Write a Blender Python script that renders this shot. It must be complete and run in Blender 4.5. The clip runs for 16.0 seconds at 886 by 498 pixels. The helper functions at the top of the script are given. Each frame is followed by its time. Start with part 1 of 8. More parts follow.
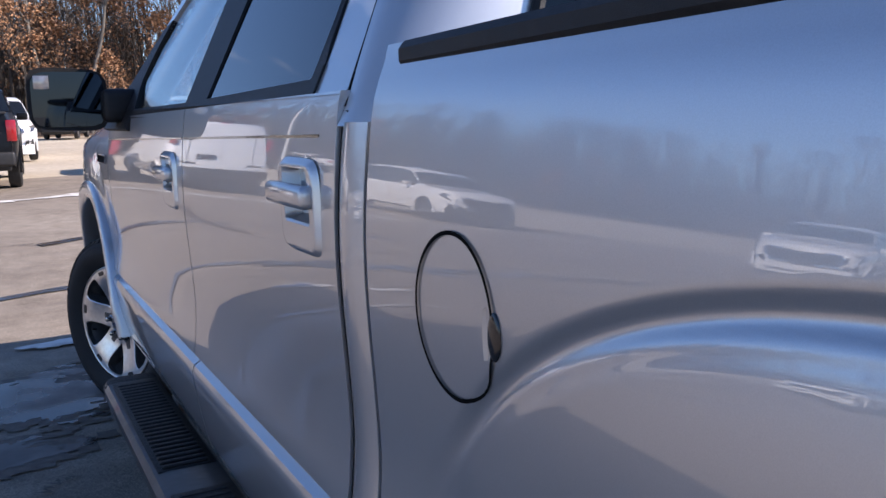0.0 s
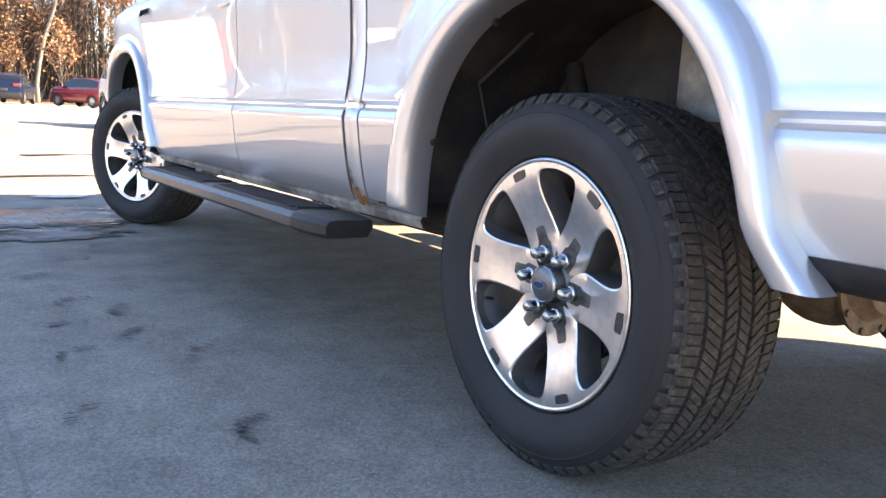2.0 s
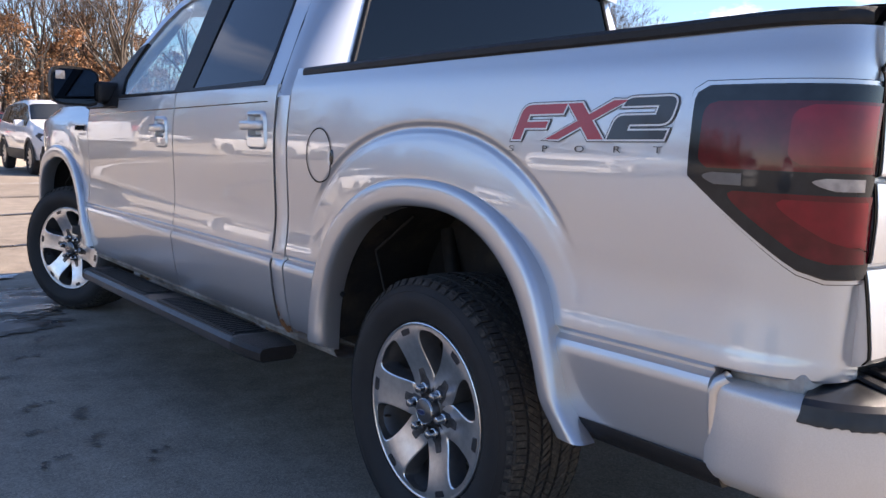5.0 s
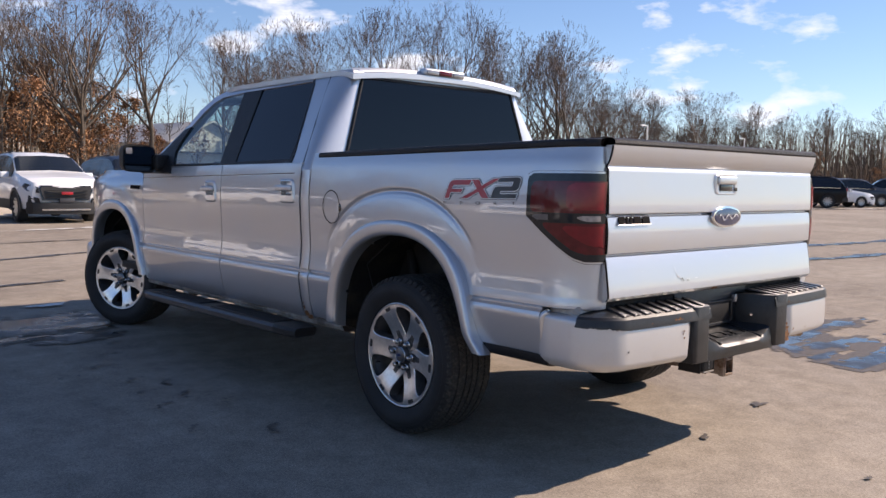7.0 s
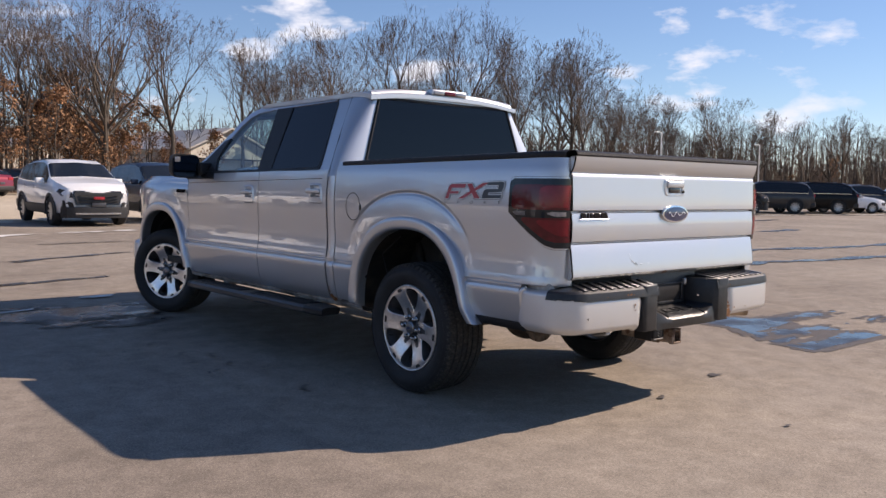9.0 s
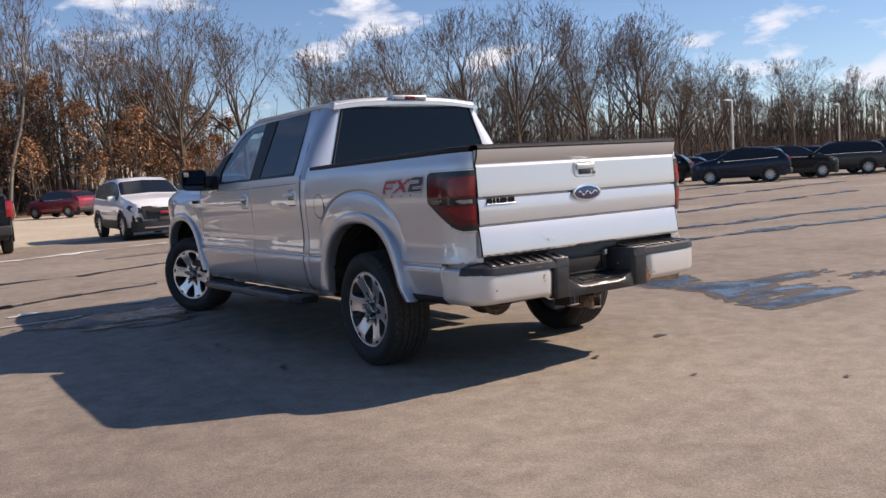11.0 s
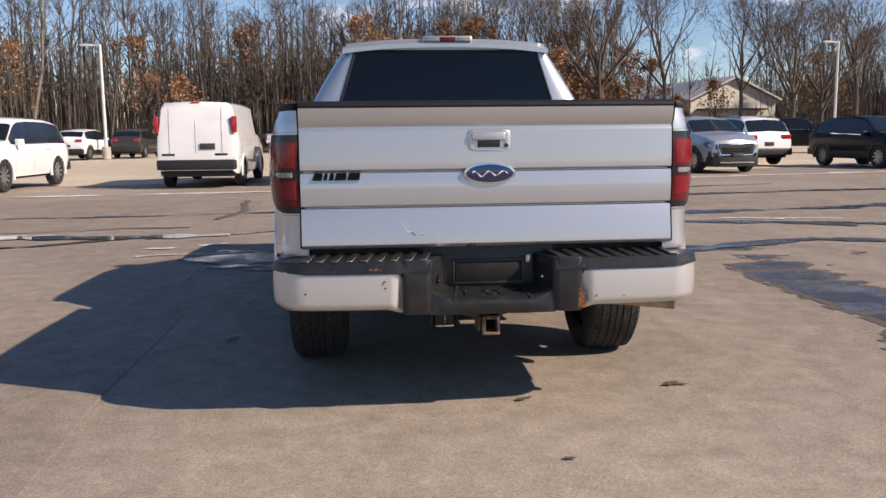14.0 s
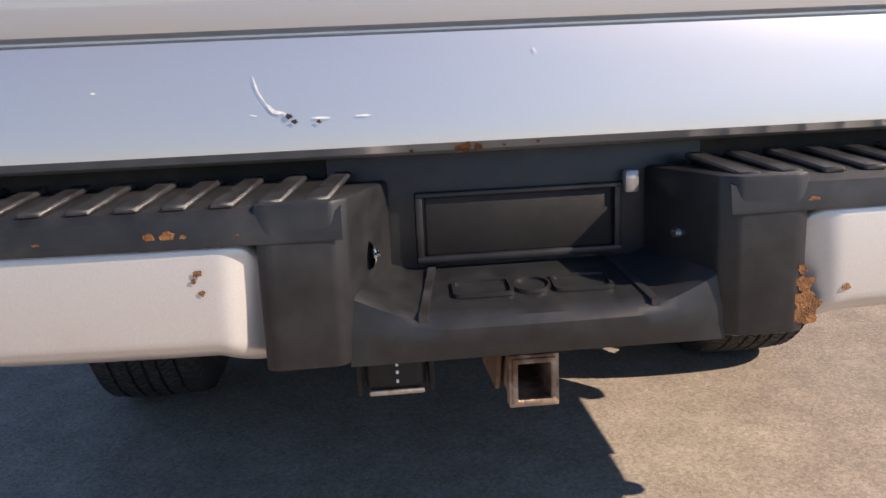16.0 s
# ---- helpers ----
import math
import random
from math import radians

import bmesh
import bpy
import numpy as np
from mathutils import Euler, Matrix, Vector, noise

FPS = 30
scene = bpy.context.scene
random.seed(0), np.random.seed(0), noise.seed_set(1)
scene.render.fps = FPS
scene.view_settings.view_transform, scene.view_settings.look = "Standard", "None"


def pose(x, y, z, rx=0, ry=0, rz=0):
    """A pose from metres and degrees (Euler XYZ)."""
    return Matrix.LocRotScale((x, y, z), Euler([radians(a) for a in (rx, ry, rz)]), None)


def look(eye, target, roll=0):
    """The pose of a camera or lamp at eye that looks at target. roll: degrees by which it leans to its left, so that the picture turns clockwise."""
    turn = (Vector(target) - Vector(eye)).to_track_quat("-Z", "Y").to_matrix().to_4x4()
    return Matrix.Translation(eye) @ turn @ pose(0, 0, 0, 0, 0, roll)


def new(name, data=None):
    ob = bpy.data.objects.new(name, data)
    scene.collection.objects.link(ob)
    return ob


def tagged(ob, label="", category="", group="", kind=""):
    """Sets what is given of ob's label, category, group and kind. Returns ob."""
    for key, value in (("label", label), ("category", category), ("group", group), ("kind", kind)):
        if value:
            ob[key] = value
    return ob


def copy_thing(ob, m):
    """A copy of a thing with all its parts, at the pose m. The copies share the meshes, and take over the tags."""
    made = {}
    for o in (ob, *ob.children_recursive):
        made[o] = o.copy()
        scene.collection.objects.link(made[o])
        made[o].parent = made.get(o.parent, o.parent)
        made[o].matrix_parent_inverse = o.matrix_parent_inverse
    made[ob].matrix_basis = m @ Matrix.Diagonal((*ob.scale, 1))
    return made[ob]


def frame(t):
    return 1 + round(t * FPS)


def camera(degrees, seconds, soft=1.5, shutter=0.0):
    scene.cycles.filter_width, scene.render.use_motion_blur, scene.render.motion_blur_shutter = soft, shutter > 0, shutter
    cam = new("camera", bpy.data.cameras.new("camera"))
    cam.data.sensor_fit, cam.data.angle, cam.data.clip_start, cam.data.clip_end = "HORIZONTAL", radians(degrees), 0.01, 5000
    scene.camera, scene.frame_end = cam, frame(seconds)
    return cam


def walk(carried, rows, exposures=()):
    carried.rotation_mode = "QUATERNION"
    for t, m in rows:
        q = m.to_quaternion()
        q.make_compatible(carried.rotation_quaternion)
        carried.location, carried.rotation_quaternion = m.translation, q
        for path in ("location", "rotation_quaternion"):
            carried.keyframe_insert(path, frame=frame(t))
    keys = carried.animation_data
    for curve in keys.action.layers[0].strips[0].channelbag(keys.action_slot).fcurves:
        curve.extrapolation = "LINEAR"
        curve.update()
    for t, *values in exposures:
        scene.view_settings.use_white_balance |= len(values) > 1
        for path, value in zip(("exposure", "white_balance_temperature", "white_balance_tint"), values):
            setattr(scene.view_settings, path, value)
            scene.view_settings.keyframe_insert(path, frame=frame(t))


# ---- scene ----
cam = camera(55.3, 16.0)
PATH = [
    (0, (-1.387, -0.187, 1.296), (-0.447, 1.549, 0.967), -1.2),
    (0.5, (-1.549, -0.621, 1.236), (-0.5, 1.037, 0.847), 2.0),
    (1, (-1.744, -0.978, 1.224), (-0.665, 0.646, 0.782), 1.3),
    (1.5, (-1.911, -1.158, 1.028), (-0.806, 0.455, 0.608), 2.0),
    (2, (-2.013, -1.31, 0.71), (-0.951, 0.356, 0.401), 3.4),
    (2.5, (-2.046, -1.391, 0.6), (-1.034, 0.318, 0.366), 4.3),
    (3, (-2.046, -1.405, 0.593), (-1.025, 0.303, 0.393), 4.3),
    (3.5, (-2.04, -1.402, 0.592), (-1.001, 0.296, 0.394), 3.6),
    (4, (-2.035, -1.394, 0.605), (-0.968, 0.284, 0.386), 3.4),
    (4.5, (-2.1, -1.504, 0.93), (-0.95, 0.111, 0.669), 3.7),
    (5, (-2.354, -1.843, 1.154), (-1.12, -0.29, 0.898), 2.4),
    (5.2, (-2.49, -2.012, 1.198), (-1.24, -0.469, 0.956), 1.9),
    (7.3, (-3.567, -3.325, 1.25), (-2.254, -1.826, 1.088), 1.1),
    (7.5, (-3.624, -3.401, 1.244), (-2.314, -1.898, 1.084), 1.0),
    (8, (-3.755, -3.592, 1.233), (-2.46, -2.076, 1.081), 1.6),
    (10.3, (-4.131, -4.522, 1.252), (-2.905, -2.95, 1.098), -1.3),
    (10.5, (-4.077, -4.654, 1.245), (-2.864, -3.071, 1.093), -2.0),
    (11, (-3.711, -4.973, 1.263), (-2.583, -3.331, 1.088), -3.4),
    (11.5, (-3.237, -5.29, 1.295), (-2.233, -3.571, 1.1), -3.5),
    (12, (-2.677, -5.492, 1.284), (-1.816, -3.7, 1.07), -1.8),
    (12.5, (-2.067, -5.606, 1.293), (-1.401, -3.733, 1.071), -1.8),
    (13, (-1.458, -5.55, 1.306), (-0.975, -3.623, 1.078), -1.3),
    (13.5, (-0.913, -5.323, 1.305), (-0.58, -3.366, 1.058), -0.6),
    (14, (-0.528, -4.885, 1.28), (-0.353, -2.911, 1.008), -0.6),
    (14.5, (-0.301, -4.315, 1.233), (-0.216, -2.335, 0.961), -0.7),
    (15, (-0.261, -3.66, 1.18), (-0.192, -1.685, 0.869), -1.2),
    (15.5, (-0.265, -2.994, 1.098), (-0.158, -1.042, 0.674), -2.2),
    (16, (-0.235, -2.417, 0.923), (-0.051, -0.477, 0.47), -2.5),
]
walk(cam, [(t, look(eye, target, roll)) for t, eye, target, roll in PATH],
     exposures=[(0.0, 0.68, 6100, 20), (0.5, 1.24, 6150, 20), (1.0, 1.70, 6350, 20), (1.5, 2.08, 6600, 19), (2.0, 2.64, 7800, 18), (2.5, 2.48, 8050, 18), (3.0, 2.00, 8200, 18), (4.0, 1.96, 8200, 18), (4.5, 1.54, 7000, 19), (5.0, 1.22, 6800, 20),
                (7.5, 0.40, 6750, 20), (10.5, 0.25, 6800, 20), (12.0, 0.25, 6950, 19), (14.5, 0.28, 6900, 19), (15.5, 0.36, 6900, 20), (16.0, 0.70, 7000, 19)])

# ---- daylight ----
SUN = Vector((1.28, -0.59, 1.0)).normalized()
world = bpy.data.worlds.new("sky")
scene.world = world
world.use_nodes = True
wt = world.node_tree
sky = wt.nodes.new("ShaderNodeTexSky")
sky.sky_type = "NISHITA"
sky.sun_disc = False
sky.sun_elevation = math.asin(SUN.z)
sky.sun_rotation = math.atan2(SUN.x, SUN.y)
sky.altitude = 250
sky.air_density, sky.dust_density, sky.ozone_density = 1.0, 0.0, 5.5
# thin fair-weather clouds mixed over the blue
tc = wt.nodes.new("ShaderNodeTexCoord")
mp = wt.nodes.new("ShaderNodeMapping")
mp.inputs["Scale"].default_value = (3.0, 3.0, 7.5)
nz = wt.nodes.new("ShaderNodeTexNoise")
nz.inputs["Scale"].default_value = 2.6
nz.inputs["Detail"].default_value = 7
nz.inputs["Roughness"].default_value = 0.55
ramp = wt.nodes.new("ShaderNodeValToRGB")
ramp.color_ramp.elements[0].position = 0.575
ramp.color_ramp.elements[1].position = 0.68
mixc = wt.nodes.new("ShaderNodeMixRGB")
mixc.inputs[2].default_value = (7.3, 7.8, 8.4, 1)
wt.links.new(tc.outputs["Generated"], mp.inputs[0])
wt.links.new(mp.outputs[0], nz.inputs["Vector"])
wt.links.new(nz.outputs[0], ramp.inputs[0])
sep = wt.nodes.new("ShaderNodeSeparateXYZ")
north = wt.nodes.new("ShaderNodeMapRange")
north.inputs[1].default_value, north.inputs[2].default_value = 0.15, 0.55
cover = wt.nodes.new("ShaderNodeMath")
cover.operation = "MULTIPLY"
wt.links.new(tc.outputs["Generated"], sep.inputs[0])
east = wt.nodes.new("ShaderNodeMapRange")
east.inputs[1].default_value, east.inputs[2].default_value = -0.2, 0.1
both = wt.nodes.new("ShaderNodeMath")
both.operation = "MULTIPLY"
wt.links.new(sep.outputs[0], east.inputs[0])
wt.links.new(sep.outputs[1], north.inputs[0])
wt.links.new(north.outputs[0], both.inputs[0])
wt.links.new(east.outputs[0], both.inputs[1])
wt.links.new(ramp.outputs[0], cover.inputs[0])
wt.links.new(both.outputs[0], cover.inputs[1])
wt.links.new(cover.outputs[0], mixc.inputs[0])
wt.links.new(sky.outputs[0], mixc.inputs[1])
bg = wt.nodes["Background"]
bg.inputs[1].default_value = 0.104
wt.links.new(mixc.outputs[0], bg.inputs[0])
sun = bpy.data.lights.new("sun", "SUN")
sun.energy, sun.angle, sun.color = 5.0, radians(0.55), (1.0, 0.88, 0.72)
new("sun", sun).matrix_world = look(SUN * 60, (0, 0, 0))


# ---- materials ----
def material(name, color, rough=0.5, metal=0.0, coat=0.0, scale=40.0, vary=0.12, bump=0.0, bump_scale=None,
             stain=None, stain_scale=3.0, stain_at=(0.55, 0.7), spec=0.5, coat_rough=0.03, island=0.0, rand=0.0):
    """Principled surface with colour variation at two scales, an optional stain colour and a fine relief."""
    m = bpy.data.materials.new(name)
    m.use_nodes = True
    nt = m.node_tree
    b = nt.nodes["Principled BSDF"]
    b.inputs["Roughness"].default_value = rough
    b.inputs["Metallic"].default_value = metal
    b.inputs["Coat Weight"].default_value = coat
    b.inputs["Coat Roughness"].default_value = coat_rough
    b.inputs["Specular IOR Level"].default_value = spec
    co = nt.nodes.new("ShaderNodeTexCoord")
    n1 = nt.nodes.new("ShaderNodeTexNoise")
    n1.inputs["Scale"].default_value = scale
    n1.inputs["Detail"].default_value = 5
    nt.links.new(co.outputs["Object"], n1.inputs["Vector"])
    r1 = nt.nodes.new("ShaderNodeMapRange")
    r1.inputs[1].default_value, r1.inputs[2].default_value = 0.3, 0.7
    r1.inputs[3].default_value, r1.inputs[4].default_value = 1 - vary, 1 + vary
    nt.links.new(n1.outputs[0], r1.inputs[0])
    n2 = nt.nodes.new("ShaderNodeTexNoise")
    n2.inputs["Scale"].default_value = stain_scale
    n2.inputs["Detail"].default_value = 8
    n2.inputs["Roughness"].default_value = 0.62
    nt.links.new(co.outputs["Object"], n2.inputs["Vector"])
    mul = nt.nodes.new("ShaderNodeMixRGB")
    mul.blend_type = "MULTIPLY"
    mul.inputs[0].default_value = 1
    mul.inputs[1].default_value = (*color, 1)
    nt.links.new(r1.outputs[0], mul.inputs[2])
    out = mul.outputs[0]
    if stain:
        rp = nt.nodes.new("ShaderNodeValToRGB")
        rp.color_ramp.elements[0].position, rp.color_ramp.elements[1].position = stain_at
        nt.links.new(n2.outputs[0], rp.inputs[0])
        mx = nt.nodes.new("ShaderNodeMixRGB")
        mx.inputs[2].default_value = (*stain, 1)
        nt.links.new(rp.outputs[0], mx.inputs[0])
        nt.links.new(out, mx.inputs[1])
        out = mx.outputs[0]
    for amount, node, socket in ((island, "ShaderNodeNewGeometry", "Random Per Island"), (rand, "ShaderNodeObjectInfo", "Random")):
        if amount:
            g = nt.nodes.new(node)
            rr = nt.nodes.new("ShaderNodeMapRange")
            rr.inputs[3].default_value, rr.inputs[4].default_value = 1 - amount, 1 + amount
            nt.links.new(g.outputs[socket], rr.inputs[0])
            mm = nt.nodes.new("ShaderNodeMixRGB")
            mm.blend_type = "MULTIPLY"
            mm.inputs[0].default_value = 1
            nt.links.new(out, mm.inputs[1])
            nt.links.new(rr.outputs[0], mm.inputs[2])
            out = mm.outputs[0]
    nt.links.new(out, b.inputs["Base Color"])
    if bump:
        n3 = nt.nodes.new("ShaderNodeTexNoise")
        n3.inputs["Scale"].default_value = bump_scale or scale * 3
        n3.inputs["Detail"].default_value = 4
        nt.links.new(co.outputs["Object"], n3.inputs["Vector"])
        bp = nt.nodes.new("ShaderNodeBump")
        bp.inputs["Strength"].default_value = bump
        bp.inputs["Distance"].default_value = 0.004
        nt.links.new(n3.outputs[0], bp.inputs["Height"])
        nt.links.new(bp.outputs[0], b.inputs["Normal"])
    return m


def glass(name, tint, through_amount):
    """Tinted vehicle glass: clear through, with a mirror gloss by Fresnel."""
    m = bpy.data.materials.new(name)
    m.use_nodes = True
    nt = m.node_tree
    nt.nodes.remove(nt.nodes["Principled BSDF"])
    outn = nt.nodes["Material Output"]
    tr = nt.nodes.new("ShaderNodeBsdfTransparent")
    tr.inputs[0].default_value = (*[c * through_amount for c in tint], 1)
    gl = nt.nodes.new("ShaderNodeBsdfGlossy")
    gl.inputs["Roughness"].default_value = 0.015
    gl.inputs[0].default_value = (1, 1, 1, 1)
    lw = nt.nodes.new("ShaderNodeLayerWeight")
    lw.inputs[0].default_value = 0.5
    pw = nt.nodes.new("ShaderNodeMath")
    pw.operation = "POWER"
    pw.inputs[1].default_value = 5.0
    nt.links.new(lw.outputs["Facing"], pw.inputs[0])
    fr = nt.nodes.new("ShaderNodeMapRange")
    fr.inputs[3].default_value, fr.inputs[4].default_value = 0.034, 1.0
    nt.links.new(pw.outputs[0], fr.inputs[0])
    mx = nt.nodes.new("ShaderNodeMixShader")
    nt.links.new(fr.outputs[0], mx.inputs[0])
    nt.links.new(tr.outputs[0], mx.inputs[1])
    nt.links.new(gl.outputs[0], mx.inputs[2])
    nt.links.new(mx.outputs[0], outn.inputs[0])
    return m


SILVER = material("silver_paint", (0.54, 0.555, 0.58), 0.40, 0.78, 1.0, 900, 0.05, stain=(0.58, 0.57, 0.55), stain_scale=2.2, stain_at=(0.45, 0.85), coat_rough=0.015)
SILVER.node_tree.nodes["Principled BSDF"].inputs["Coat IOR"].default_value = 1.9
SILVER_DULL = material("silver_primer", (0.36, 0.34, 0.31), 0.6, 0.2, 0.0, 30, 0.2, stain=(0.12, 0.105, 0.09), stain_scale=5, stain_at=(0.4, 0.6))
BUMPER_SILVER = material("painted_bumper_steel", (0.60, 0.595, 0.59), 0.40, 0.55, 0.7, 400, 0.05, stain=(0.54, 0.52, 0.49), stain_scale=7, stain_at=(0.55, 0.95))
BLACK_PLASTIC = material("black_grained_plastic", (0.010, 0.010, 0.011), 0.5, 0, 0, 60, 0.3, 0.25, 900, stain=(0.026, 0.025, 0.025), stain_scale=6, stain_at=(0.5, 0.9), spec=0.35)
STEP_PLASTIC = material("weathered_step_plastic", (0.0135, 0.0145, 0.0165), 0.38, 0, 0, 30, 0.3, 0.08, 500, stain=(0.040, 0.040, 0.040), stain_scale=9, stain_at=(0.50, 0.90), spec=0.5)
WORN_RIB = material("scuffed_rib_plastic", (0.022, 0.0225, 0.025), 0.30, 0, 0, 40, 0.35, 0.2, 700, stain=(0.055, 0.056, 0.058), stain_scale=26, stain_at=(0.52, 0.75))
JAMB = material("matt_black_jamb", (0.004, 0.004, 0.004), 0.9, 0, 0, 30, 0.2, spec=0.1)
BLACK_GLOSS = material("gloss_black_trim", (0.012, 0.012, 0.014), 0.18, 0, 0.5, 200, 0.1)
RUBBER = material("tyre_rubber", (0.0115, 0.0115, 0.0125), 0.72, 0, 0, 14, 0.22, 0.25, 300, stain=(0.024, 0.023, 0.022), stain_scale=6, stain_at=(0.5, 0.85))
TREAD = material("dusty_tread_rubber", (0.024, 0.0235, 0.023), 0.8, 0, 0, 45, 0.35, 0.5, 260, stain=(0.085, 0.075, 0.062), stain_scale=70, stain_at=(0.5, 0.70))
UNDER = material("dark_underbody", (0.013, 0.012, 0.0115), 0.75, 0.1, 0, 18, 0.4, 0.4, 90, stain=(0.06, 0.045, 0.032), stain_scale=6, stain_at=(0.5, 0.75))
RUSTY = material("rusty_cast_iron", (0.17, 0.115, 0.08), 0.8, 0.2, 0, 30, 0.35, 0.5, 140, stain=(0.30, 0.18, 0.11), stain_scale=9)
RUST = material("orange_rust", (0.22, 0.10, 0.035), 0.85, 0.0, 0, 90, 0.4, 0.6, 300, stain=(0.12, 0.05, 0.02), stain_scale=60, stain_at=(0.45, 0.6))
ALLOY = material("machined_alloy", (0.74, 0.735, 0.73), 0.30, 1.0, 0.4, 60, 0.10, stain=(0.40, 0.38, 0.35), stain_scale=14, stain_at=(0.55, 0.9), coat_rough=0.1)
SPOKE_SIDE = material("grey_painted_alloy", (0.085, 0.085, 0.09), 0.42, 0.4, 0.3, 40, 0.15, stain=(0.15, 0.14, 0.13), stain_scale=12, stain_at=(0.45, 0.8))
ALLOY_DARK = material("dark_painted_alloy", (0.045, 0.045, 0.048), 0.45, 0.5, 0.3, 40, 0.2, stain=(0.2, 0.19, 0.18), stain_scale=12, stain_at=(0.5, 0.8))
CHROME = material("chrome", (0.75, 0.76, 0.78), 0.09, 1.0, 0, 50, 0.06)
STEEL = material("worn_steel", (0.34, 0.31, 0.28), 0.5, 0.8, 0, 40, 0.3, 0.3, 160, stain=(0.2, 0.11, 0.05), stain_scale=25)
RED_LENS = material("red_lamp_lens", (0.10, 0.004, 0.010), 0.12, 0, 0.45, 30, 0.25, spec=0.3, stain=(0.08, 0.003, 0.007), stain_scale=11, stain_at=(0.4, 0.7))
RED_FACET = material("bright_red_reflector", (0.19, 0.006, 0.014), 0.15, 0, 0.4, 20, 0.2, spec=0.3, stain=(0.20, 0.006, 0.012), stain_scale=6, stain_at=(0.4, 0.8))
SMOKE_LENS = material("smoked_lamp_lens", (0.014, 0.018, 0.022), 0.10, 0, 0.3, 30, 0.2, spec=0.3)
CLEAR_LENS = material("clear_lamp_lens", (0.30, 0.30, 0.31), 0.12, 0.4, 1.0, 60, 0.2)
DECAL_RED = material("red_decal_vinyl", (0.38, 0.018, 0.03), 0.35, 0, 0.5, 300, 0.1)
DECAL_BLACK = material("black_decal_vinyl", (0.016, 0.017, 0.022), 0.35, 0, 0.5, 300, 0.1)
DECAL_WHITE = material("white_decal_vinyl", (0.7, 0.7, 0.7), 0.35, 0, 0.5, 300, 0.05)
BLUE_ENAMEL = material("dark_blue_enamel", (0.012, 0.022, 0.085), 0.15, 0, 1.0, 200, 0.1)
GREY_METAL = material("grey_painted_step", (0.05, 0.05, 0.053), 0.42, 0.4, 0.2, 50, 0.15, stain=(0.14, 0.135, 0.13), stain_scale=9, stain_at=(0.55, 0.8))
SEAT = material("grey_cloth", (0.03, 0.03, 0.032), 0.9, 0, 0, 200, 0.2, 0.3)
GLASS_DARK = glass("privacy_glass", (0.55, 0.6, 0.65), 0.05)
GLASS_CLEAR = glass("clear_glass", (0.88, 0.96, 0.95), 0.92)
CAP_GREY = material("satin_grey_cap", (0.13, 0.13, 0.135), 0.35, 0.7, 0.3, 40, 0.1)
NUT = material("dulled_chrome", (0.42, 0.42, 0.43), 0.25, 1.0, 0, 50, 0.2)
MIRROR = material("mirror_glass", (0.035, 0.042, 0.055), 0.02, 1.0, 0, 20, 0.02)


# ---- building helpers ----
def part(name, bm, mats, parent, label="", angle=32, smooth=True):
    """Links a bmesh as one mesh object under a thing or part."""
    bmesh.ops.recalc_face_normals(bm, faces=bm.faces[:])
    lim = radians(angle)
    for e in bm.edges:
        e.smooth = len(e.link_faces) == 2 and e.calc_face_angle(0) < lim
    for f in bm.faces:
        f.smooth = smooth
    me = bpy.data.meshes.new(name)
    bm.to_mesh(me)
    bm.free()
    for m in mats if isinstance(mats, (list, tuple)) else [mats]:
        me.materials.append(m)
    ob = new(name, me)
    if parent is not None:
        while parent.parent and parent.parent.parent:
            parent = parent.parent
        ob.parent = parent
    if label:
        tagged(ob, label)
    return ob


def assembly(name, parent, label="", at=(0, 0, 0), turn=0.0):
    """An empty that holds the pieces of one part of a thing."""
    e = new(name)
    e.matrix_basis = pose(*at, 0, 0, turn)
    e.parent = parent
    return tagged(e, label)


def grid(fn, us, vs, keep=None, bm=None, flip=1):
    """A sheet of quads over fn(u, v)."""
    bm = bm or bmesh.new()
    rows = [[bm.verts.new(fn(u, v)) for v in vs] for u in us]
    for i in range(len(us) - 1):
        for j in range(len(vs) - 1):
            if keep is None or keep((us[i] + us[i + 1]) / 2, (vs[j] + vs[j + 1]) / 2):
                bm.faces.new((rows[i][j], rows[i + 1][j], rows[i + 1][j + 1], rows[i][j + 1]))
    for v in [v for v in bm.verts if not v.link_faces]:
        bm.verts.remove(v)
    return bm


def flange(bm, vec):
    """Turns the free edges of a sheet inwards by vec."""
    edges = [e for e in bm.edges if len(e.link_faces) == 1]
    made = bmesh.ops.extrude_edge_only(bm, edges=edges)["geom"]
    bmesh.ops.translate(bm, vec=vec, verts=[v for v in made if isinstance(v, bmesh.types.BMVert)])
    return bm


def box(bm, a, b, bevel=0.0, m=None, seg=2):
    size = [abs(q - p) for p, q in zip(a, b)]
    mat = Matrix.LocRotScale([(p + q) / 2 for p, q in zip(a, b)], None, size)
    geom = bmesh.ops.create_cube(bm, size=1, matrix=mat)["verts"]
    if bevel:
        es = list({e for v in geom for e in v.link_edges})
        made = bmesh.ops.bevel(bm, geom=es, offset=bevel, segments=seg, affect="EDGES", profile=0.5)
        geom = list(set(made["verts"]) | {v for v in geom if v.is_valid})
    if m is not None:
        bmesh.ops.transform(bm, matrix=m, verts=geom)
    return bm


def rod(bm, a, b, r0, r1=None, seg=10, caps=True):
    a, b = Vector(a), Vector(b)
    d = b - a
    m = Matrix.Translation((a + b) / 2) @ d.to_track_quat("Z", "Y").to_matrix().to_4x4()
    bmesh.ops.create_cone(bm, cap_ends=caps, segments=seg, radius1=r0, radius2=r0 if r1 is None else r1, depth=d.length, matrix=m)
    return bm


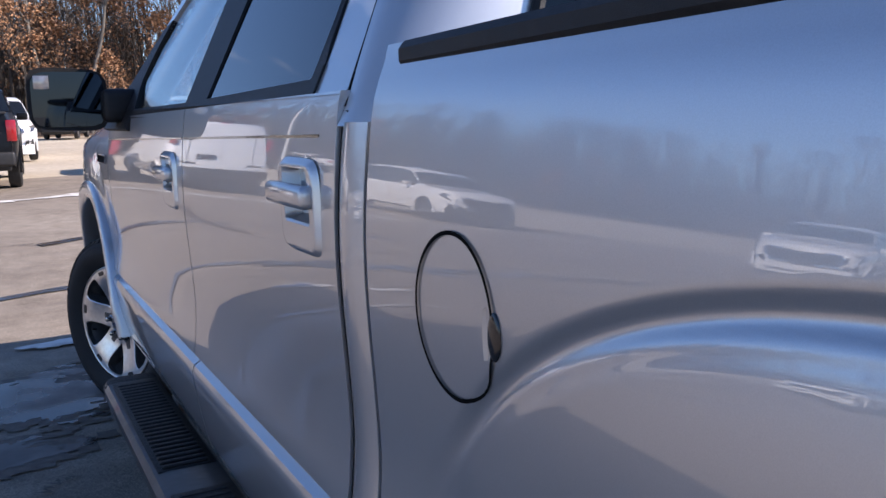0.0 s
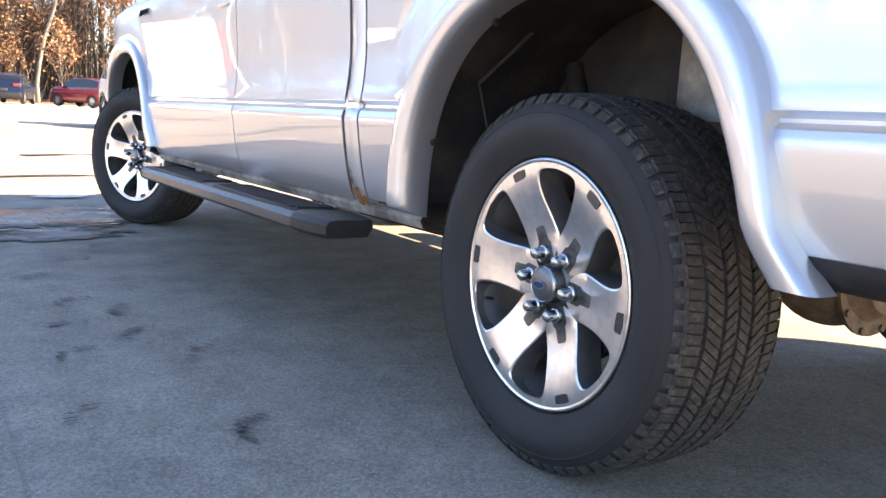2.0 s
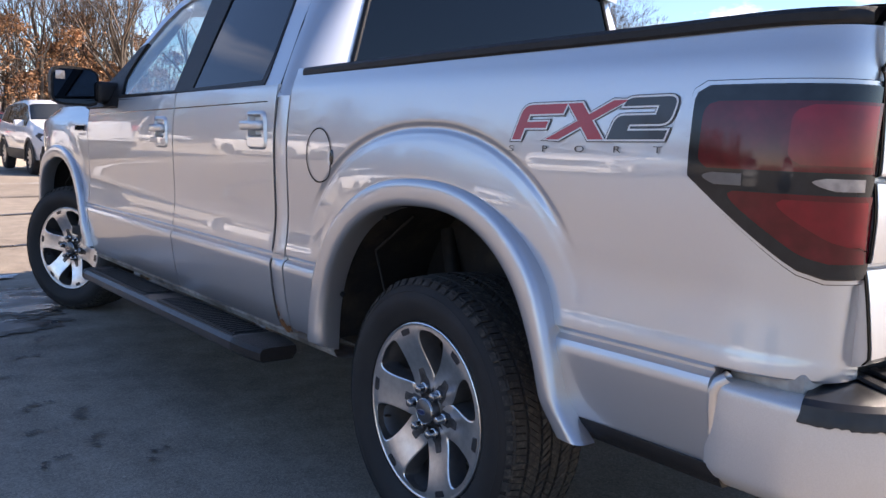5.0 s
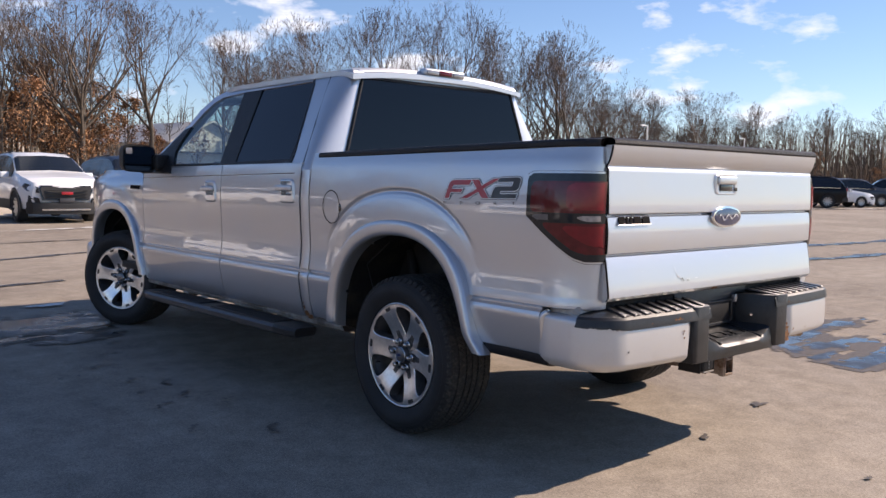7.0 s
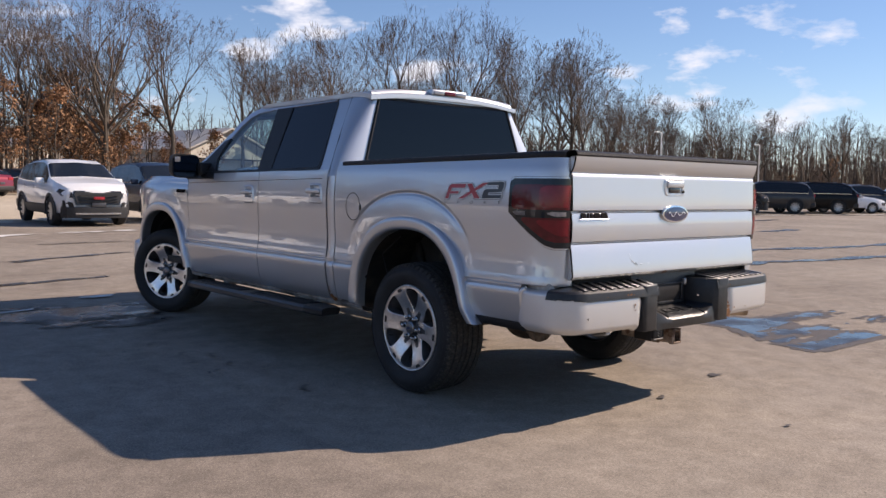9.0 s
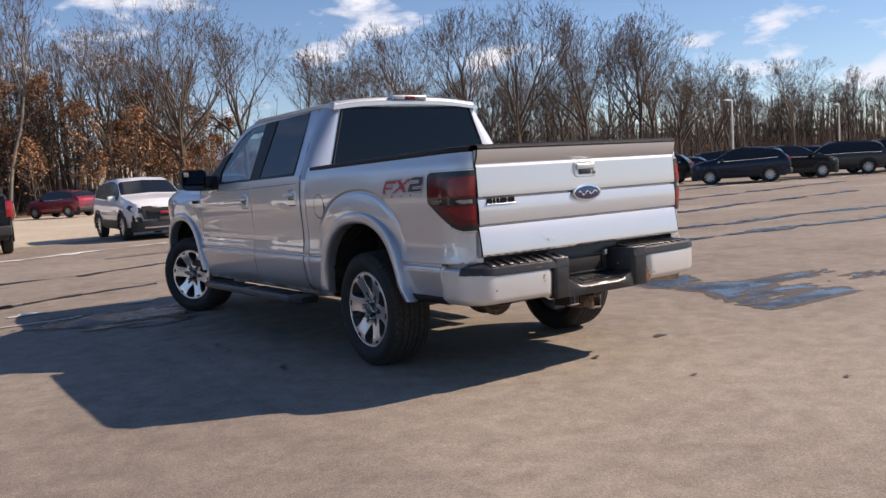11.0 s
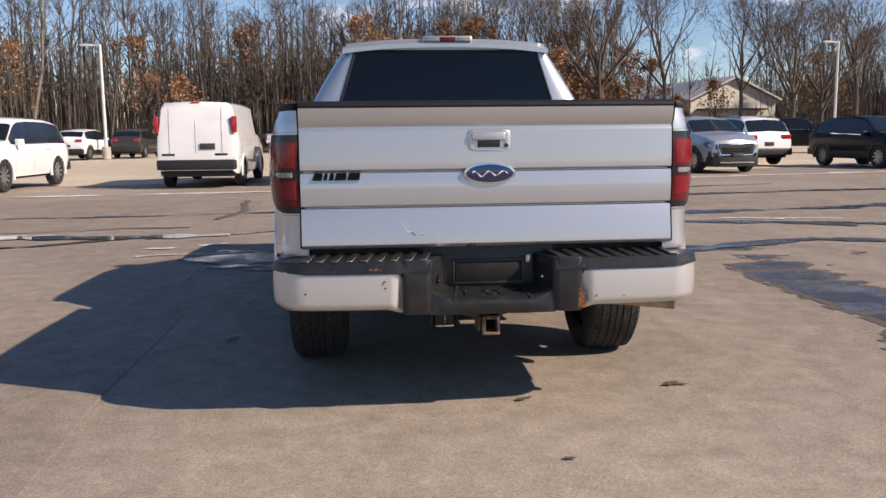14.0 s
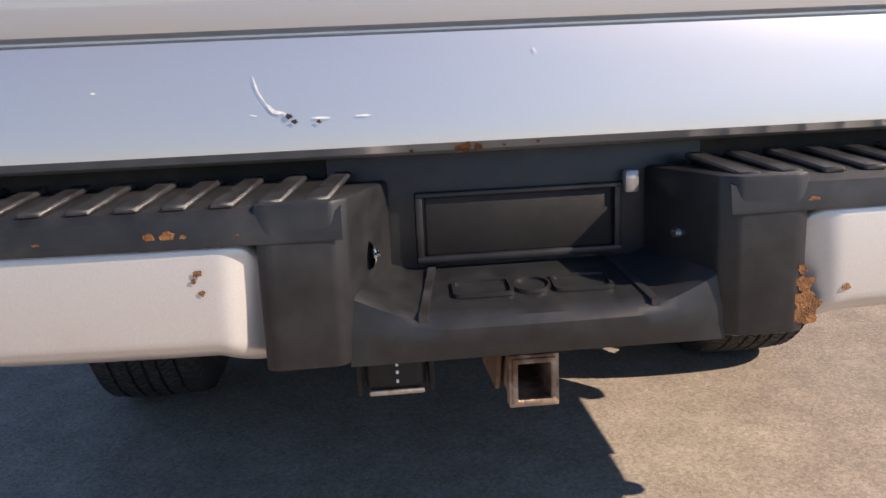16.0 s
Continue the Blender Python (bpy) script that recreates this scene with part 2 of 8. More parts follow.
def revolve(profile, seg=48, bm=None, close=False):
    """Profile points (x, r) turned about the x axis."""
    bm = bm or bmesh.new()
    rings = [[bm.verts.new((x, r * math.cos(2 * math.pi * k / seg), r * math.sin(2 * math.pi * k / seg))) for x, r in profile] for k in range(seg)]
    n = len(profile)
    for k in range(seg):
        for j in range(n if close else n - 1):
            a, b = rings[k], rings[(k + 1) % seg]
            bm.faces.new((a[j], b[j], b[(j + 1) % n], a[(j + 1) % n]))
    return bm


def prism(bm, outline, place, depth):
    """A flat outline of 2D points, set in space by place(u, v, d), with thickness from d = 0 to depth."""
    lo = [bm.verts.new(place(u, v, 0)) for u, v in outline]
    hi = [bm.verts.new(place(u, v, depth)) for u, v in outline]
    bm.faces.new(lo[::-1])
    bm.faces.new(hi)
    n = len(outline)
    for k in range(n):
        bm.faces.new((lo[k], lo[(k + 1) % n], hi[(k + 1) % n], hi[k]))
    return bm


def steps(a, b, n):
    return [a + (b - a) * k / n for k in range(n + 1)]


def smoothstep(a, b, x):
    t = min(1, max(0, (x - a) / (b - a)))
    return t * t * (3 - 2 * t)


def thing(name, label, category, at=(0, 0, 0), turn=0.0, group=""):
    e = new(name)
    e.matrix_basis = pose(*at, 0, 0, turn)
    return tagged(e, label, category, group)


def text_part(name, body, mats, parent, m, size, extrude=0.0012, shear=0.0, space=1.0, label="", thin=0.0):
    """Lettering in the built-in font as a mesh."""
    cu = bpy.data.curves.new(name, "FONT")
    cu.body, cu.size, cu.extrude, cu.shear, cu.space_character = body, size, extrude, shear, space
    cu.align_x = "CENTER"
    cu.offset = -thin
    tmp = bpy.data.objects.new("tmp", cu)
    me = bpy.data.meshes.new_from_object(tmp)
    bpy.data.objects.remove(tmp)
    me.transform(m)
    me.materials.clear()
    me.materials.append(mats)
    ob = new(name, me)
    ob.parent = parent
    return tagged(ob, label) if label else ob

# ---- the silver pickup ----
truck = thing("pickup_truck", "silver crew-cab pickup truck with red and black side decal", "truck", (0.013, 0, 0))

ZR = [0.44, 0.47, 0.50, 0.54, 0.58, 0.62, 0.66, 0.69, 0.705, 0.713, 0.721, 0.727, 0.731, 0.737, 0.743, 0.748, 0.76, 0.79, 0.83,
      0.87, 0.91, 0.95, 0.99, 1.03, 1.07, 1.10, 1.13, 1.16, 1.19, 1.215, 1.235, 1.246, 1.252, 1.258, 1.264, 1.275, 1.29, 1.305, 1.32, 1.34, 1.36, 1.38]
ZK = [0.44, 0.50, 0.58, 0.66, 0.705, 0.721, 0.731, 0.739, 0.748, 0.79, 0.87, 0.95, 1.05, 1.12, 1.18, 1.25, 1.32, 1.385]
WK = [0.945, 0.970, 0.990, 1.002, 1.007, 1.002, 0.987, 0.987, 0.9985, 0.9935, 0.9885, 0.9915, 0.9975, 0.9995, 0.998, 0.992, 0.982, 0.962]


def section_width(z):
    """Half width of the body side at height z, by a monotone blend between the section's stations."""
    k = max(0, min(len(ZK) - 2, int(np.searchsorted(ZK, z)) - 1))
    t = (z - ZK[k]) / (ZK[k + 1] - ZK[k])

    def slope(i):
        if i == 0 or i == len(ZK) - 1:
            return 0
        return (WK[i + 1] - WK[i - 1]) / (ZK[i + 1] - ZK[i - 1])
    h = ZK[k + 1] - ZK[k]
    if 0.70 < z < 0.75:
        return WK[k] + (WK[k + 1] - WK[k]) * t
    return ((2 * t**3 - 3 * t**2 + 1) * WK[k] + (t**3 - 2 * t**2 + t) * h * slope(k) + (3 * t**2 - 2 * t**3) * WK[k + 1]
            + (t**3 - t**2) * h * slope(k + 1))


def arch(y0, th, out=0.0):
    """The wheel opening's edge round the axle at y0: th from 0 (behind) to pi (ahead); out: how far outside it."""
    c, s = -math.cos(th), math.sin(th)
    a = (0.51 if c > 0 else 0.465) + out
    y = -0.03 + a * math.copysign(abs(c) ** 0.87, c)
    z = 0.50 + (0.478 + out) * abs(s) ** 0.87
    if c < 0:
        y -= 0.035 * max(0, (0.76 - z) / 0.25) ** 1.5
    return y0 + y, z


def in_arch(y0, y, z, out):
    dy, dz = y - y0 + 0.03, z - 0.50
    a = (0.51 if dy > 0 else 0.465) + out
    if dy < 0:
        dy += 0.035 * max(0, (0.76 - z) / 0.25) ** 1.5
    b = 0.478 + out
    return (abs(dy) / a) ** 2.3 + (max(0, dz) / b) ** 2.3 < 1


def fender_bulge(y0, y, z):
    dy, dz = y - y0 + 0.03, max(0, z - 0.55)
    d = ((abs(dy) / (0.70 if dy > 0 else 0.605)) ** 2.2 + (dz / 0.634) ** 2.2) ** (1 / 2.2)
    ahead = smoothstep(-0.05, 0.25, dy)
    fade = ahead * smoothstep(0.70, 0.80, z) * smoothstep(0.64, 0.52, dy) + (1 - ahead) * smoothstep(0.74, 1.02, z)
    dip = -0.0085 * smoothstep(1.040, 1.008, d) * smoothstep(0.982, 1.006, d)
    t = min(1, max(0, (0.995 - d) / 0.195))
    rise = 0.021 * t * smoothstep(0, 0.22, t) * (1 - 0.25 * t)
    soft_end = ahead + (1 - ahead) * smoothstep(0.88, 1.12, z)
    return (dip * soft_end + rise) * fade


def body_side(y, z):
    w = section_width(z)
    if y < 0.76:
        w += fender_bulge(0, y, z)
        w -= 0.026 * smoothstep(0.10, -0.95, y)
    elif y > 2.9:
        w += 0.8 * fender_bulge(3.683, y, z)
        w -= 0.16 * max(0, (y - 3.75) / 0.85) ** 2.2
        w -= 0.10 * smoothstep(1.14, 1.30, z) ** 2
    elif y < 0.852:
        w += 0.010 * math.sin(math.pi * min(1, max(0, (y - 0.757) / 0.09))) - 0.004
        if z > 0.70 and z < 0.75:
            w = max(w, section_width(0.76))
    return w


def crease_shift(y, z):
    """The belt crease falls slightly towards the front."""
    return (-0.018 * (y - 0.905) + 0.017) * smoothstep(1.17, 1.24, z) * smoothstep(1.36, 1.29, z)


def door_side(y, z):
    return section_width(z)


def side_panel(name, s, ys, zs, fn, label="", keep=None, mats=None, shift=True):
    bm = grid(lambda y, z: (s * fn(y, z), y, z + (crease_shift(y, z) if shift else 0)), ys, zs, keep)
    flange(bm, (-s * 0.03, 0, 0))
    return part(name, bm, mats or SILVER, truck, label)


# bed sides, wrapped round the rear corner
CORNER = [radians(a) for a in (0, 2, 5, 9, 14, 20, 27, 34, 41, 48, 55, 62, 69, 75, 80, 84, 87, 89.4)]
SQ = 0.82


def bed_col(q):
    """Plan of the bed side: q below 10 is y itself, above it an angle round the rear corner."""
    if q < 10:
        return q, 0.0
    a = q - 10
    return -0.90 - 0.228 * math.sin(a) ** SQ, 0.140 * (1 - math.cos(a) ** SQ)


def bed_point(s, q, z, out=0.0):
    y, inset = bed_col(q)
    w = body_side(y, z) - inset
    nx, ny = (1, 0) if q < 10 else (0.84 * math.cos(q - 10) + 0.16, -math.sin(q - 10))
    return Vector((s * (w + out * nx), y + out * ny, z))


bed_q = steps(0.748, -0.86, 130) + [10 + a for a in CORNER]
bed_z = [z for z in ZR if 0.53 < z < 0.78] + steps(0.78, 1.26, 44) + [z for z in ZR if 1.27 < z]
for s in (-1, 1):
    def in_lamp(q, z):
        y, _ = bed_col(q)
        return 0.95 < z < 1.255 and y < (-0.88 if z > 1.12 else -0.88 - (1.12 - z) * 1.28)
    # the side that the walk passes closely gets a finer skin
    qs = bed_q if s > 0 else steps(0.748, 0.672, 6)[:-1] + steps(0.672, -0.74, 280) + steps(-0.75, -0.86, 8) + [10 + a for a in CORNER]
    zs = bed_z if s > 0 else [z for z in ZR if 0.53 < z < 0.78] + steps(0.78, 1.26, 100) + [z for z in ZR if 1.27 < z]
    bm = grid(lambda q, z: bed_point(s, q, z), qs, zs,
              lambda q, z: not in_arch(0, bed_col(q)[0], z, 0.035) and not in_lamp(q, z) and not (z < 0.742 and bed_col(q)[0] < -0.935))
    flange(bm, (-s * 0.03, 0, 0))
    part("bed_side", bm, SILVER, truck, "silver bed side panel with rounded wheel bulge")
    # lower front valance of the bed side ahead of the rear wheel
    bm = grid(lambda y, z: (s * section_width(z), y, z), steps(0.748, 0.592, 8), [0.485, 0.50, 0.515, 0.535, 0.545])
    part("lower_panel", flange(bm, (-s * 0.03, 0, 0)), SILVER, truck)
    # black shield under the rear of the bed side
    bm = grid(lambda y, z: (s * (0.965 - 0.05 * max(0, (0.54 - z) / 0.06) ** 2), y, z), steps(-0.56, -0.96, 8), [0.503, 0.51, 0.52, 0.535, 0.548])
    part("under_shield", flange(bm, (-s * 0.1, 0, 0)), BLACK_PLASTIC, truck, "black plastic shield under the bed side")
    # rolled end of the lower bed side ahead of the bumper
    bm = bmesh.new()
    end = [(-0.930, 0.532), (-0.934, 0.56), (-0.934, 0.66), (-0.936, 0.695), (-0.945, 0.716), (-0.958, 0.727)]
    def roll(k, a):
        y, z = end[k]
        ty, tz = end[min(k + 1, 5)][0] - end[max(k - 1, 0)][0], end[min(k + 1, 5)][1] - end[max(k - 1, 0)][1]
        l = math.hypot(ty, tz)
        inset = bed_col(y)[1] if y > -0.90 else 0.140 * (1 - math.cos(math.asin(min(1, ((-0.90 - y) / 0.228) ** (1 / SQ)))) ** SQ)
        w = body_side(y, max(0.56, z)) - inset * smoothstep(0.69, 0.73, z) - 0.010
        return (s * (w + 0.011 * math.cos(a)), y - tz / l * 0.012 * math.sin(a), z + ty / l * 0.012 * math.sin(a))
    grid(roll, range(6), steps(0, 2 * math.pi, 12), bm=bm)
    part("rolled_edge", bm, SILVER, truck)
    # rail cap
    def rail(t, k):
        y = 0.70 + (-1.118 - 0.70) * t
        zb = 1.352 + 0.030 * t
        pr = [(0.985, 0), (0.990, 0.006), (0.990, 0.020), (0.982, 0.029), (0.95, 0.033), (0.90, 0.033), (0.88, 0.025), (0.88, 0)]
        w, dz = pr[k]
        sq = 0.026 * smoothstep(0.10, -0.95, y) + 0.140 * (1 - max(0, 1 - min(1, max(0, (-0.90 - y) / 0.228)) ** (2 / SQ)) ** (SQ / 2))
        return (s * (w - 0.018 - sq), y, zb + dz)
    bm = grid(rail, steps(0, 0.88, 22) + steps(0.89, 1.0, 10), range(8))
    bmesh.ops.holes_fill(bm, edges=bm.edges[:], sides=0)
    part("rail_cap", bm, BLACK_PLASTIC, truck, "black plastic bed rail cap")
    part("bed_wall", box(bmesh.new(), (min(s * 0.80, s * 0.86), -1.06, 1.01), (max(s * 0.80, s * 0.86), 0.70, 1.34), 0.01), SILVER_DULL, truck, "dull inner bed wall")
    # wheel-arch flares
    PROF = [(-0.002, 0.94), (-0.003, 0.985), (-0.0015, 1.007), (0.002, 1.0155), (0.008, 1.0205), (0.018, 1.0235), (0.034, 1.025), (0.05, 1.0255), (0.059, 1.0245), (0.066, 1.0215), (0.071, 1.017), (0.0745, 1.011), (0.0765, 1.003), (0.077, 0.96)]
    for y0, nm in ((0.0, "rear"), (3.683, "front")):
        def fl(th, k):
            out, w = PROF[k]
            y, z = arch(y0, th, out * (1 - 0.28 * smoothstep(0.75, 0.05, th)) if y0 == 0 else out)
            z = max(z, 0.455) if th > 0.5 else z
            e = smoothstep(0.0, 0.16, th)
            if y0 == 0:
                y -= (0.034 + 0.30 * max(0, out)) * max(0, (0.15 - th) / 0.15) ** 2.2
            lean = 0.13 * max(0, (y - 3.95) / 0.55) ** 2 if y0 else 0
            return (s * (w - (1 - e) * 0.012 * (w > 1) - lean), y, z)
        ths = steps(0.0, math.pi, 72)
        bm = grid(fl, ths, range(len(PROF)))
        # leg of the flare running down ahead of the wheel
        yl = [arch(y0, math.pi, o)[0] for o, _ in PROF]
        bm2 = grid(lambda d, k: (s * (PROF[k][1] - max(0, PROF[k][1] - 0.94) * (d / 0.034) ** 2.5), yl[k] - 0.012 * (d / 0.034) ** 2 * (PROF[k][0] > 0.04), 0.50 - d), [0, 0.010, 0.018, 0.025, 0.030, 0.034], range(len(PROF)), bm=bm)
        bmesh.ops.remove_doubles(bm, verts=bm.verts[:], dist=0.002)
        flare = part("wheel_flare", bm, SILVER, truck, "silver wheel-arch flare with rolled lip")
        if y0 == 0:
            for th in (2.86, 2.05, 1.1):
                y, z = arch(0, th, -0.008)
                bmf = revolve([(-0.004, 0.0), (-0.004, 0.007), (0.0, 0.009), (0.004, 0.009)], 12)
                bmesh.ops.transform(bmf, matrix=pose(s * 0.945, y, z, 0, 0, 0 if s < 0 else 180) @ pose(0, 0, 0, 0, 0, 90), verts=bmf.verts[:])
                part("clip", bmf, BLACK_PLASTIC, flare)
    # cab corner bead behind the rear door
    side_panel("cab_corner", s, steps(0.757, 0.845, 14), [z for z in ZR if z >= 0.47 and z < 1.30], body_side, "silver cab corner with rust at its foot", shift=False)
    # doors and front fender
    zs = [z for z in ZR if 0.47 <= z <= 1.33]
    def cup(y0, z0):
        return lambda y, z: not (abs(y - y0) < 0.056 and abs(z - z0) < 0.037)
    rear_door = side_panel("rear_door", s, steps(0.853, 1.797, 60), zs, door_side, "silver rear door", keep=cup(0.985, 1.176))
    front_door = side_panel("front_door", s, steps(1.804, 3.066, 80), zs, door_side, "silver front door", keep=cup(1.945, 1.160))
    side_panel("front_fender", s, steps(3.073, 4.55, 50), [z for z in ZR if 0.47 <= z <= 1.30], body_side, "silver front fender",
               keep=lambda y, z: not in_arch(3.683, y, z, 0.035), shift=False)
    # dark belt seam and the jambs behind the door gaps
    for ya, yb, door in ((0.915, 1.79, rear_door), (1.81, 3.05, front_door)):
        bm = grid(lambda y, k: (s * (door_side(y, 1.255) + 0.0015), y, 1.272 - 0.0185 * (y - 0.905) + 0.0022 * k), steps(ya, yb, 12), [-1, 1])
        part("belt_seam", flange(bm, (-s * 0.004, 0, 0)), BLACK_GLOSS, door)
    for y in (0.849, 1.8005, 3.0695):
        bm = grid(lambda v, z: (s * (section_width(z) - 0.005), v, z), [y - 0.012, y, y + 0.012], [z for z in ZR if 0.50 <= z <= 1.31])
        part("door_jamb", flange(bm, (-s * 0.03, 0, 0)), JAMB, truck)
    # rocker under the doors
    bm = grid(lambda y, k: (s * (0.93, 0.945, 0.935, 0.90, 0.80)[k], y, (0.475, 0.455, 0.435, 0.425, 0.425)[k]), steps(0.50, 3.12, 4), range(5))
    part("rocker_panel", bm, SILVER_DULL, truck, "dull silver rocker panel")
    bm = bmesh.new()
    box(bm, (min(s * 0.50, s * 0.62), -1.0, 0.56), (max(s * 0.50, s * 0.62), 4.3, 0.68), 0.01)
    part("frame_rail", bm, UNDER, truck)
    # door handles: cupped plate and pull bar
    for y0, z0, door in ((0.985, 1.170, rear_door), (1.945, 1.152, front_door)):
        def plate(u, v):
            r = (abs(u) ** 7 + abs(v) ** 7) ** (1 / 7)
            edge = smoothstep(1.0, 0.86, r)
            dish = -0.027 * smoothstep(0.66, 0.54, abs(u)) * smoothstep(0.56, 0.46, abs(v - 0.24))
            k = 1 / max(1, (abs(u) ** 6 + abs(v) ** 6) ** (1 / 6))
            return (s * (0.9975 + 0.009 * edge + dish), y0 + 0.083 * u * k + 0.008 * v, z0 + 0.070 * v * k)
        bm = grid(plate, steps(-1, 1, 40), steps(-1, 1, 40))
        handle = part("door_handle", bm, SILVER, door, "silver door handle with recessed cup")
        bm = box(bmesh.new(), (min(s * 1.001, s * 1.024), y0 - 0.068, z0 + 0.000), (max(s * 1.001, s * 1.024), y0 + 0.098, z0 + 0.034), 0.010, seg=3)
        part("pull", bm, SILVER, handle)
    # running board
    bm = bmesh.new()
    prof = [(0.93, 0.405), (0.935, 0.428), (1.06, 0.430), (1.095, 0.426), (1.108, 0.412), (1.108, 0.386), (1.095, 0.374), (0.95, 0.376)]
    prism(bm, prof, lambda u, v, d: (s * u, 0.95 + d, v - 0.006 * (d + 0.15)), 1.83)
    board = tagged(part("running_board", bm, GREY_METAL, truck), "grey metal running board with black ribbed pads")
    for ya, yb, taper in ((0.545, 0.80, -1), (2.78, 2.86, 1)):
        bm = bmesh.new()
        n = 6
        def capsec(t, k):
            u, v = prof[k % len(prof)]
            y = 0.95 - 0.205 * t if taper < 0 else 2.78 + 0.08 * t
            sh = 1 - 0.22 * t ** 2.5
            return (s * (1.02 + (u - 1.02) * sh * 1.012), y, 0.402 + (v - 0.402) * (1 - 0.12 * t ** 3) * 1.02 - (0.0 if taper < 0 else 0.012))
        grid(capsec, steps(0, 1, n), range(len(prof) + 1), bm=bm)
        bmesh.ops.remove_doubles(bm, verts=bm.verts[:], dist=0.0005)
        bmesh.ops.holes_fill(bm, edges=bm.edges[:], sides=0)
        part("end_cap", bm, BLACK_PLASTIC, board, "black plastic end cap")
    for ya, yb in ((0.98, 1.76), (1.92, 2.74)):
        bm = bmesh.new()
        box(bm, (min(s * 0.94, s * 1.085), ya, 0.421 - 0.006 * (ya - .8)), (max(s * 0.94, s * 1.085), yb, 0.431 - 0.006 * (ya - .8)), 0.002)
        n = int((yb - ya) / 0.032)
        for k in range(n):
            y = ya + 0.02 + k * 0.032
            box(bm, (min(s * 0.955, s * 1.072), y - 0.008, 0.428 - 0.006 * (y - .8)), (max(s * 0.955, s * 1.072), y + 0.008, 0.438 - 0.006 * (y - .8)), 0.003, seg=1)
        part("tread_pad", bm, BLACK_PLASTIC, board, "black ribbed tread pad")
    for y in (1.02, 2.42):
        bm = bmesh.new()
        prism(bm, [(0.80, 0.50), (0.89, 0.495), (0.935, 0.43), (0.935, 0.385), (0.80, 0.43)], lambda u, v, d: (s * u, y + d, v), 0.09)
        part("bracket", bm, STEEL, board, "grey steel bracket")
    # wheel houses
    for y0 in (0, 3.683):
        bm = bmesh.new()
        def house(th, x):
            y, z = arch(y0, th, 0.02)
            return (s * x, y, z)
        grid(house, steps(-0.0, math.pi, 30), [0.965, 0.85, 0.68, 0.55], bm=bm)
        part("wheel_house", bm, UNDER, truck, "dark wheel-house liner")
        bm = box(bmesh.new(), (min(s * 0.55, s * 0.60), y0 - 0.75, 0.74), (max(s * 0.55, s * 0.60), y0 + 0.02, 1.15), 0.01)
        part("inner_panel", bm, SILVER_DULL, truck, "dusty grey inner bed panel")
        # forward half of the inner panel, its shade put into a dark colour
        bm = box(bmesh.new(), (min(s * 0.55, s * 0.595), y0 + 0.02, 0.60), (max(s * 0.55, s * 0.595), y0 + 0.6, 1.15), 0.01)
        part("inner_liner", bm, UNDER, truck)
        bm = box(bmesh.new(), (min(s * 0.55, s * 0.612), y0 - 0.75, 0.735), (max(s * 0.55, s * 0.612), y0 + 0.02, 0.743), 0.003)
        part("bed_flange", bm, SILVER_DULL, truck)
        bm = rod(bmesh.new(), (s * 0.70, y0 + 0.10, 0.36), (s * 0.60, y0 + 0.36, 0.86), 0.030, 0.024, 12)
        part("shock_absorber", bm, UNDER, truck)
        bm = bmesh.new()
        for k in range(4):
            box(bm, (min(s * 0.58, s * 0.66), y0 - 0.62 + 0.06 * k, 0.47 + 0.014 * k), (max(s * 0.58, s * 0.66), y0 + 0.62 - 0.06 * k, 0.482 + 0.014 * k), 0.002)
        part("leaf_spring", bm, UNDER, truck)
        bm = bmesh.new()
        rod(bm, (s * 0.82, y0 + 0.30, 0.45), (s * 0.86, y0 + 0.40, 0.80), 0.004)
        rod(bm, (s * 0.86, y0 + 0.40, 0.80), (s * 0.80, y0 + 0.28, 0.92), 0.006)
        part("brake_line", bm, UNDER, truck)

# fuel door with its dark gap and finger notch
bm = bmesh.new()
for r, d in ((0.088, 0.0006),):
    ring = []
    for k in range(48):
        a = 2 * math.pi * k / 48
        y, z = 0.535 + 0.080 * math.cos(a), 1.096 + r * math.sin(a)
        ring.append((bm.verts.new((-body_side(y, z) - 0.0022, y, z)), bm.verts.new((-body_side(y, z) - 0.0022, 0.535 + 0.0754 * math.cos(a), 1.096 + 0.0834 * math.sin(a)))))
    for k in range(48):
        a, b = ring[k], ring[(k + 1) % 48]
        bm.faces.new((a[0], b[0], b[1], a[1]))
fuel = part("fuel_door_gap", bm, JAMB, truck, "round fuel door outlined by a dark gap")
bm = bmesh.new()
bmesh.ops.create_uvsphere(bm, u_segments=16, v_segments=10, radius=1, matrix=Matrix.LocRotScale((-1.0, 0.456, 1.093), None, (0.004, 0.011, 0.024)))
part("finger_notch", bm, BLACK_GLOSS, fuel)
bm = grid(lambda a, r: (-body_side(0.46 + 0.016, 1.093) - 0.0035 * math.sin(r * math.pi), 0.470 + 0.010 * r * math.cos(a), 1.093 + 0.026 * math.sin(a)), steps(-1.4, 1.4, 10), steps(-0.3, 1, 4))
part("notch_lip", bm, SILVER, fuel)

# rust at the cab corner's foot
rng = random.Random(5)
def blot(bm, place, cu, cv, r, seed, seg=22, rough=0.45):
    """An irregular flat spot set by place(u, v)."""
    rs = [r * (1 + rough * noise.noise((seed * 7.1, math.cos(k * 6.283 / seg) * 1.4, math.sin(k * 6.283 / seg) * 1.4))) for k in range(seg)]
    c = bm.verts.new(place(cu, cv))
    vs = [bm.verts.new(place(cu + rs[k] * math.cos(k * 6.283 / seg), cv + 0.8 * rs[k] * math.sin(k * 6.283 / seg))) for k in range(seg)]
    for k in range(seg):
        bm.faces.new((c, vs[k], vs[(k + 1) % seg]))
    return bm
bm = bmesh.new()
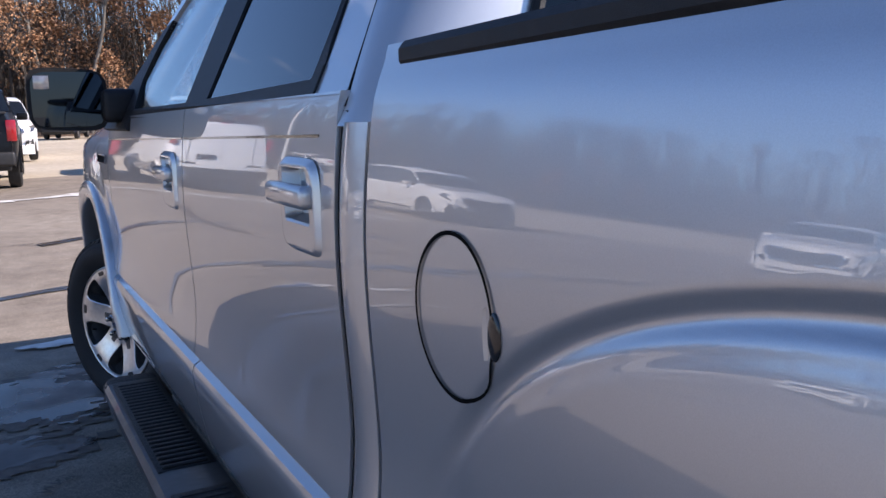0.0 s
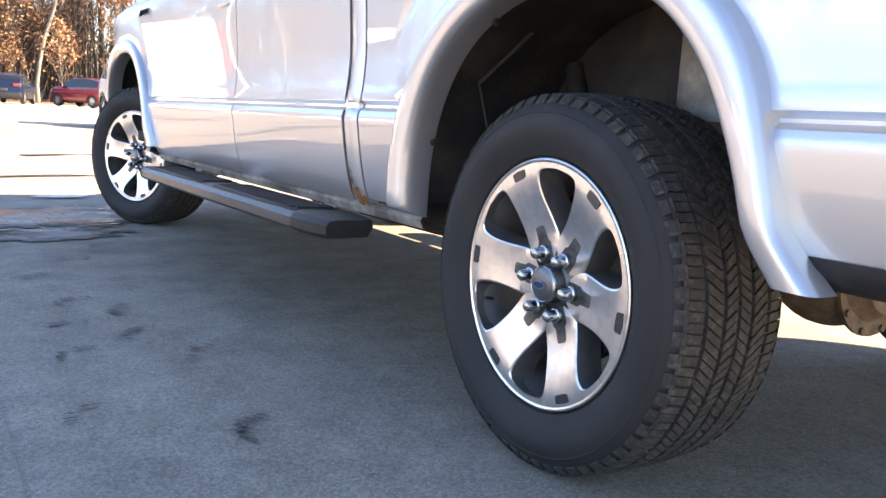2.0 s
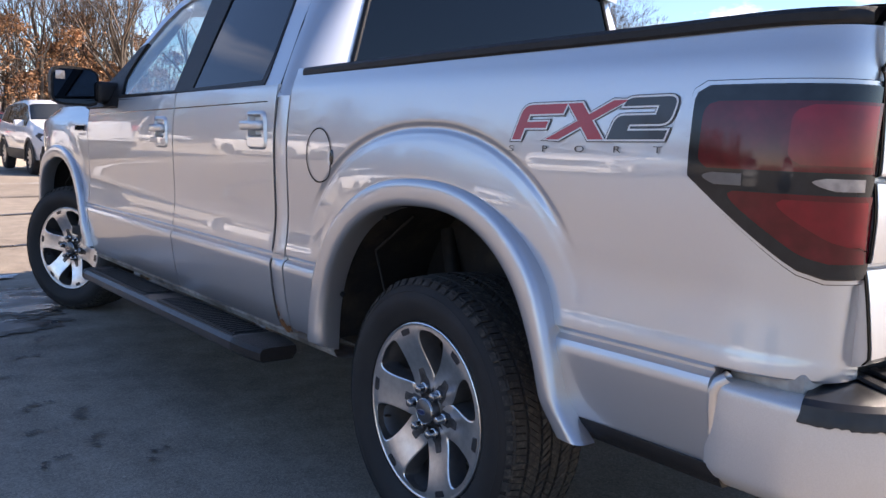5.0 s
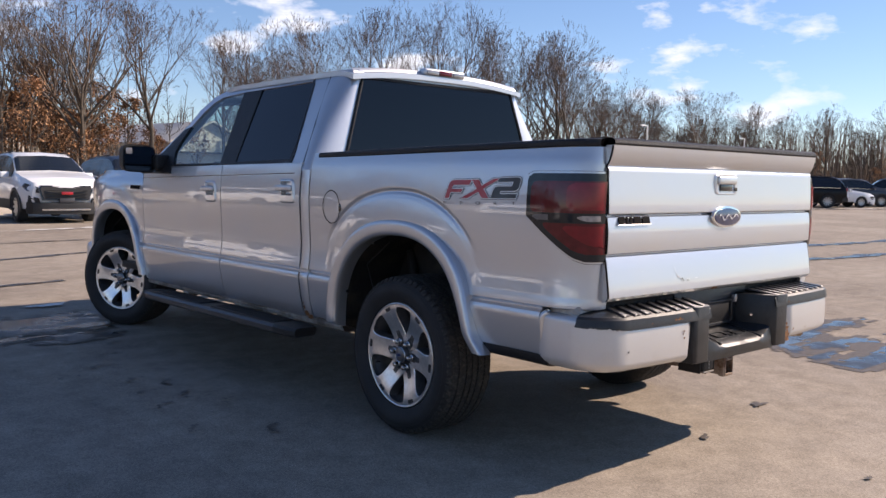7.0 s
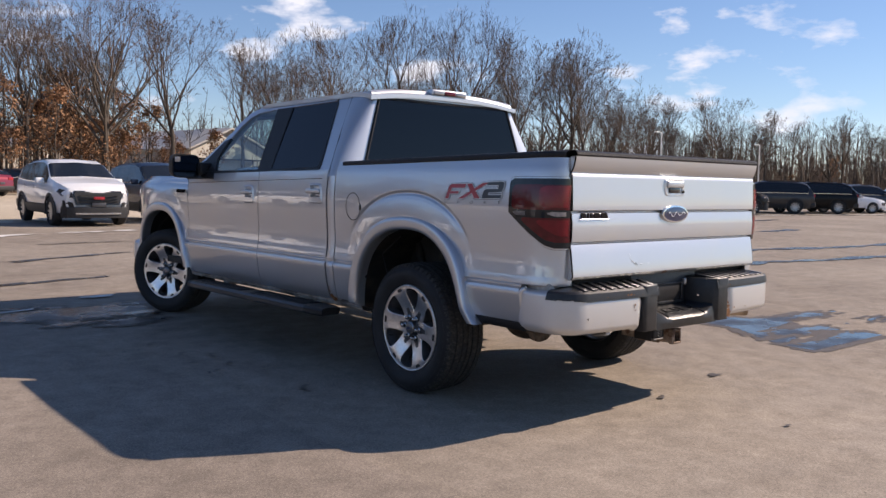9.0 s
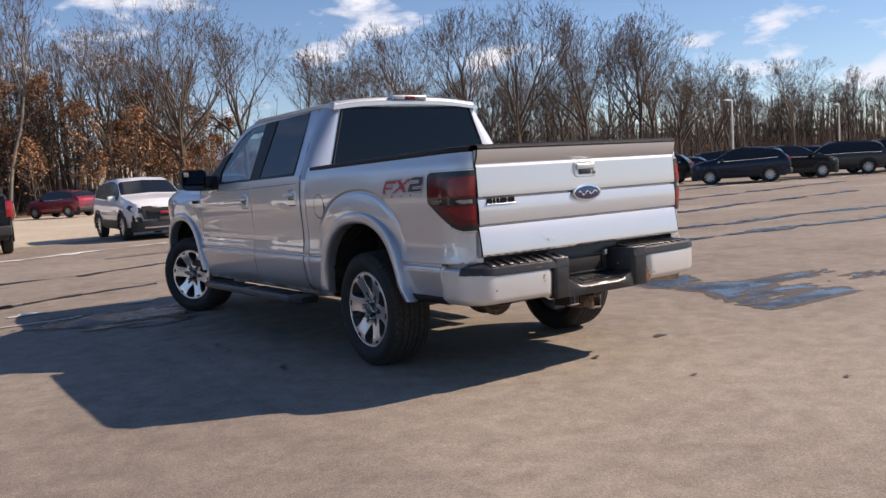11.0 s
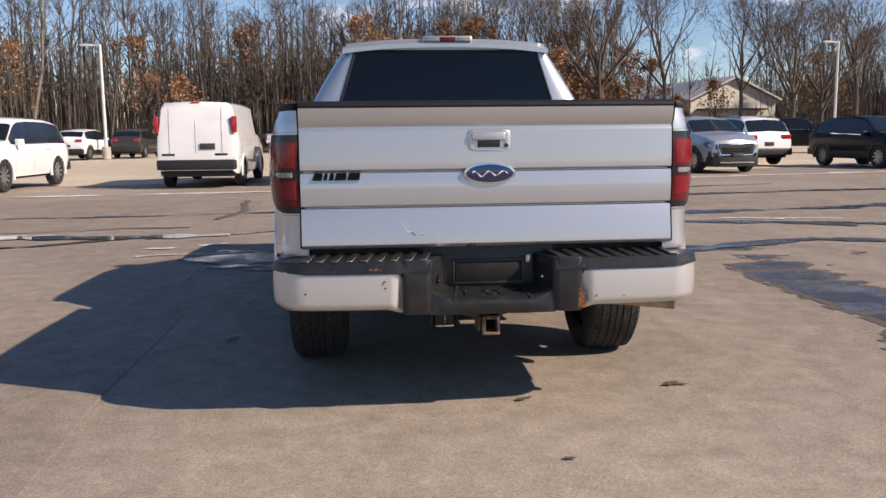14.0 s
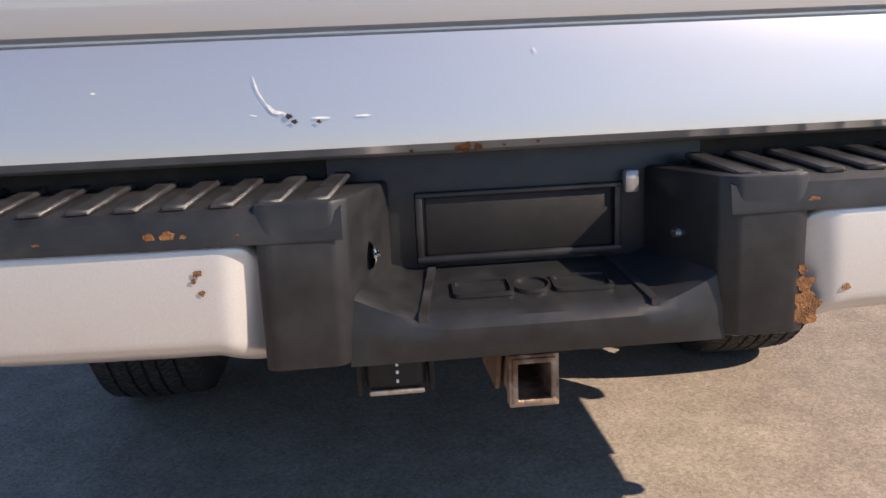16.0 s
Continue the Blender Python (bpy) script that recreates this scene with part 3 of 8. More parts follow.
for k, (y, z, r) in enumerate(((0.80, 0.495, 0.022), (0.815, 0.53, 0.012), (0.79, 0.475, 0.016), (0.77, 0.482, 0.014), (0.818, 0.555, 0.007), (0.835, 0.50, 0.007))):
    bm = blot(bmesh.new(), lambda u, v: (-body_side(u, max(0.44, v)) - 0.003, u, v), y, z, r, k)
    part("rust_patch", bm, RUST, truck, "orange rust at the cab corner foot")

# ---- tailgate ----
GATE = [(1.417, -1.02), (1.420, -1.10), (1.417, -1.150), (1.408, -1.166), (1.396, -1.168), (1.388, -1.164), (1.386, -1.1632), (1.375, -1.1620), (1.360, -1.1592), (1.345, -1.1552), (1.330, -1.1498), (1.318, -1.1435), (1.308, -1.136),
        (1.302, -1.1365), (1.298, -1.140), (1.288, -1.1425), (1.25, -1.144), (1.20, -1.147), (1.15, -1.149), (1.123, -1.149), (1.1195, -1.1475), (1.1130, -1.1270), (1.1100, -1.1270), (1.1055, -1.1430),
        (1.084, -1.1462), (1.062, -1.1490), (1.04, -1.1503), (1.01, -1.1500), (0.975, -1.1487), (0.9635, -1.1472), (0.9565, -1.1280), (0.9535, -1.1280), (0.9490, -1.1410), (0.930, -1.1455), (0.905, -1.1500),
        (0.89, -1.1525), (0.85, -1.1585), (0.81, -1.1640), (0.79, -1.1650), (0.778, -1.155), (0.772, -1.142), (0.768, -1.11)]
def gate_y(z):
    for (za, ya), (zb, yb) in zip(GATE[5:], GATE[6:]):
        if zb <= z <= za:
            return ya + (yb - ya) * (z - za) / (zb - za)
    return -1.15
def gate_pt(x, k):
    z, y = GATE[k]
    return (x, y - 0.006 + 0.005 * (x / 0.83) ** 2 + 0.003 * (x / 0.83) ** 6, z)
gx = steps(-0.8325, 0.8325, 40)
bm = grid(gate_pt, gx, range(5, len(GATE)))
flange(bm, (0, 0.04, 0))
gate = part("tailgate", bm, SILVER, truck, "silver tailgate with moulded horizontal ridges", angle=11)
bm = grid(gate_pt, gx, range(0, 6))
part("tailgate_cap", bm, BLACK_PLASTIC, truck, "black plastic tailgate top cap")
for s in (-1, 1):
    bm = bmesh.new()
    for k in range(6, len(GATE) - 3):
        za, zb = GATE[k][0], GATE[k + 1][0]
        ya, yb = GATE[k][1] + 0.004, GATE[k + 1][1] + 0.004
        bm.faces.new([bm.verts.new(p) for p in ((s * 0.8327, ya, za), (s * 0.8395, ya, za), (s * 0.8395, yb, zb), (s * 0.8327, yb, zb))])
    bmesh.ops.remove_doubles(bm, verts=bm.verts[:], dist=0.0002)
    part("gate_seam", flange(bm, (0, 0.003, 0)), JAMB, truck)
    part("gate_jamb", box(bmesh.new(), (min(s * 0.79, s * 0.85), -1.105, 0.77), (max(s * 0.79, s * 0.85), -1.02, 1.385), 0.002), JAMB, truck)

def on_gate(x, z, out):
    return Vector((x, gate_y(z) - 0.006 + 0.005 * (x / 0.83) ** 2 + 0.003 * (x / 0.83) ** 6 - out, z))

# gate handle: raised bezel, recess, paddle, lock
hx, hz = -0.002, 1.243
def bezel(u, v):
    r = (abs(u) ** 6 + abs(v) ** 6) ** (1 / 6)
    e = smoothstep(1.0, 0.86, r)
    d = -0.020 * smoothstep(0.70, 0.60, max(abs(u), abs(v)))
    k = (1 / max(1, (abs(u) ** 5 + abs(v) ** 5) ** 0.2))
    return (hx + 0.102 * u * k, gate_y(hz) - 0.002 - 0.010 * e - d, hz + 0.052 * v * k)
handle = part("gate_handle", grid(bezel, steps(-1, 1, 26), steps(-1, 1, 26)), SILVER, gate, "silver tailgate handle with dark recess")
bm = box(bmesh.new(), (hx - 0.050, gate_y(hz) - 0.0125, hz - 0.030), (hx + 0.050, gate_y(hz) - 0.001, hz + 0.004), 0.001)
part("recess", bm, BLACK_GLOSS, handle)
bm = box(bmesh.new(), (hx - 0.078, gate_y(hz) - 0.024, hz + 0.000), (hx + 0.072, gate_y(hz) - 0.004, hz + 0.036), 0.007, seg=3)
part("paddle", bm, SILVER, handle)
bm = revolve([(0, 0.0), (0, 0.008), (0.006, 0.010)], 14)
bmesh.ops.transform(bm, matrix=pose(hx + 0.078, gate_y(hz) - 0.016, hz - 0.022, 0, 0, 90), verts=bm.verts[:])
part("lock", bm, BLACK_GLOSS, handle)

# oval badge, unlettered: chrome rim, blue field, a pale scroll
def oval(bm, rx, rz, out, cx=0.0, cz=1.098, dome=0.004):
    n = 40
    c = bm.verts.new((cx, gate_y(cz) - out - dome, cz))
    prev = None
    for f in (0.6, 1.0, 1.02):
        d = dome * (1 - min(1, f) ** 2) if f <= 1 else -0.012
        ring = [bm.verts.new((cx + rx * f * math.cos(6.2832 * k / n), gate_y(cz) - out - d, cz + rz * f * math.sin(6.2832 * k / n))) for k in range(n)]
        for k in range(n):
            if prev is None:
                bm.faces.new((c, ring[k], ring[(k + 1) % n]))
            else:
                bm.faces.new((prev[k], ring[k], ring[(k + 1) % n], prev[(k + 1) % n]))
        prev = ring
    return bm
badge = part("oval_badge", oval(bmesh.new(), 0.116, 0.047, 0.022), CHROME, gate, "dark blue oval badge with chrome rim")
part("blue_field", oval(bmesh.new(), 0.105, 0.039, 0.025), BLUE_ENAMEL, badge)
bm = bmesh.new()
def scroll(t, v):
    x = -0.078 + 0.156 * t
    return (x, gate_y(1.098) - 0.0315, 1.098 + 0.013 * math.sin(t * 15.4 + 0.6) * (1 - 0.4 * t) + 0.006 * (t - 0.5) + v * (0.0026 + 0.0016 * math.cos(t * 31)))
grid(scroll, steps(0, 1, 60), [-1, 1], bm=bm)
part("pale_scroll", bm, DECAL_WHITE, badge)

# model badge as plain slanted blocks
def badge_blocks(parent, place):
    bm = bmesh.new()
    for k, (u, w) in enumerate(((-0.108, 0.042), (-0.062, 0.018), (-0.038, 0.022), (-0.012, 0.050), (0.043, 0.054))):
        prism(bm, [(u, -0.018), (u + w, -0.018), (u + w + 0.008, 0.018), (u + 0.008, 0.018)], place, 0.007)
    b = part("model_badge", bm, NUT, parent, "chrome badge of plain slanted blocks")
    bm = bmesh.new()
    for k, (u, w) in enumerate(((-0.108, 0.042), (-0.062, 0.018), (-0.038, 0.022), (-0.012, 0.050), (0.043, 0.054))):
        prism(bm, [(u + 0.004, -0.014), (u + w - 0.002, -0.014), (u + w + 0.004, 0.014), (u + 0.010, 0.014)], lambda u, v, d: place(u, v, 0.0065 + d), 0.0015)
    part("black_inlay", bm, JAMB, b)
badge_blocks(gate, lambda u, v, d: on_gate(-0.672 + u, 1.094 + v, 0.003 + d))
for s in (-1, 1):
    badge_blocks(truck, lambda u, v, d: Vector((s * (body_side(3.2 + s * u, 1.16 + v * 0.9) + d + 0.002), 3.2 + s * u * 0.9, 1.16 + v * 0.9)))

# paint chips and rust on the gate's lower edge
def scratch(pts, w, seed):
    """A torn line in the paint through pts on the gate."""
    bm = bmesh.new()
    prev = None
    for i in range(len(pts) - 1):
        for k in range(7):
            t = k / 6
            x, z = pts[i][0] + (pts[i + 1][0] - pts[i][0]) * t, pts[i][1] + (pts[i + 1][1] - pts[i][1]) * t
            dx, dz = pts[i + 1][0] - pts[i][0], pts[i + 1][1] - pts[i][1]
            l = math.hypot(dx, dz)
            end = min(1, 0.35 + min(i + t, len(pts) - 1 - i - t) * 1.6)
            h = 0.6 * w * end * (0.8 + 0.9 * noise.noise((x * 90, z * 90, seed)))
            row = [bm.verts.new(on_gate(x - dz / l * h * q, z + dx / l * h * q, 0.0025)) for q in (-1, 1)]
            if prev:
                bm.faces.new((prev[0], prev[1], row[1], row[0]))
            prev = row
    return bm
for k, (pts, w) in enumerate((([(-0.392, 0.898), (-0.386, 0.876), (-0.374, 0.856), (-0.356, 0.841)], 0.0018), ([(-0.374, 0.858), (-0.366, 0.846), (-0.352, 0.845), (-0.345, 0.840)], 0.0035), ([(-0.312, 0.836), (-0.285, 0.835)], 0.0032),
                              ([(-0.248, 0.836), (-0.226, 0.836)], 0.003), ([(-0.40, 0.844), (-0.39, 0.842)], 0.003), ([(0.018, 0.922), (0.023, 0.914)], 0.003), ([(-0.62, 0.884), (-0.612, 0.884)], 0.002))):
    part("paint_chip", scratch(pts, w, k), DECAL_WHITE, gate, "white scratch in the paint")
for k, (x, z, r) in enumerate(((-0.345, 0.840, 0.0045), (-0.337, 0.832, 0.004), (-0.302, 0.830, 0.003))):
    bm = blot(bmesh.new(), lambda u, v: on_gate(u, v, 0.004), x, z, r, k + 40, rough=0.8)
    part("bare_metal", bm, UNDER, gate)
for k, (x, z, r) in enumerate(((-0.09, 0.781, 0.012), (-0.07, 0.781, 0.009), (-0.10, 0.779, 0.007), (-0.03, 0.782, 0.004), (0.02, 0.785, 0.004), (-0.17, 0.780, 0.004))):
    bm = blot(bmesh.new(), lambda u, v: on_gate(u, v, 0.003), x, z, r * 0.8, k + 50, rough=0.8)
    part("rust_patch", bm, RUST, gate, "rust spot along the lower edge")

# ---- tail lamps ----
for s in (-1, 1):
    def q_of(y):
        return y if y > -0.90 else 10 + math.asin(min(1, (-0.90 - y) / 0.228) ** (1 / SQ))
    def lamp_patch(z0, z1, y0, y_end, out, n=26, grow=0.0):
        """A patch on the rear corner between two heights; its front edge slants below z 1.11."""
        zs = steps(z0, z1, n)
        def front(z):
            yf = y0 if z > 1.105 else y0 - (1.105 - z) * 1.33
            rt = max(0, (z - (z1 - 0.03)) / 0.03)
            rb = max(0, ((z0 + 0.02) - z) / 0.02)
            return yf - 0.03 * (1 - math.sqrt(max(0, 1 - rt * rt))) - 0.02 * rb * rb
        qe = 10 + radians(y_end)
        def pt(t, z):
            qa = q_of(front(z))
            # even steps along y first, then round the corner
            A = 0 if qa >= 10 else 1
            la, le = (qa - 10) * 0.2 if A == 0 else (-0.90 - qa) * 1.0, (qe - 10) * 0.2
            l = la + (le - la) * t
            q = 10 + l / 0.2 if l >= 0 else -0.90 - l
            return bed_point(s, q, z, out)
        bm = grid(pt, steps(0, 1, 24), zs)
        return flange(bm, (-s * 0.02, 0.012, 0))
    part("lamp_gap", lamp_patch(0.9232, 1.2858, -0.8358, 89.6, 0.0030), BLACK_GLOSS, truck)
    lamp = part("tail_lamp", lamp_patch(0.925, 1.284, -0.838, 89.4, 0.006), SILVER, truck, "smoked red tail lamp in a silver bezel")
    part("lamp_seal", lamp_patch(0.9325, 1.2765, -0.847, 89.2, 0.0085), BLACK_GLOSS, lamp)
    part("smoked_lens", lamp_patch(0.935, 1.274, -0.850, 89.1, 0.0105), SMOKE_LENS, lamp, "smoked dark lamp border")
    part("upper_red_lens", lamp_patch(1.122, 1.246, -0.872, 88.0, 0.0125), RED_LENS, lamp, "red upper lens")
    part("lower_red_lens", lamp_patch(0.962, 1.082, -0.888, 88.0, 0.0125), RED_LENS, lamp, "red lower lens")
    part("upper_reflector", lamp_patch(1.134, 1.240, -1.035, 84, 0.0140, 12), RED_FACET, lamp, "bright red reflector")
    part("lower_reflector", lamp_patch(0.985, 1.072, -0.960, 84, 0.0140, 12), RED_FACET, lamp, "bright red reflector")
    part("clear_lens", lamp_patch(1.090, 1.112, -1.06, 80, 0.0130, 6), CLEAR_LENS, lamp, "clear reversing lens")
    part("lamp_baffle", lamp_patch(1.092, 1.114, -0.872, 12, 0.0130, 6), CAP_GREY, lamp, "grey lamp baffle")

# ---- side decal ----
def on_side(s, u, v, out):
    """Decal plane on the bed side: u runs forwards to back on the left."""
    y, z = -0.592 - u, 1.209 + 0.9 * v + 0.020 * u * (1 if s < 0 else -1)
    return Vector((s * (body_side(y, z) + out), y, z))
def rounded(poly):
    """Corners with a third number become arcs of that radius."""
    n, outp = len(poly), []
    for k in range(n):
        p1 = Vector(poly[k][:2])
        r = poly[k][2] if len(poly[k]) > 2 else 0
        if not r:
            outp.append((p1.x, p1.y))
            continue
        a = p1 + (Vector(poly[k - 1][:2]) - p1).normalized() * r
        b = p1 + (Vector(poly[(k + 1) % n][:2]) - p1).normalized() * r
        for t in (0, 0.25, 0.5, 0.75, 1):
            q = a * (1 - t) ** 2 + p1 * 2 * t * (1 - t) + b * t * t
            outp.append((q.x, q.y))
    return outp
F = [rounded([(-0.235, -0.045), (-0.207, -0.045), (-0.196, -0.016), (-0.128, -0.016), (-0.122, 0.000), (-0.190, 0.000), (-0.183, 0.019), (-0.078, 0.019), (-0.068, 0.043), (-0.203, 0.043, 0.026)])]
X = [[(-0.128, -0.045), (-0.086, -0.045), (0.105, 0.046), (0.064, 0.046)], [(-0.066, 0.043), (-0.024, 0.043), (0.045, -0.045), (0.003, -0.045)]]
TWO = [rounded([(0.055, -0.045), (0.203, -0.045), (0.210, -0.025), (0.108, -0.025), (0.113, -0.011), (0.213, -0.011, 0.022), (0.230, 0.050, 0.024), (0.100, 0.050, 0.018), (0.091, 0.031), (0.184, 0.031), (0.178, 0.010), (0.076, 0.010, 0.020)])]
def grown(poly, d):
    n, outp = len(poly), []
    area = sum(poly[k][0] * poly[(k + 1) % n][1] - poly[(k + 1) % n][0] * poly[k][1] for k in range(n))
    sg = 1 if area > 0 else -1
    for k in range(n):
        p0, p1, p2 = Vector(poly[k - 1]), Vector(poly[k]), Vector(poly[(k + 1) % n])
        e1, e2 = (p1 - p0).normalized(), (p2 - p1).normalized()
        nn = Vector((e1.y + e2.y, -e1.x - e2.x)) * sg
        if nn.length < 1e-6:
            nn = Vector((e1.y, -e1.x)) * sg
        nn.normalize()
        c = max(0.5, nn.dot(Vector((e1.y, -e1.x)) * sg))
        q = p1 + nn * (d / c)
        outp.append((q.x, q.y))
    return outp
for s in (-1, 1):
    us = 1 if s < 0 else -1
    for k, (polys, mat, nm) in enumerate(((F, DECAL_RED, "decal_letter_f"), (X, DECAL_RED, "decal_letter_x"), (TWO, DECAL_BLACK, "decal_digit_two"))):
        for d, o, mm, n2 in ((0.0068, 0.002, DECAL_BLACK, "dark_outline"), (0.0042, 0.0026, DECAL_WHITE, "pale_outline"), (0.0, 0.0032, mat, nm)):
            bm = bmesh.new()
            for pi, p in enumerate(polys):
                pp = grown(p, d) if d else p
                prism(bm, [((u * 0.97 - 0.007) * us, v) for u, v in pp], lambda u, v, dd: on_side(s, u, v, o + dd + 0.0002 * pi), 0.0008)
            part(n2, bm, mm, truck, "red vinyl decal" if mm is DECAL_RED else "")
    # the word below the letters, widely spaced
    for k, ch in enumerate("SPORT"):
        uc = -0.232 + 0.1025 * k
        yy = -0.592 - uc if s < 0 else -0.595 + uc
        base = Vector((s * (body_side(yy, 1.14) + (0.007 if k == 0 else 0.003)), yy, 1.141 + 0.020 * uc))
        m = Matrix.Translation(base) @ pose(0, 0, 0, 90, 0, -90 if s < 0 else 90) @ Matrix.Diagonal((1.9, 1, 1, 1))
        text_part("decal_letter", ch, DECAL_BLACK, truck, m, 0.020, 0.0005, 0.0, thin=0.0002)

# ---- rear bumper ----
def bump_plan(s_len):
    """Plan of the bumper's outer face: from the inner end at 0.385 out and round the corner to the front end; returns x, y and the outward way."""
    straight = 0.42
    if s_len < straight:
        t = s_len / straight
        return 0.385 + s_len, -1.240 + 0.022 * t * t, (0.05 * t, -1.0)
    a = (s_len - straight) / 0.30
    if a < 1:
        th = a * math.pi / 2 * 0.93
        return 0.805 + 0.165 * math.sin(th), -1.218 + 0.185 * (1 - math.cos(th)), (math.sin(th), -math.cos(th))
    k = s_len - straight - 0.30
    return 0.969 + 0.010 * k, -1.053 + k, (1.0, -0.05)
S_END = 0.85
bumper = assembly("rear_bumper", truck, "silver steel rear bumper with black step pads and rust spots", (0, -0.03, 0))
for s in (-1, 1):
    def shell(l, v):
        x, y, n = bump_plan(l)
        top = 0.688 - 0.055 * (1 - math.sqrt(max(0, 1 - (max(0, 0.05 - l) / 0.05) ** 2))) + 0.036 * smoothstep(0.42, 0.56, l)
        bot = 0.510 - 0.024 * smoothstep(0.085, 0.0, l)
        z = top + (bot - top) * v
        prof = -0.022 * max(0, 1 - v / 0.10) ** 2 - 0.030 * max(0, (v - 0.82) / 0.18) ** 2 + 0.004 * math.sin(v * 3.1)
        dent = -0.042 * smoothstep(0.070, 0.0, l) ** 1.3 * (0.45 + 0.55 * v)
        return (s * (x + n[0] * (prof + dent)), y + n[1] * (prof + dent), z)
    ls = steps(0, 0.08, 10) + steps(0.10, 0.42, 12) + steps(0.44, 0.72, 14) + [0.76, 0.79, 0.82, S_END]
    bm = grid(shell, ls, steps(0, 0.1, 4) + steps(0.15, 0.8, 8) + steps(0.84, 1, 5))
    flange(bm, (-s * 0.01, 0.03, 0))
    face = part("bumper_face", bm, BUMPER_SILVER, bumper, "silver bumper face with chipped lower edge")
    # black step pad on top
    PADP = [(0.006, 0.680), (0.004, 0.700), (0.001, 0.716), (-0.010, 0.726), (-0.05, 0.732), (-0.145, 0.742), (-0.15, 0.72)]
    def pad(l, k):
        x, y, n = bump_plan(max(0, l))
        if l < 0:
            x += l
        o, z = PADP[k]
        o2 = o
        if k == 0:
            # torn lower edge where the pad wraps the corner
            z += 0.008 * smoothstep(0.44, 0.56, l) - 0.008 * noise.noise((l * 60, s * 3.0, 0)) * smoothstep(0.36, 0.42, l)
            o2 += 0.002
        if l > 0.60:
            x, y, n = bump_plan(l + 0.012 * noise.noise((k * 2.3, l * 9, 1)))
        return (s * (x + n[0] * o2), y + n[1] * o2, z)
    bm = grid(pad, [-0.108, -0.09, -0.05] + steps(0, 0.36, 10) + steps(0.37, 0.69, 48), range(len(PADP)))
    padob = part("step_pad", flange(bm, (0, 0, -0.004)), STEP_PLASTIC, bumper, "black ribbed plastic step pad")
    for k in range(9):
        l = -0.078 + 0.064 * k
        x, y, n = bump_plan(max(0, l))
        x += min(0, l)
        if l > 0.44:
            continue
        bm = bmesh.new()
        sk = -0.035
        prism(bm, [(x - 0.014, y + 0.008), (x + 0.020, y + 0.008), (x + 0.018 + sk, y + 0.138), (x - 0.012 + sk, y + 0.138)],
              lambda u, v, d: (s * u, v, 0.723 + 0.010 * min(1, max(0, (v - y) / 0.05)) + 0.010 * min(1, max(0, (v - y - 0.05) / 0.09)) + d), 0.009)
        bmesh.ops.bevel(bm, geom=bm.edges[:], offset=0.003, segments=1, affect="EDGES")
        part("pad_rib", bm, WORN_RIB, padob)
    # black cheek beside the number-plate recess
    bm = bmesh.new()
    prism(bm, [(s * x, y) for x, y in ((0.205, -1.075), (0.256, -1.195), (0.268, -1.226), (0.290, -1.245), (0.378, -1.247), (0.396, -1.240), (0.398, -1.075))], lambda u, v, d: (u, v, 0.490 + d), 0.241)
    bmesh.ops.recalc_face_normals(bm, faces=bm.faces[:])
    bmesh.ops.bevel(bm, geom=bm.edges[:], offset=0.006, segments=2, affect="EDGES", profile=0.5)
    part("bumper_cheek", bm, STEP_PLASTIC, bumper, "black plastic bumper cheek")
    bm = revolve([(0.0, 0.0), (0.0, 0.006), (-0.008, 0.009), (-0.012, 0.017), (-0.013, 0.021), (-0.016, 0.022)], 20)
    bmesh.ops.transform(bm, matrix=pose(s * 0.228, -1.150, 0.632, 0, 0, 0 if s > 0 else 180) @ pose(0, 0, 0, 0, 0, 180 + 25), verts=bm.verts[:])
    part("plate_lamp", bm, CHROME, bumper, "small round number-plate lamp")
    # ribbed end behind the face, seen from below
    bm = box(bmesh.new(), (min(s * 0.40, s * 0.90), -1.19, 0.57), (max(s * 0.40, s * 0.90), -1.10, 0.70), 0.01)
    part("bumper_beam", bm, UNDER, bumper)
# centre step
def centre(x, k):
    P = [(-1.065, 0.588), (-1.16, 0.570), (-1.215, 0.556), (-1.236, 0.547), (-1.245, 0.534), (-1.246, 0.508), (-1.236, 0.486), (-1.18, 0.478), (-1.10, 0.486)]
    y, z = P[k]
    ramp = 0.040 * max(0, (abs(x) - 0.178) / 0.10) ** 1.2 if k < 4 else 0.0
    return (x, y + 0.035 * (abs(x) / 0.28) ** 3 * (k in (3, 4, 5)) * 0.4, z + ramp)
bm = grid(centre, steps(-0.278, 0.278, 24), range(9))
step = part("centre_step", bm, STEP_PLASTIC, bumper, "black plastic centre step")
for s in (-1, 1):
    bm = bmesh.new()
    prism(bm, [(s * 0.165, -1.235), (s * 0.178, -1.235), (s * 0.150, -1.09), (s * 0.138, -1.09)], lambda u, v, d: (u, v, 0.545 + 0.24 * (v + 1.235) + d), 0.010)
    part("step_rib", bm, WORN_RIB, step)
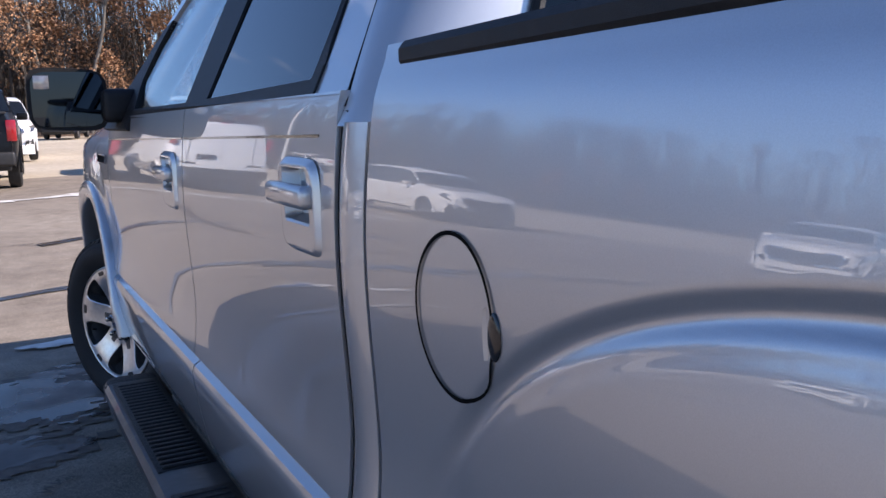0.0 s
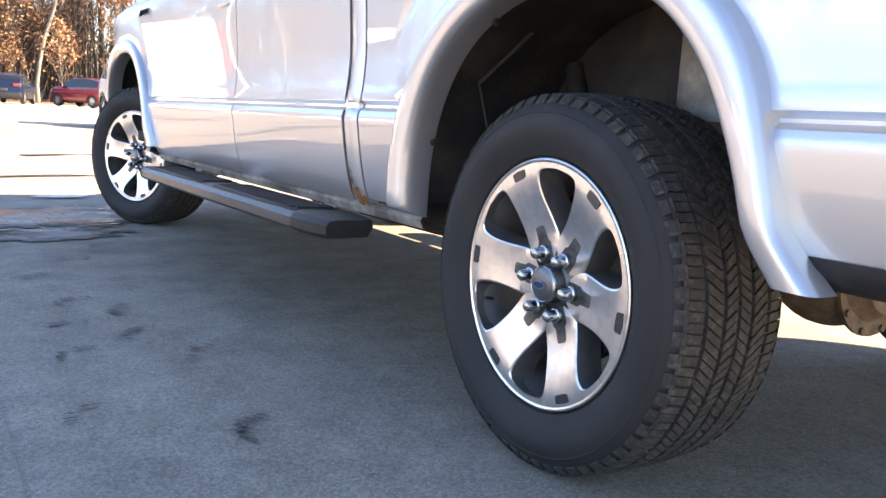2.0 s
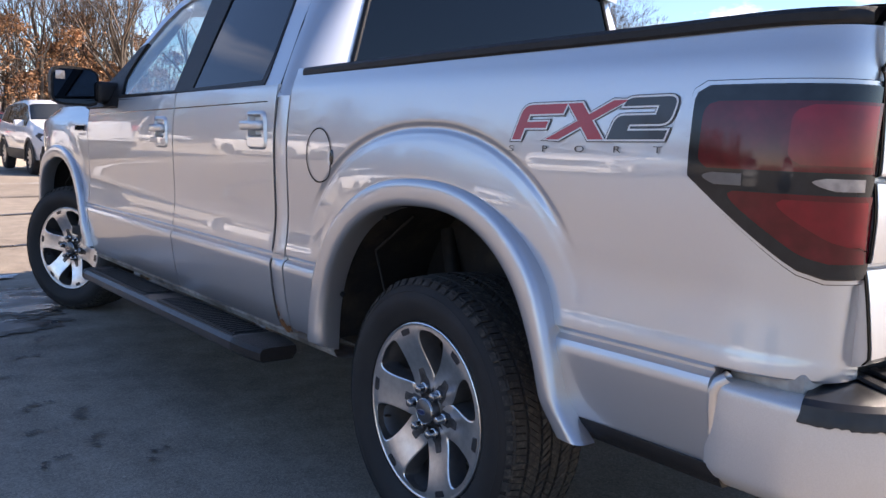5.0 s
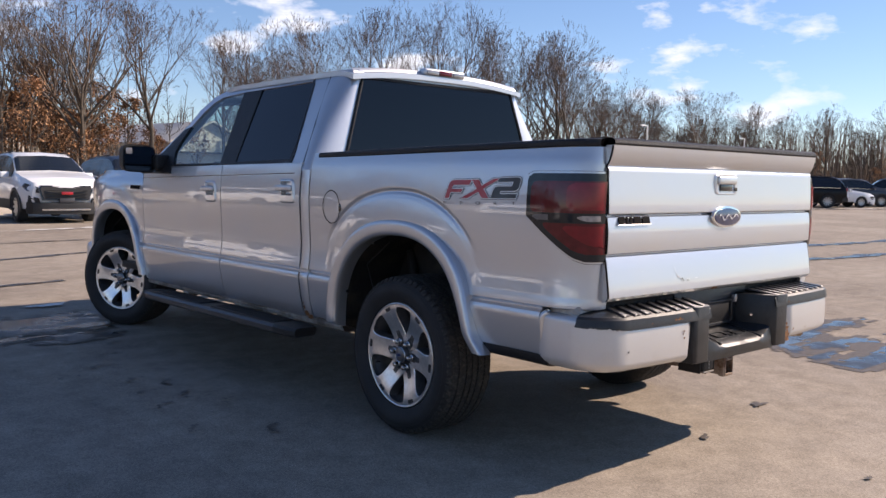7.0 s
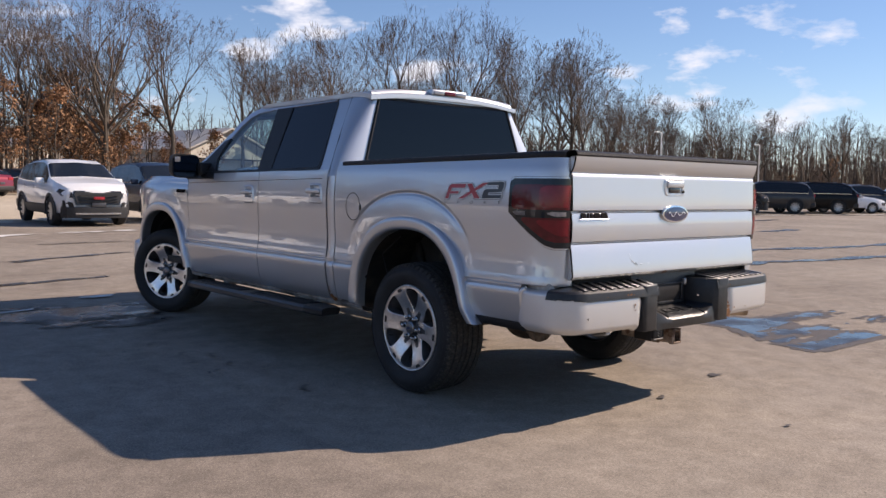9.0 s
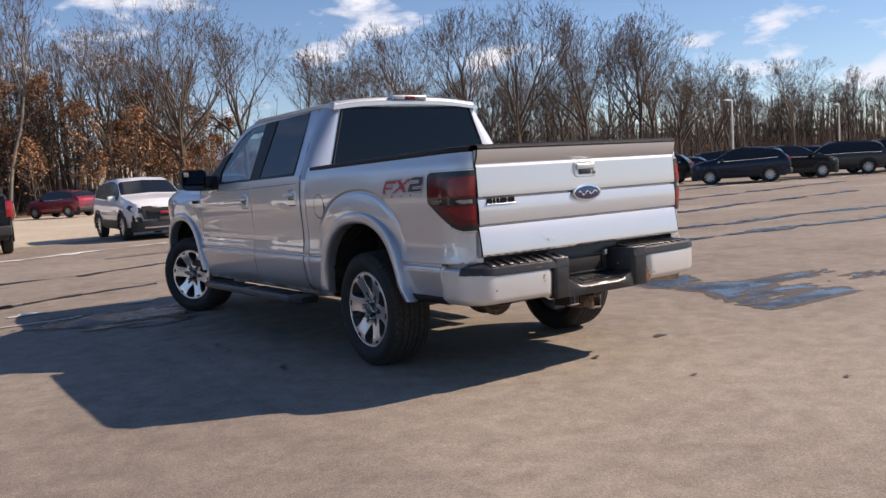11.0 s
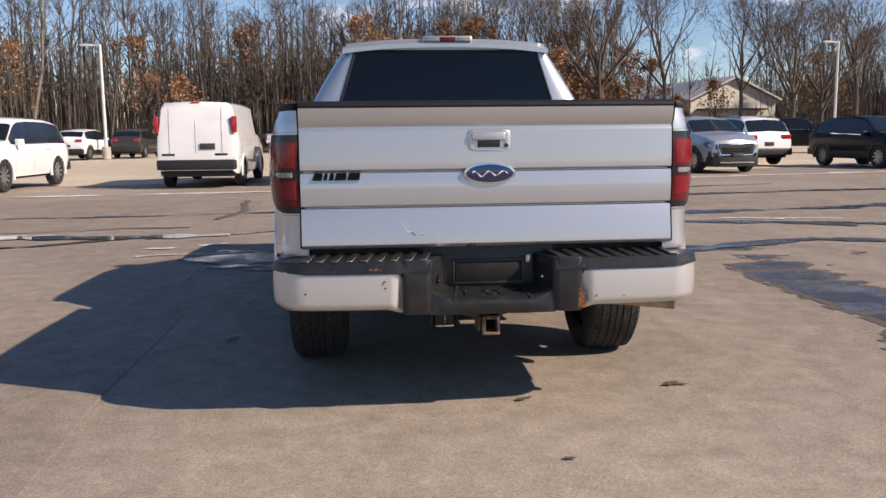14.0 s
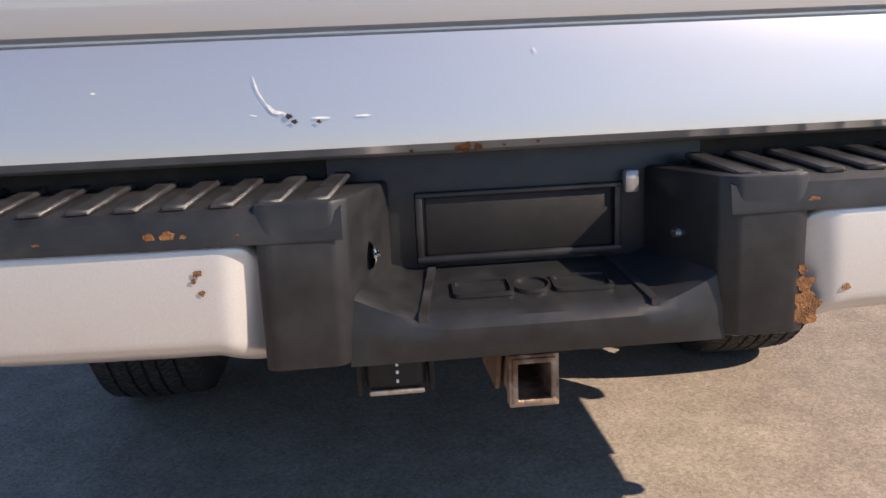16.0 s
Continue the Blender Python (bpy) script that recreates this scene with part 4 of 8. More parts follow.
for cx, w in ((-0.075, 0.046), (0.0, 0.030), (0.078, 0.046)):
    bm = bmesh.new()
    n = 20
    pw = 2 if abs(cx) < 0.01 else 8
    ring = lambda f: [(cx + f * w * math.copysign(abs(math.cos(6.2832 * k / n)) ** (2 / pw), math.cos(6.2832 * k / n)), -1.165 + f * 0.026 * math.copysign(abs(math.sin(6.2832 * k / n)) ** (2 / pw), math.sin(6.2832 * k / n))) for k in range(n)]
    a, b = ring(1.0), ring(0.88)
    va = [bm.verts.new((x, y, 0.5735 + 0.17 * (y + 1.165))) for x, y in a]
    vb = [bm.verts.new((x, y, 0.5735 + 0.17 * (y + 1.165))) for x, y in b]
    for k in range(n):
        bm.faces.new((va[k], va[(k + 1) % n], vb[(k + 1) % n], vb[k]))
    flange(bm, (0, 0, -0.006))
    part("embossed_outline", bm, STEP_PLASTIC, step)
# recess wall with plate bracket
bm = box(bmesh.new(), (-0.30, -1.075, 0.55), (0.30, -1.06, 0.77), 0.004)
wallob = part("recess_wall", bm, STEP_PLASTIC, bumper, "black recess for the number plate")
bm = bmesh.new()
box(bm, (-0.150, -1.082, 0.606), (0.150, -1.074, 0.700), 0.003)
part("plate_panel", bm, BLACK_PLASTIC, wallob)
for za, zb in ((0.594, 0.606), (0.700, 0.708)):
    part("plate_ledge", box(bmesh.new(), (-0.166, -1.09, za), (0.166, -1.072, zb), 0.003), STEP_PLASTIC, wallob)
for x in (-0.160, 0.160):
    part("plate_side", box(bmesh.new(), (x - 0.006, -1.088, 0.600), (x + 0.006, -1.072, 0.705), 0.003), STEP_PLASTIC, wallob)
part("plate_bulb", box(bmesh.new(), (0.168, -1.098, 0.690), (0.192, -1.074, 0.728), 0.006), CLEAR_LENS, wallob)
# dark gap between gate and bumper
part("sill_filler", box(bmesh.new(), (-0.83, -1.10, 0.70), (0.83, -1.02, 0.775), 0.004), UNDER, truck)
for s in (-1, 1):
    part("gap_filler", box(bmesh.new(), (min(s * 0.80, s * 0.935), -1.10, 0.66), (max(s * 0.80, s * 0.935), -0.94, 0.765), 0.02), SILVER_DULL, truck)
# rust on the bumper
def on_bump(s):
    def f(u, v):
        x, y, n = bump_plan(u)
        return (s * (x + n[0] * 0.006), y + n[1] * 0.006, v)
    return f
for s, spots in ((-1, ((0.125, 0.694, 0.013), (0.15, 0.694, 0.010), (0.105, 0.692, 0.006), (0.30, 0.690, 0.006), (0.092, 0.640, 0.008), (0.098, 0.630, 0.006), (0.088, 0.612, 0.006), (0.035, 0.688, 0.007))),
                 (1, ((0.010, 0.540, 0.026), (0.008, 0.566, 0.020), (0.012, 0.515, 0.024), (0.004, 0.588, 0.012), (0.026, 0.532, 0.013), (0.016, 0.690, 0.010), (0.075, 0.556, 0.008), (0.20, 0.552, 0.005)))):
    for k, (u, v, r) in enumerate(spots):
        bm = blot(bmesh.new(), on_bump(s), u, v, r * 0.75, k + 70 + s, rough=0.55)
        part("rust_patch", bm, RUST, bumper, "orange rust eating the bumper edge")
bm = bmesh.new()
blot(bm, on_bump(-1), 0.435, 0.592, 0.006, 3)
part("scuff", bm, UNDER, bumper)

# ---- tow hitch, connector, exhaust, spare wheel ----
TAN_RUST = material("scuffed_tan_rust", (0.34, 0.25, 0.185), 0.6, 0.3, 0, 40, 0.35, 0.4, 160, stain=(0.16, 0.085, 0.05), stain_scale=22, stain_at=(0.48, 0.62))
hitch = assembly("tow_hitch", truck, "rusty square tow hitch receiver under the bumper")
def square_tube(x0, x1, z0, z1, th, y0, y1):
    """A hollow square tube along y."""
    bm = bmesh.new()
    loops = [[bm.verts.new((x, y, z)) for x, z in ((x0 + i, z0 + i), (x1 - i, z0 + i), (x1 - i, z1 - i), (x0 + i, z1 - i))] for i, y in ((0, y0), (0, y1), (th, y1), (th, y0))]
    for k in range(4):
        a, b = loops[k], loops[(k + 1) % 4]
        for n in range(4):
            bm.faces.new((a[n], a[(n + 1) % 4], b[(n + 1) % 4], b[n]))
    bmesh.ops.bevel(bm, geom=bm.edges[:], offset=0.0015, segments=1, affect="EDGES")
    return bm
part("receiver_tube", square_tube(-0.034, 0.034, 0.381, 0.456, 0.008, -1.210, -0.85), TAN_RUST, hitch)
part("collar", square_tube(-0.039, 0.039, 0.376, 0.461, 0.006, -1.206, -1.180), TAN_RUST, hitch)
bm = bmesh.new()
box(bm, (-0.62, -1.02, 0.46), (0.62, -0.94, 0.53), 0.012)
part("cross_bar", bm, UNDER, hitch)
bm = bmesh.new()
prism(bm, [(-0.15, 0.52), (0.14, 0.52), (0.10, 0.485), (0.05, 0.472), (-0.06, 0.472), (-0.12, 0.49)], lambda u, v, d: (u, -1.11 + d, v - 0.03), 0.05)
part("gusset", bm, RUSTY, hitch)
for xa in (-0.048, 0.041):
    bm = bmesh.new()
    prism(bm, [(-1.15, 0.445), (-1.12, 0.375), (-0.98, 0.372), (-0.98, 0.47), (-1.12, 0.475)], lambda u, v, d: (xa + d, u, v), 0.007)
    part("side_plate", bm, RUSTY, hitch)
conn = assembly("trailer_socket", truck, "black trailer wiring socket on a scuffed bracket")
bm = bmesh.new()
box(bm, (-0.268, -1.225, 0.505), (-0.158, -1.12, 0.520), 0.002)
box(bm, (-0.272, -1.228, 0.425), (-0.264, -1.12, 0.520), 0.002)
box(bm, (-0.164, -1.228, 0.425), (-0.156, -1.12, 0.520), 0.002)
part("socket_bracket", bm, UNDER, conn)
part("socket_cap", box(bmesh.new(), (-0.258, -1.235, 0.430), (-0.170, -1.14, 0.505), 0.014, seg=3), BLACK_PLASTIC, conn)
bm = bmesh.new()
for z in (0.488, 0.474, 0.462, 0.448):
    box(bm, (-0.214, -1.2365, z - 0.003), (-0.210, -1.2345, z + 0.002))
part("label_bars", bm, DECAL_WHITE, conn, "small worn white marks")
part("socket_lip", box(bmesh.new(), (-0.255, -1.238, 0.426), (-0.172, -1.20, 0.434), 0.003), STEEL, conn)
bm = bmesh.new()
rod(bm, (0.50, -0.5, 0.47), (0.60, -0.95, 0.485), 0.032, seg=16)
rod(bm, (0.60, -0.95, 0.485), (0.885, -1.10, 0.478), 0.032, seg=16)
exhaust = assembly("exhaust_pipe", truck, "tarnished tan exhaust tail pipe below the bumper")
part("tail_pipe", bm, material("tarnished_pipe", (0.36, 0.29, 0.22), 0.42, 0.9, 0, 20, 0.3, stain=(0.16, 0.11, 0.07)), exhaust)


# ---- wheels ----
def wheel(name, at, turn, label):
    w = assembly(name, truck, label, at, turn)
    # x runs inwards; the outer sidewall is at x -0.035
    prof = [(0.02, 0.250), (0.0, 0.256), (-0.012, 0.262), (-0.026, 0.285), (-0.036, 0.312), (-0.035, 0.332), (-0.027, 0.350), (-0.016, 0.364), (-0.004, 0.373), (0.006, 0.377),
            (0.03, 0.3795), (0.12, 0.3825), (0.21, 0.3795), (0.234, 0.377), (0.246, 0.368), (0.262, 0.345), (0.272, 0.315), (0.262, 0.285), (0.245, 0.258), (0.22, 0.25)]
    bm = revolve(prof, 72)
    tyre = part("tyre", bm, RUBBER, w, "black tyre with worn all-season tread")
    part("sidewall_ring", revolve([(-0.0302, 0.3432), (-0.0310, 0.3450), (-0.0290, 0.3475)], 72), RUBBER, tyre)
    # tread blocks in five ribs, skewed, with shoulder lugs
    bm = bmesh.new()
    n = 62
    ribs = [(-0.012, 0.030, 0.012), (0.037, 0.076, 0.085), (0.083, 0.112, -0.080), (0.118, 0.147, 0.080), (0.154, 0.193, -0.085), (0.200, 0.242, -0.012)]
    for ri, (xa, xb, skew) in enumerate(ribs):
        for k in range(n):
            # each block is cut in two by a narrow sipe
            for half in (-0.235, 0.235):
                a0 = 2 * math.pi * (k + half + 0.37 * ri + 0.10 * math.sin(k * 12.9 + ri * 4.1)) / n
                da = 2 * math.pi / n * 0.208
                vs = []
                for lvl in (0, 1):
                    for x, sg in ((xa, -1), (xb, -1), (xb, 1), (xa, 1)):
                        t = (x - 0.115) / 0.125
                        r = 0.3780 if not lvl else 0.3885 - 0.0095 * abs(t) ** 3
                        sh = 0.0 if not lvl else 0.0015 * (1 if x == xa else -1)
                        a = a0 + sg * da * (0.94 if lvl else 1) + skew * (x - (xa + xb) / 2) / 0.05
                        vs.append(bm.verts.new((x + sh, r * math.cos(a), r * math.sin(a))))
                bm.faces.new(vs[4:8])
                for i in range(4):
                    bm.faces.new((vs[i], vs[(i + 1) % 4], vs[4 + (i + 1) % 4], vs[4 + i]))
    # shoulder lugs that run down the sidewall edge
    for k in range(n):
        for xa, xb, ra, rb in ((-0.019, -0.004, 0.363, 0.381), (0.236, 0.250, 0.381, 0.363)):
            a0 = 2 * math.pi * (k + 0.2) / n
            wd = 0.036
            q = []
            for x, r in ((xa, ra), (xb, rb)):
                for sg in (-1, 1):
                    q.append(bm.verts.new((x - 0.001, (r + 0.0015) * math.cos(a0 + sg * wd), (r + 0.0015) * math.sin(a0 + sg * wd))))
            base = []
            for x, r in ((xa, ra), (xb, rb)):
                for sg in (-1, 1):
                    base.append(bm.verts.new((x + 0.003, (r - 0.004) * math.cos(a0 + sg * wd), (r - 0.004) * math.sin(a0 + sg * wd))))
            bm.faces.new((q[0], q[1], q[3], q[2]))
            for i, j in ((0, 1), (1, 3), (3, 2), (2, 0)):
                bm.faces.new((q[i], q[j], base[j], base[i]))
    part("tread", bm, TREAD, tyre, "dusty tread blocks")
    # rim barrel and lip
    bm = revolve([(0.20, 0.250), (0.20, 0.235), (0.06, 0.222), (0.03, 0.230), (0.0, 0.243)], 64)
    part("rim_barrel", bm, SPOKE_SIDE, w)
    bm = revolve([(-0.0105, 0.2465), (-0.0125, 0.2490), (-0.0130, 0.2520), (-0.0115, 0.2550), (0.002, 0.2575)], 72)
    part("rim_lip", bm, ALLOY, w, "bright machined rim lip")
    # six broad spokes that meet at the hub and run into the rim, machined faces over grey sides
    def face_x(r):
        return -0.011 + 0.031 * smoothstep(0.235, 0.09, r)
    rows = [(0.056, 25), (0.072, 29.9), (0.094, 29.9), (0.103, 29.0), (0.110, 27.0), (0.120, 24.2), (0.135, 21.0), (0.150, 18.6), (0.170, 16.4), (0.190, 15.2),
            (0.208, 14.9), (0.221, 15.4), (0.2280, 16.4), (0.2325, 18.2), (0.2352, 21.5), (0.2364, 26.0), (0.2367, 29.9), (0.2475, 29.9)]
    bm = bmesh.new()
    def spoke_pt(k, f):
        r, a = rows[k]
        th = radians(a) * f
        drop = 0.0022 * smoothstep(0.93, 1.0, abs(f)) if 3 <= k <= 15 else 0.0
        return (face_x(r) + drop, r * math.cos(th), r * math.sin(th))
    grid(spoke_pt, range(len(rows)), [-1, -0.965, -0.93, -0.6, -0.3, 0, 0.3, 0.6, 0.93, 0.965, 1], bm=bm)
    for sgn in (-1, 1):
        def wall(k, d):
            x, y, z = spoke_pt(k, sgn)
            return (x + d, y, z + sgn * 0.20 * min(d, 0.03))
        wb = grid(wall, range(2, 17), [0.0, 0.003, 0.03, 0.058])
        tmp = bpy.data.meshes.new("wall")
        for f in wb.faces:
            f.material_index = 1
        wb.to_mesh(tmp)
        wb.free()
        bm.from_mesh(tmp)
    first = part("spoke", bm, [ALLOY, SPOKE_SIDE], w, "machined alloy spoke", angle=25)
    bmn = bmesh.new()
    prism(bmn, [(0.050, -0.021), (0.084, -0.021), (0.092, -0.0145), (0.119, -0.0125), (0.122, -0.009), (0.122, 0.009), (0.119, 0.0125), (0.092, 0.0145), (0.084, 0.021), (0.050, 0.021)], lambda u, v, d: (face_x(u) - 0.0012 + d, u, v), 0.003)
    notch = part("notch", bmn, ALLOY_DARK, w, "dark recessed notch")
    bmn = bmesh.new()
    prism(bmn, [(0.2225, -0.015), (0.2250, -0.0185), (0.239, -0.020), (0.2410, 0.0), (0.239, 0.020), (0.2250, 0.0185), (0.2225, 0.015), (0.2220, 0.0)], lambda u, v, d: (face_x(u) - 0.0018 + d, u, v), 0.004)
    slot = part("notch", bmn, ALLOY_DARK, w, "dark recessed notch")
    notch.rotation_euler = slot.rotation_euler = (radians(10), 0, 0)
    first.rotation_euler = (radians(10), 0, 0)
    for k in range(1, 6):
        sp = first.copy()
        scene.collection.objects.link(sp)
        sp.parent = w
        sp.rotation_euler = (radians(10 + 60 * k), 0, 0)
        for piece in (notch, slot):
            nc = piece.copy()
            scene.collection.objects.link(nc)
            nc.rotation_euler = (radians(10 + 60 * k), 0, 0)
    # hub, cap and nuts
    bm = revolve([(0.06, 0.084), (0.034, 0.081), (0.028, 0.054), (0.022, 0.041), (0.008, 0.039), (0.000, 0.037)], 40)
    part("hub", bm, ALLOY_DARK, w, "dark hub plate")
    bm = revolve([(0.000, 0.037), (-0.006, 0.035), (-0.0095, 0.028), (-0.0122, 0.013), (-0.0128, 0.0)], 32)
    cap = part("centre_cap", bm, CAP_GREY, w, "satin grey round centre cap")
    part("cap_ring", revolve([(-0.0005, 0.0385), (-0.0045, 0.0385), (-0.0075, 0.0350), (-0.0065, 0.0335), (-0.004, 0.0335)], 40), NUT, cap)
    bm = bmesh.new()
    prism(bm, [(0.019 * math.cos(6.2832 * k / 28), 0.0085 * math.sin(6.2832 * k / 28)) for k in range(28)], lambda u, v, d: (-0.0135 - d, u, v), 0.002)
    oval_in = part("cap_oval", bm, CHROME, cap)
    bm = bmesh.new()
    prism(bm, [(0.0165 * math.cos(6.2832 * k / 28), 0.0065 * math.sin(6.2832 * k / 28)) for k in range(28)], lambda u, v, d: (-0.0152 - d, u, v), 0.0012)
    part("cap_field", bm, BLUE_ENAMEL, cap)
    bm = revolve([(0.030, 0.0165), (0.004, 0.0160), (0.002, 0.0125), (-0.016, 0.0120), (-0.020, 0.0095), (-0.022, 0.005), (-0.0225, 0.0)], 12)
    nut = part("lug_nut", bm, NUT, w, "dulled chrome lug nut")
    for k in range(6):
        o = nut if k == 0 else nut.copy()
        if k:
            scene.collection.objects.link(o)
        a = radians(10 + 60 * k)
        o.location = (0.006, 0.066 * math.cos(a), 0.066 * math.sin(a))
    # brake disc behind the spokes
    bm = revolve([(0.075, 0.06), (0.075, 0.165), (0.10, 0.165), (0.10, 0.06)], 40)
    part("brake_disc", bm, UNDER, w)
    bm = rod(bmesh.new(), (0.02, 0.205, -0.06), (-0.005, 0.200, -0.055), 0.004)
    part("valve", bm, BLACK_PLASTIC, w)
    return w

rear_left = wheel("wheel", (-0.942, 0, 0.386), 0, "black tyre on bright six-spoke alloy wheel under the bed")
for at, turn, lab in (((0.942, 0, 0.386), 180, "black tyre on six-spoke alloy wheel on the far side of the axle"),
                      ((-0.936, 3.706, 0.386), 26, "steered front tyre on bright six-spoke alloy wheel"),
                      ((0.942, 3.683, 0.386), 206, "steered front tyre on six-spoke alloy wheel")):
    c = copy_thing(rear_left, pose(*at, 0, 0, turn))
    c.parent = truck
    c["label"] = lab
rear_left.rotation_euler = (radians(-4), 0, 0)

# rear axle and underbody
axle = assembly("rear_axle", truck, "rust-brown rear axle with round differential cover")
bm = rod(bmesh.new(), (-0.78, 0, 0.388), (0.78, 0, 0.388), 0.042, seg=16)
part("axle_tube", bm, RUSTY, axle)
bm = bmesh.new()
bmesh.ops.create_uvsphere(bm, u_segments=24, v_segments=16, radius=1, matrix=Matrix.LocRotScale((0.07, 0.02, 0.37), None, (0.17, 0.16, 0.155)))
part("differential", bm, RUSTY, axle, "rusty cast differential housing")
bm = revolve([(0.0, 0.158), (0.012, 0.158), (0.012, 0.12), (0.05, 0.09), (0.06, 0.0)], 28)
bmesh.ops.transform(bm, matrix=pose(0.09, -0.08, 0.365, 0, 0, -90), verts=bm.verts[:])
cover = part("axle_cover", bm, RUSTY, axle, "bolted rusty cover")
for k in range(10):
    a = 6.2832 * k / 10
    bm = rod(bmesh.new(), (0.09 + 0.146 * math.cos(a), -0.10, 0.365 + 0.146 * math.sin(a)), (0.09 + 0.146 * math.cos(a), -0.082, 0.365 + 0.146 * math.sin(a)), 0.010, seg=6)
    part("bolt", bm, RUSTY, cover)
part("drive_shaft", rod(bmesh.new(), (0.07, 0.15, 0.40), (0.05, 2.4, 0.52), 0.045, seg=14), UNDER, truck)
part("bed_floor", box(bmesh.new(), (-0.56, -1.06, 0.76), (0.56, 0.74, 0.80), 0.005), UNDER, truck)
for s in (-1, 1):
    part("wheel_tub", box(bmesh.new(), (min(s * 0.555, s * 0.87), -1.06, 0.985), (max(s * 0.555, s * 0.87), 0.70, 1.012), 0.005), UNDER, truck)
part("bed_front_wall", box(bmesh.new(), (-0.86, 0.70, 0.78), (0.86, 0.735, 1.345), 0.005), SILVER_DULL, truck)
part("floor_pan", box(bmesh.new(), (-0.92, 0.86, 0.50), (0.92, 4.3, 0.56), 0.01), UNDER, truck)
part("fuel_tank", box(bmesh.new(), (-0.60, 0.9, 0.33), (-0.22, 2.1, 0.52), 0.06, seg=3), UNDER, truck)
part("engine_sump", box(bmesh.new(), (-0.35, 2.6, 0.30), (0.35, 4.2, 0.55), 0.07, seg=3), UNDER, truck)
spare = assembly("spare_wheel", truck, "black spare tyre slung under the bed floor")
bm = revolve([(0.02, 0.22), (0.0, 0.26), (-0.02, 0.31), (0.0, 0.355), (0.05, 0.375), (0.15, 0.375), (0.20, 0.355), (0.22, 0.31), (0.20, 0.26), (0.18, 0.22)], 40)
bmesh.ops.transform(bm, matrix=pose(0.0, -0.60, 0.70, 0, 90, 0), verts=bm.verts[:])
part("tyre", bm, RUBBER, spare)

# ---- cab upper body ----
def gh(s, y, z, out=0.0):
    """A point on the slanted greenhouse side."""
    t = (z - 1.30) / 0.56
    return Vector((s * (0.982 - 0.31 * t + 0.018 * math.sin(math.pi * min(1, max(0, t))) + 0.87 * out), y, z + 0.48 * out))
ROOF_Z = 1.872
def roof_rail_z(y):
    return 1.868 - 0.012 * max(0, 1.15 - y) / 0.3 - 0.20 * max(0, (y - 2.15) / 0.9) ** 1.6
def seam_y(z):
    return 0.853 + 0.19 * max(0, (z - 1.30) / 0.56)
def a_pillar_y(z):
    return 3.22 - 1.02 * ((z - 1.28) / 0.56) ** 1.0
def gh_panel(name, s, poly, mat, out0, out1, parent, label=""):
    bm = bmesh.new()
    prism(bm, poly, lambda u, v, d: gh(s, u, v, out0 + d), out1 - out0)
    bmesh.ops.triangulate(bm, faces=[f for f in bm.faces if len(f.verts) > 4])
    return part(name, bm, mat, parent, label)
FRONT_GLASS = [(1.86, 1.330), (2.58, 1.330), (2.64, 1.42), (2.62, 1.50), (2.575, 1.60), (2.50, 1.70), (2.42, 1.765), (2.32, 1.80), (2.04, 1.815)]
REAR_GLASS = [(1.02, 1.350), (1.66, 1.337), (1.80, 1.818), (1.20, 1.826), (1.165, 1.80), (1.02, 1.44), (0.995, 1.385)]
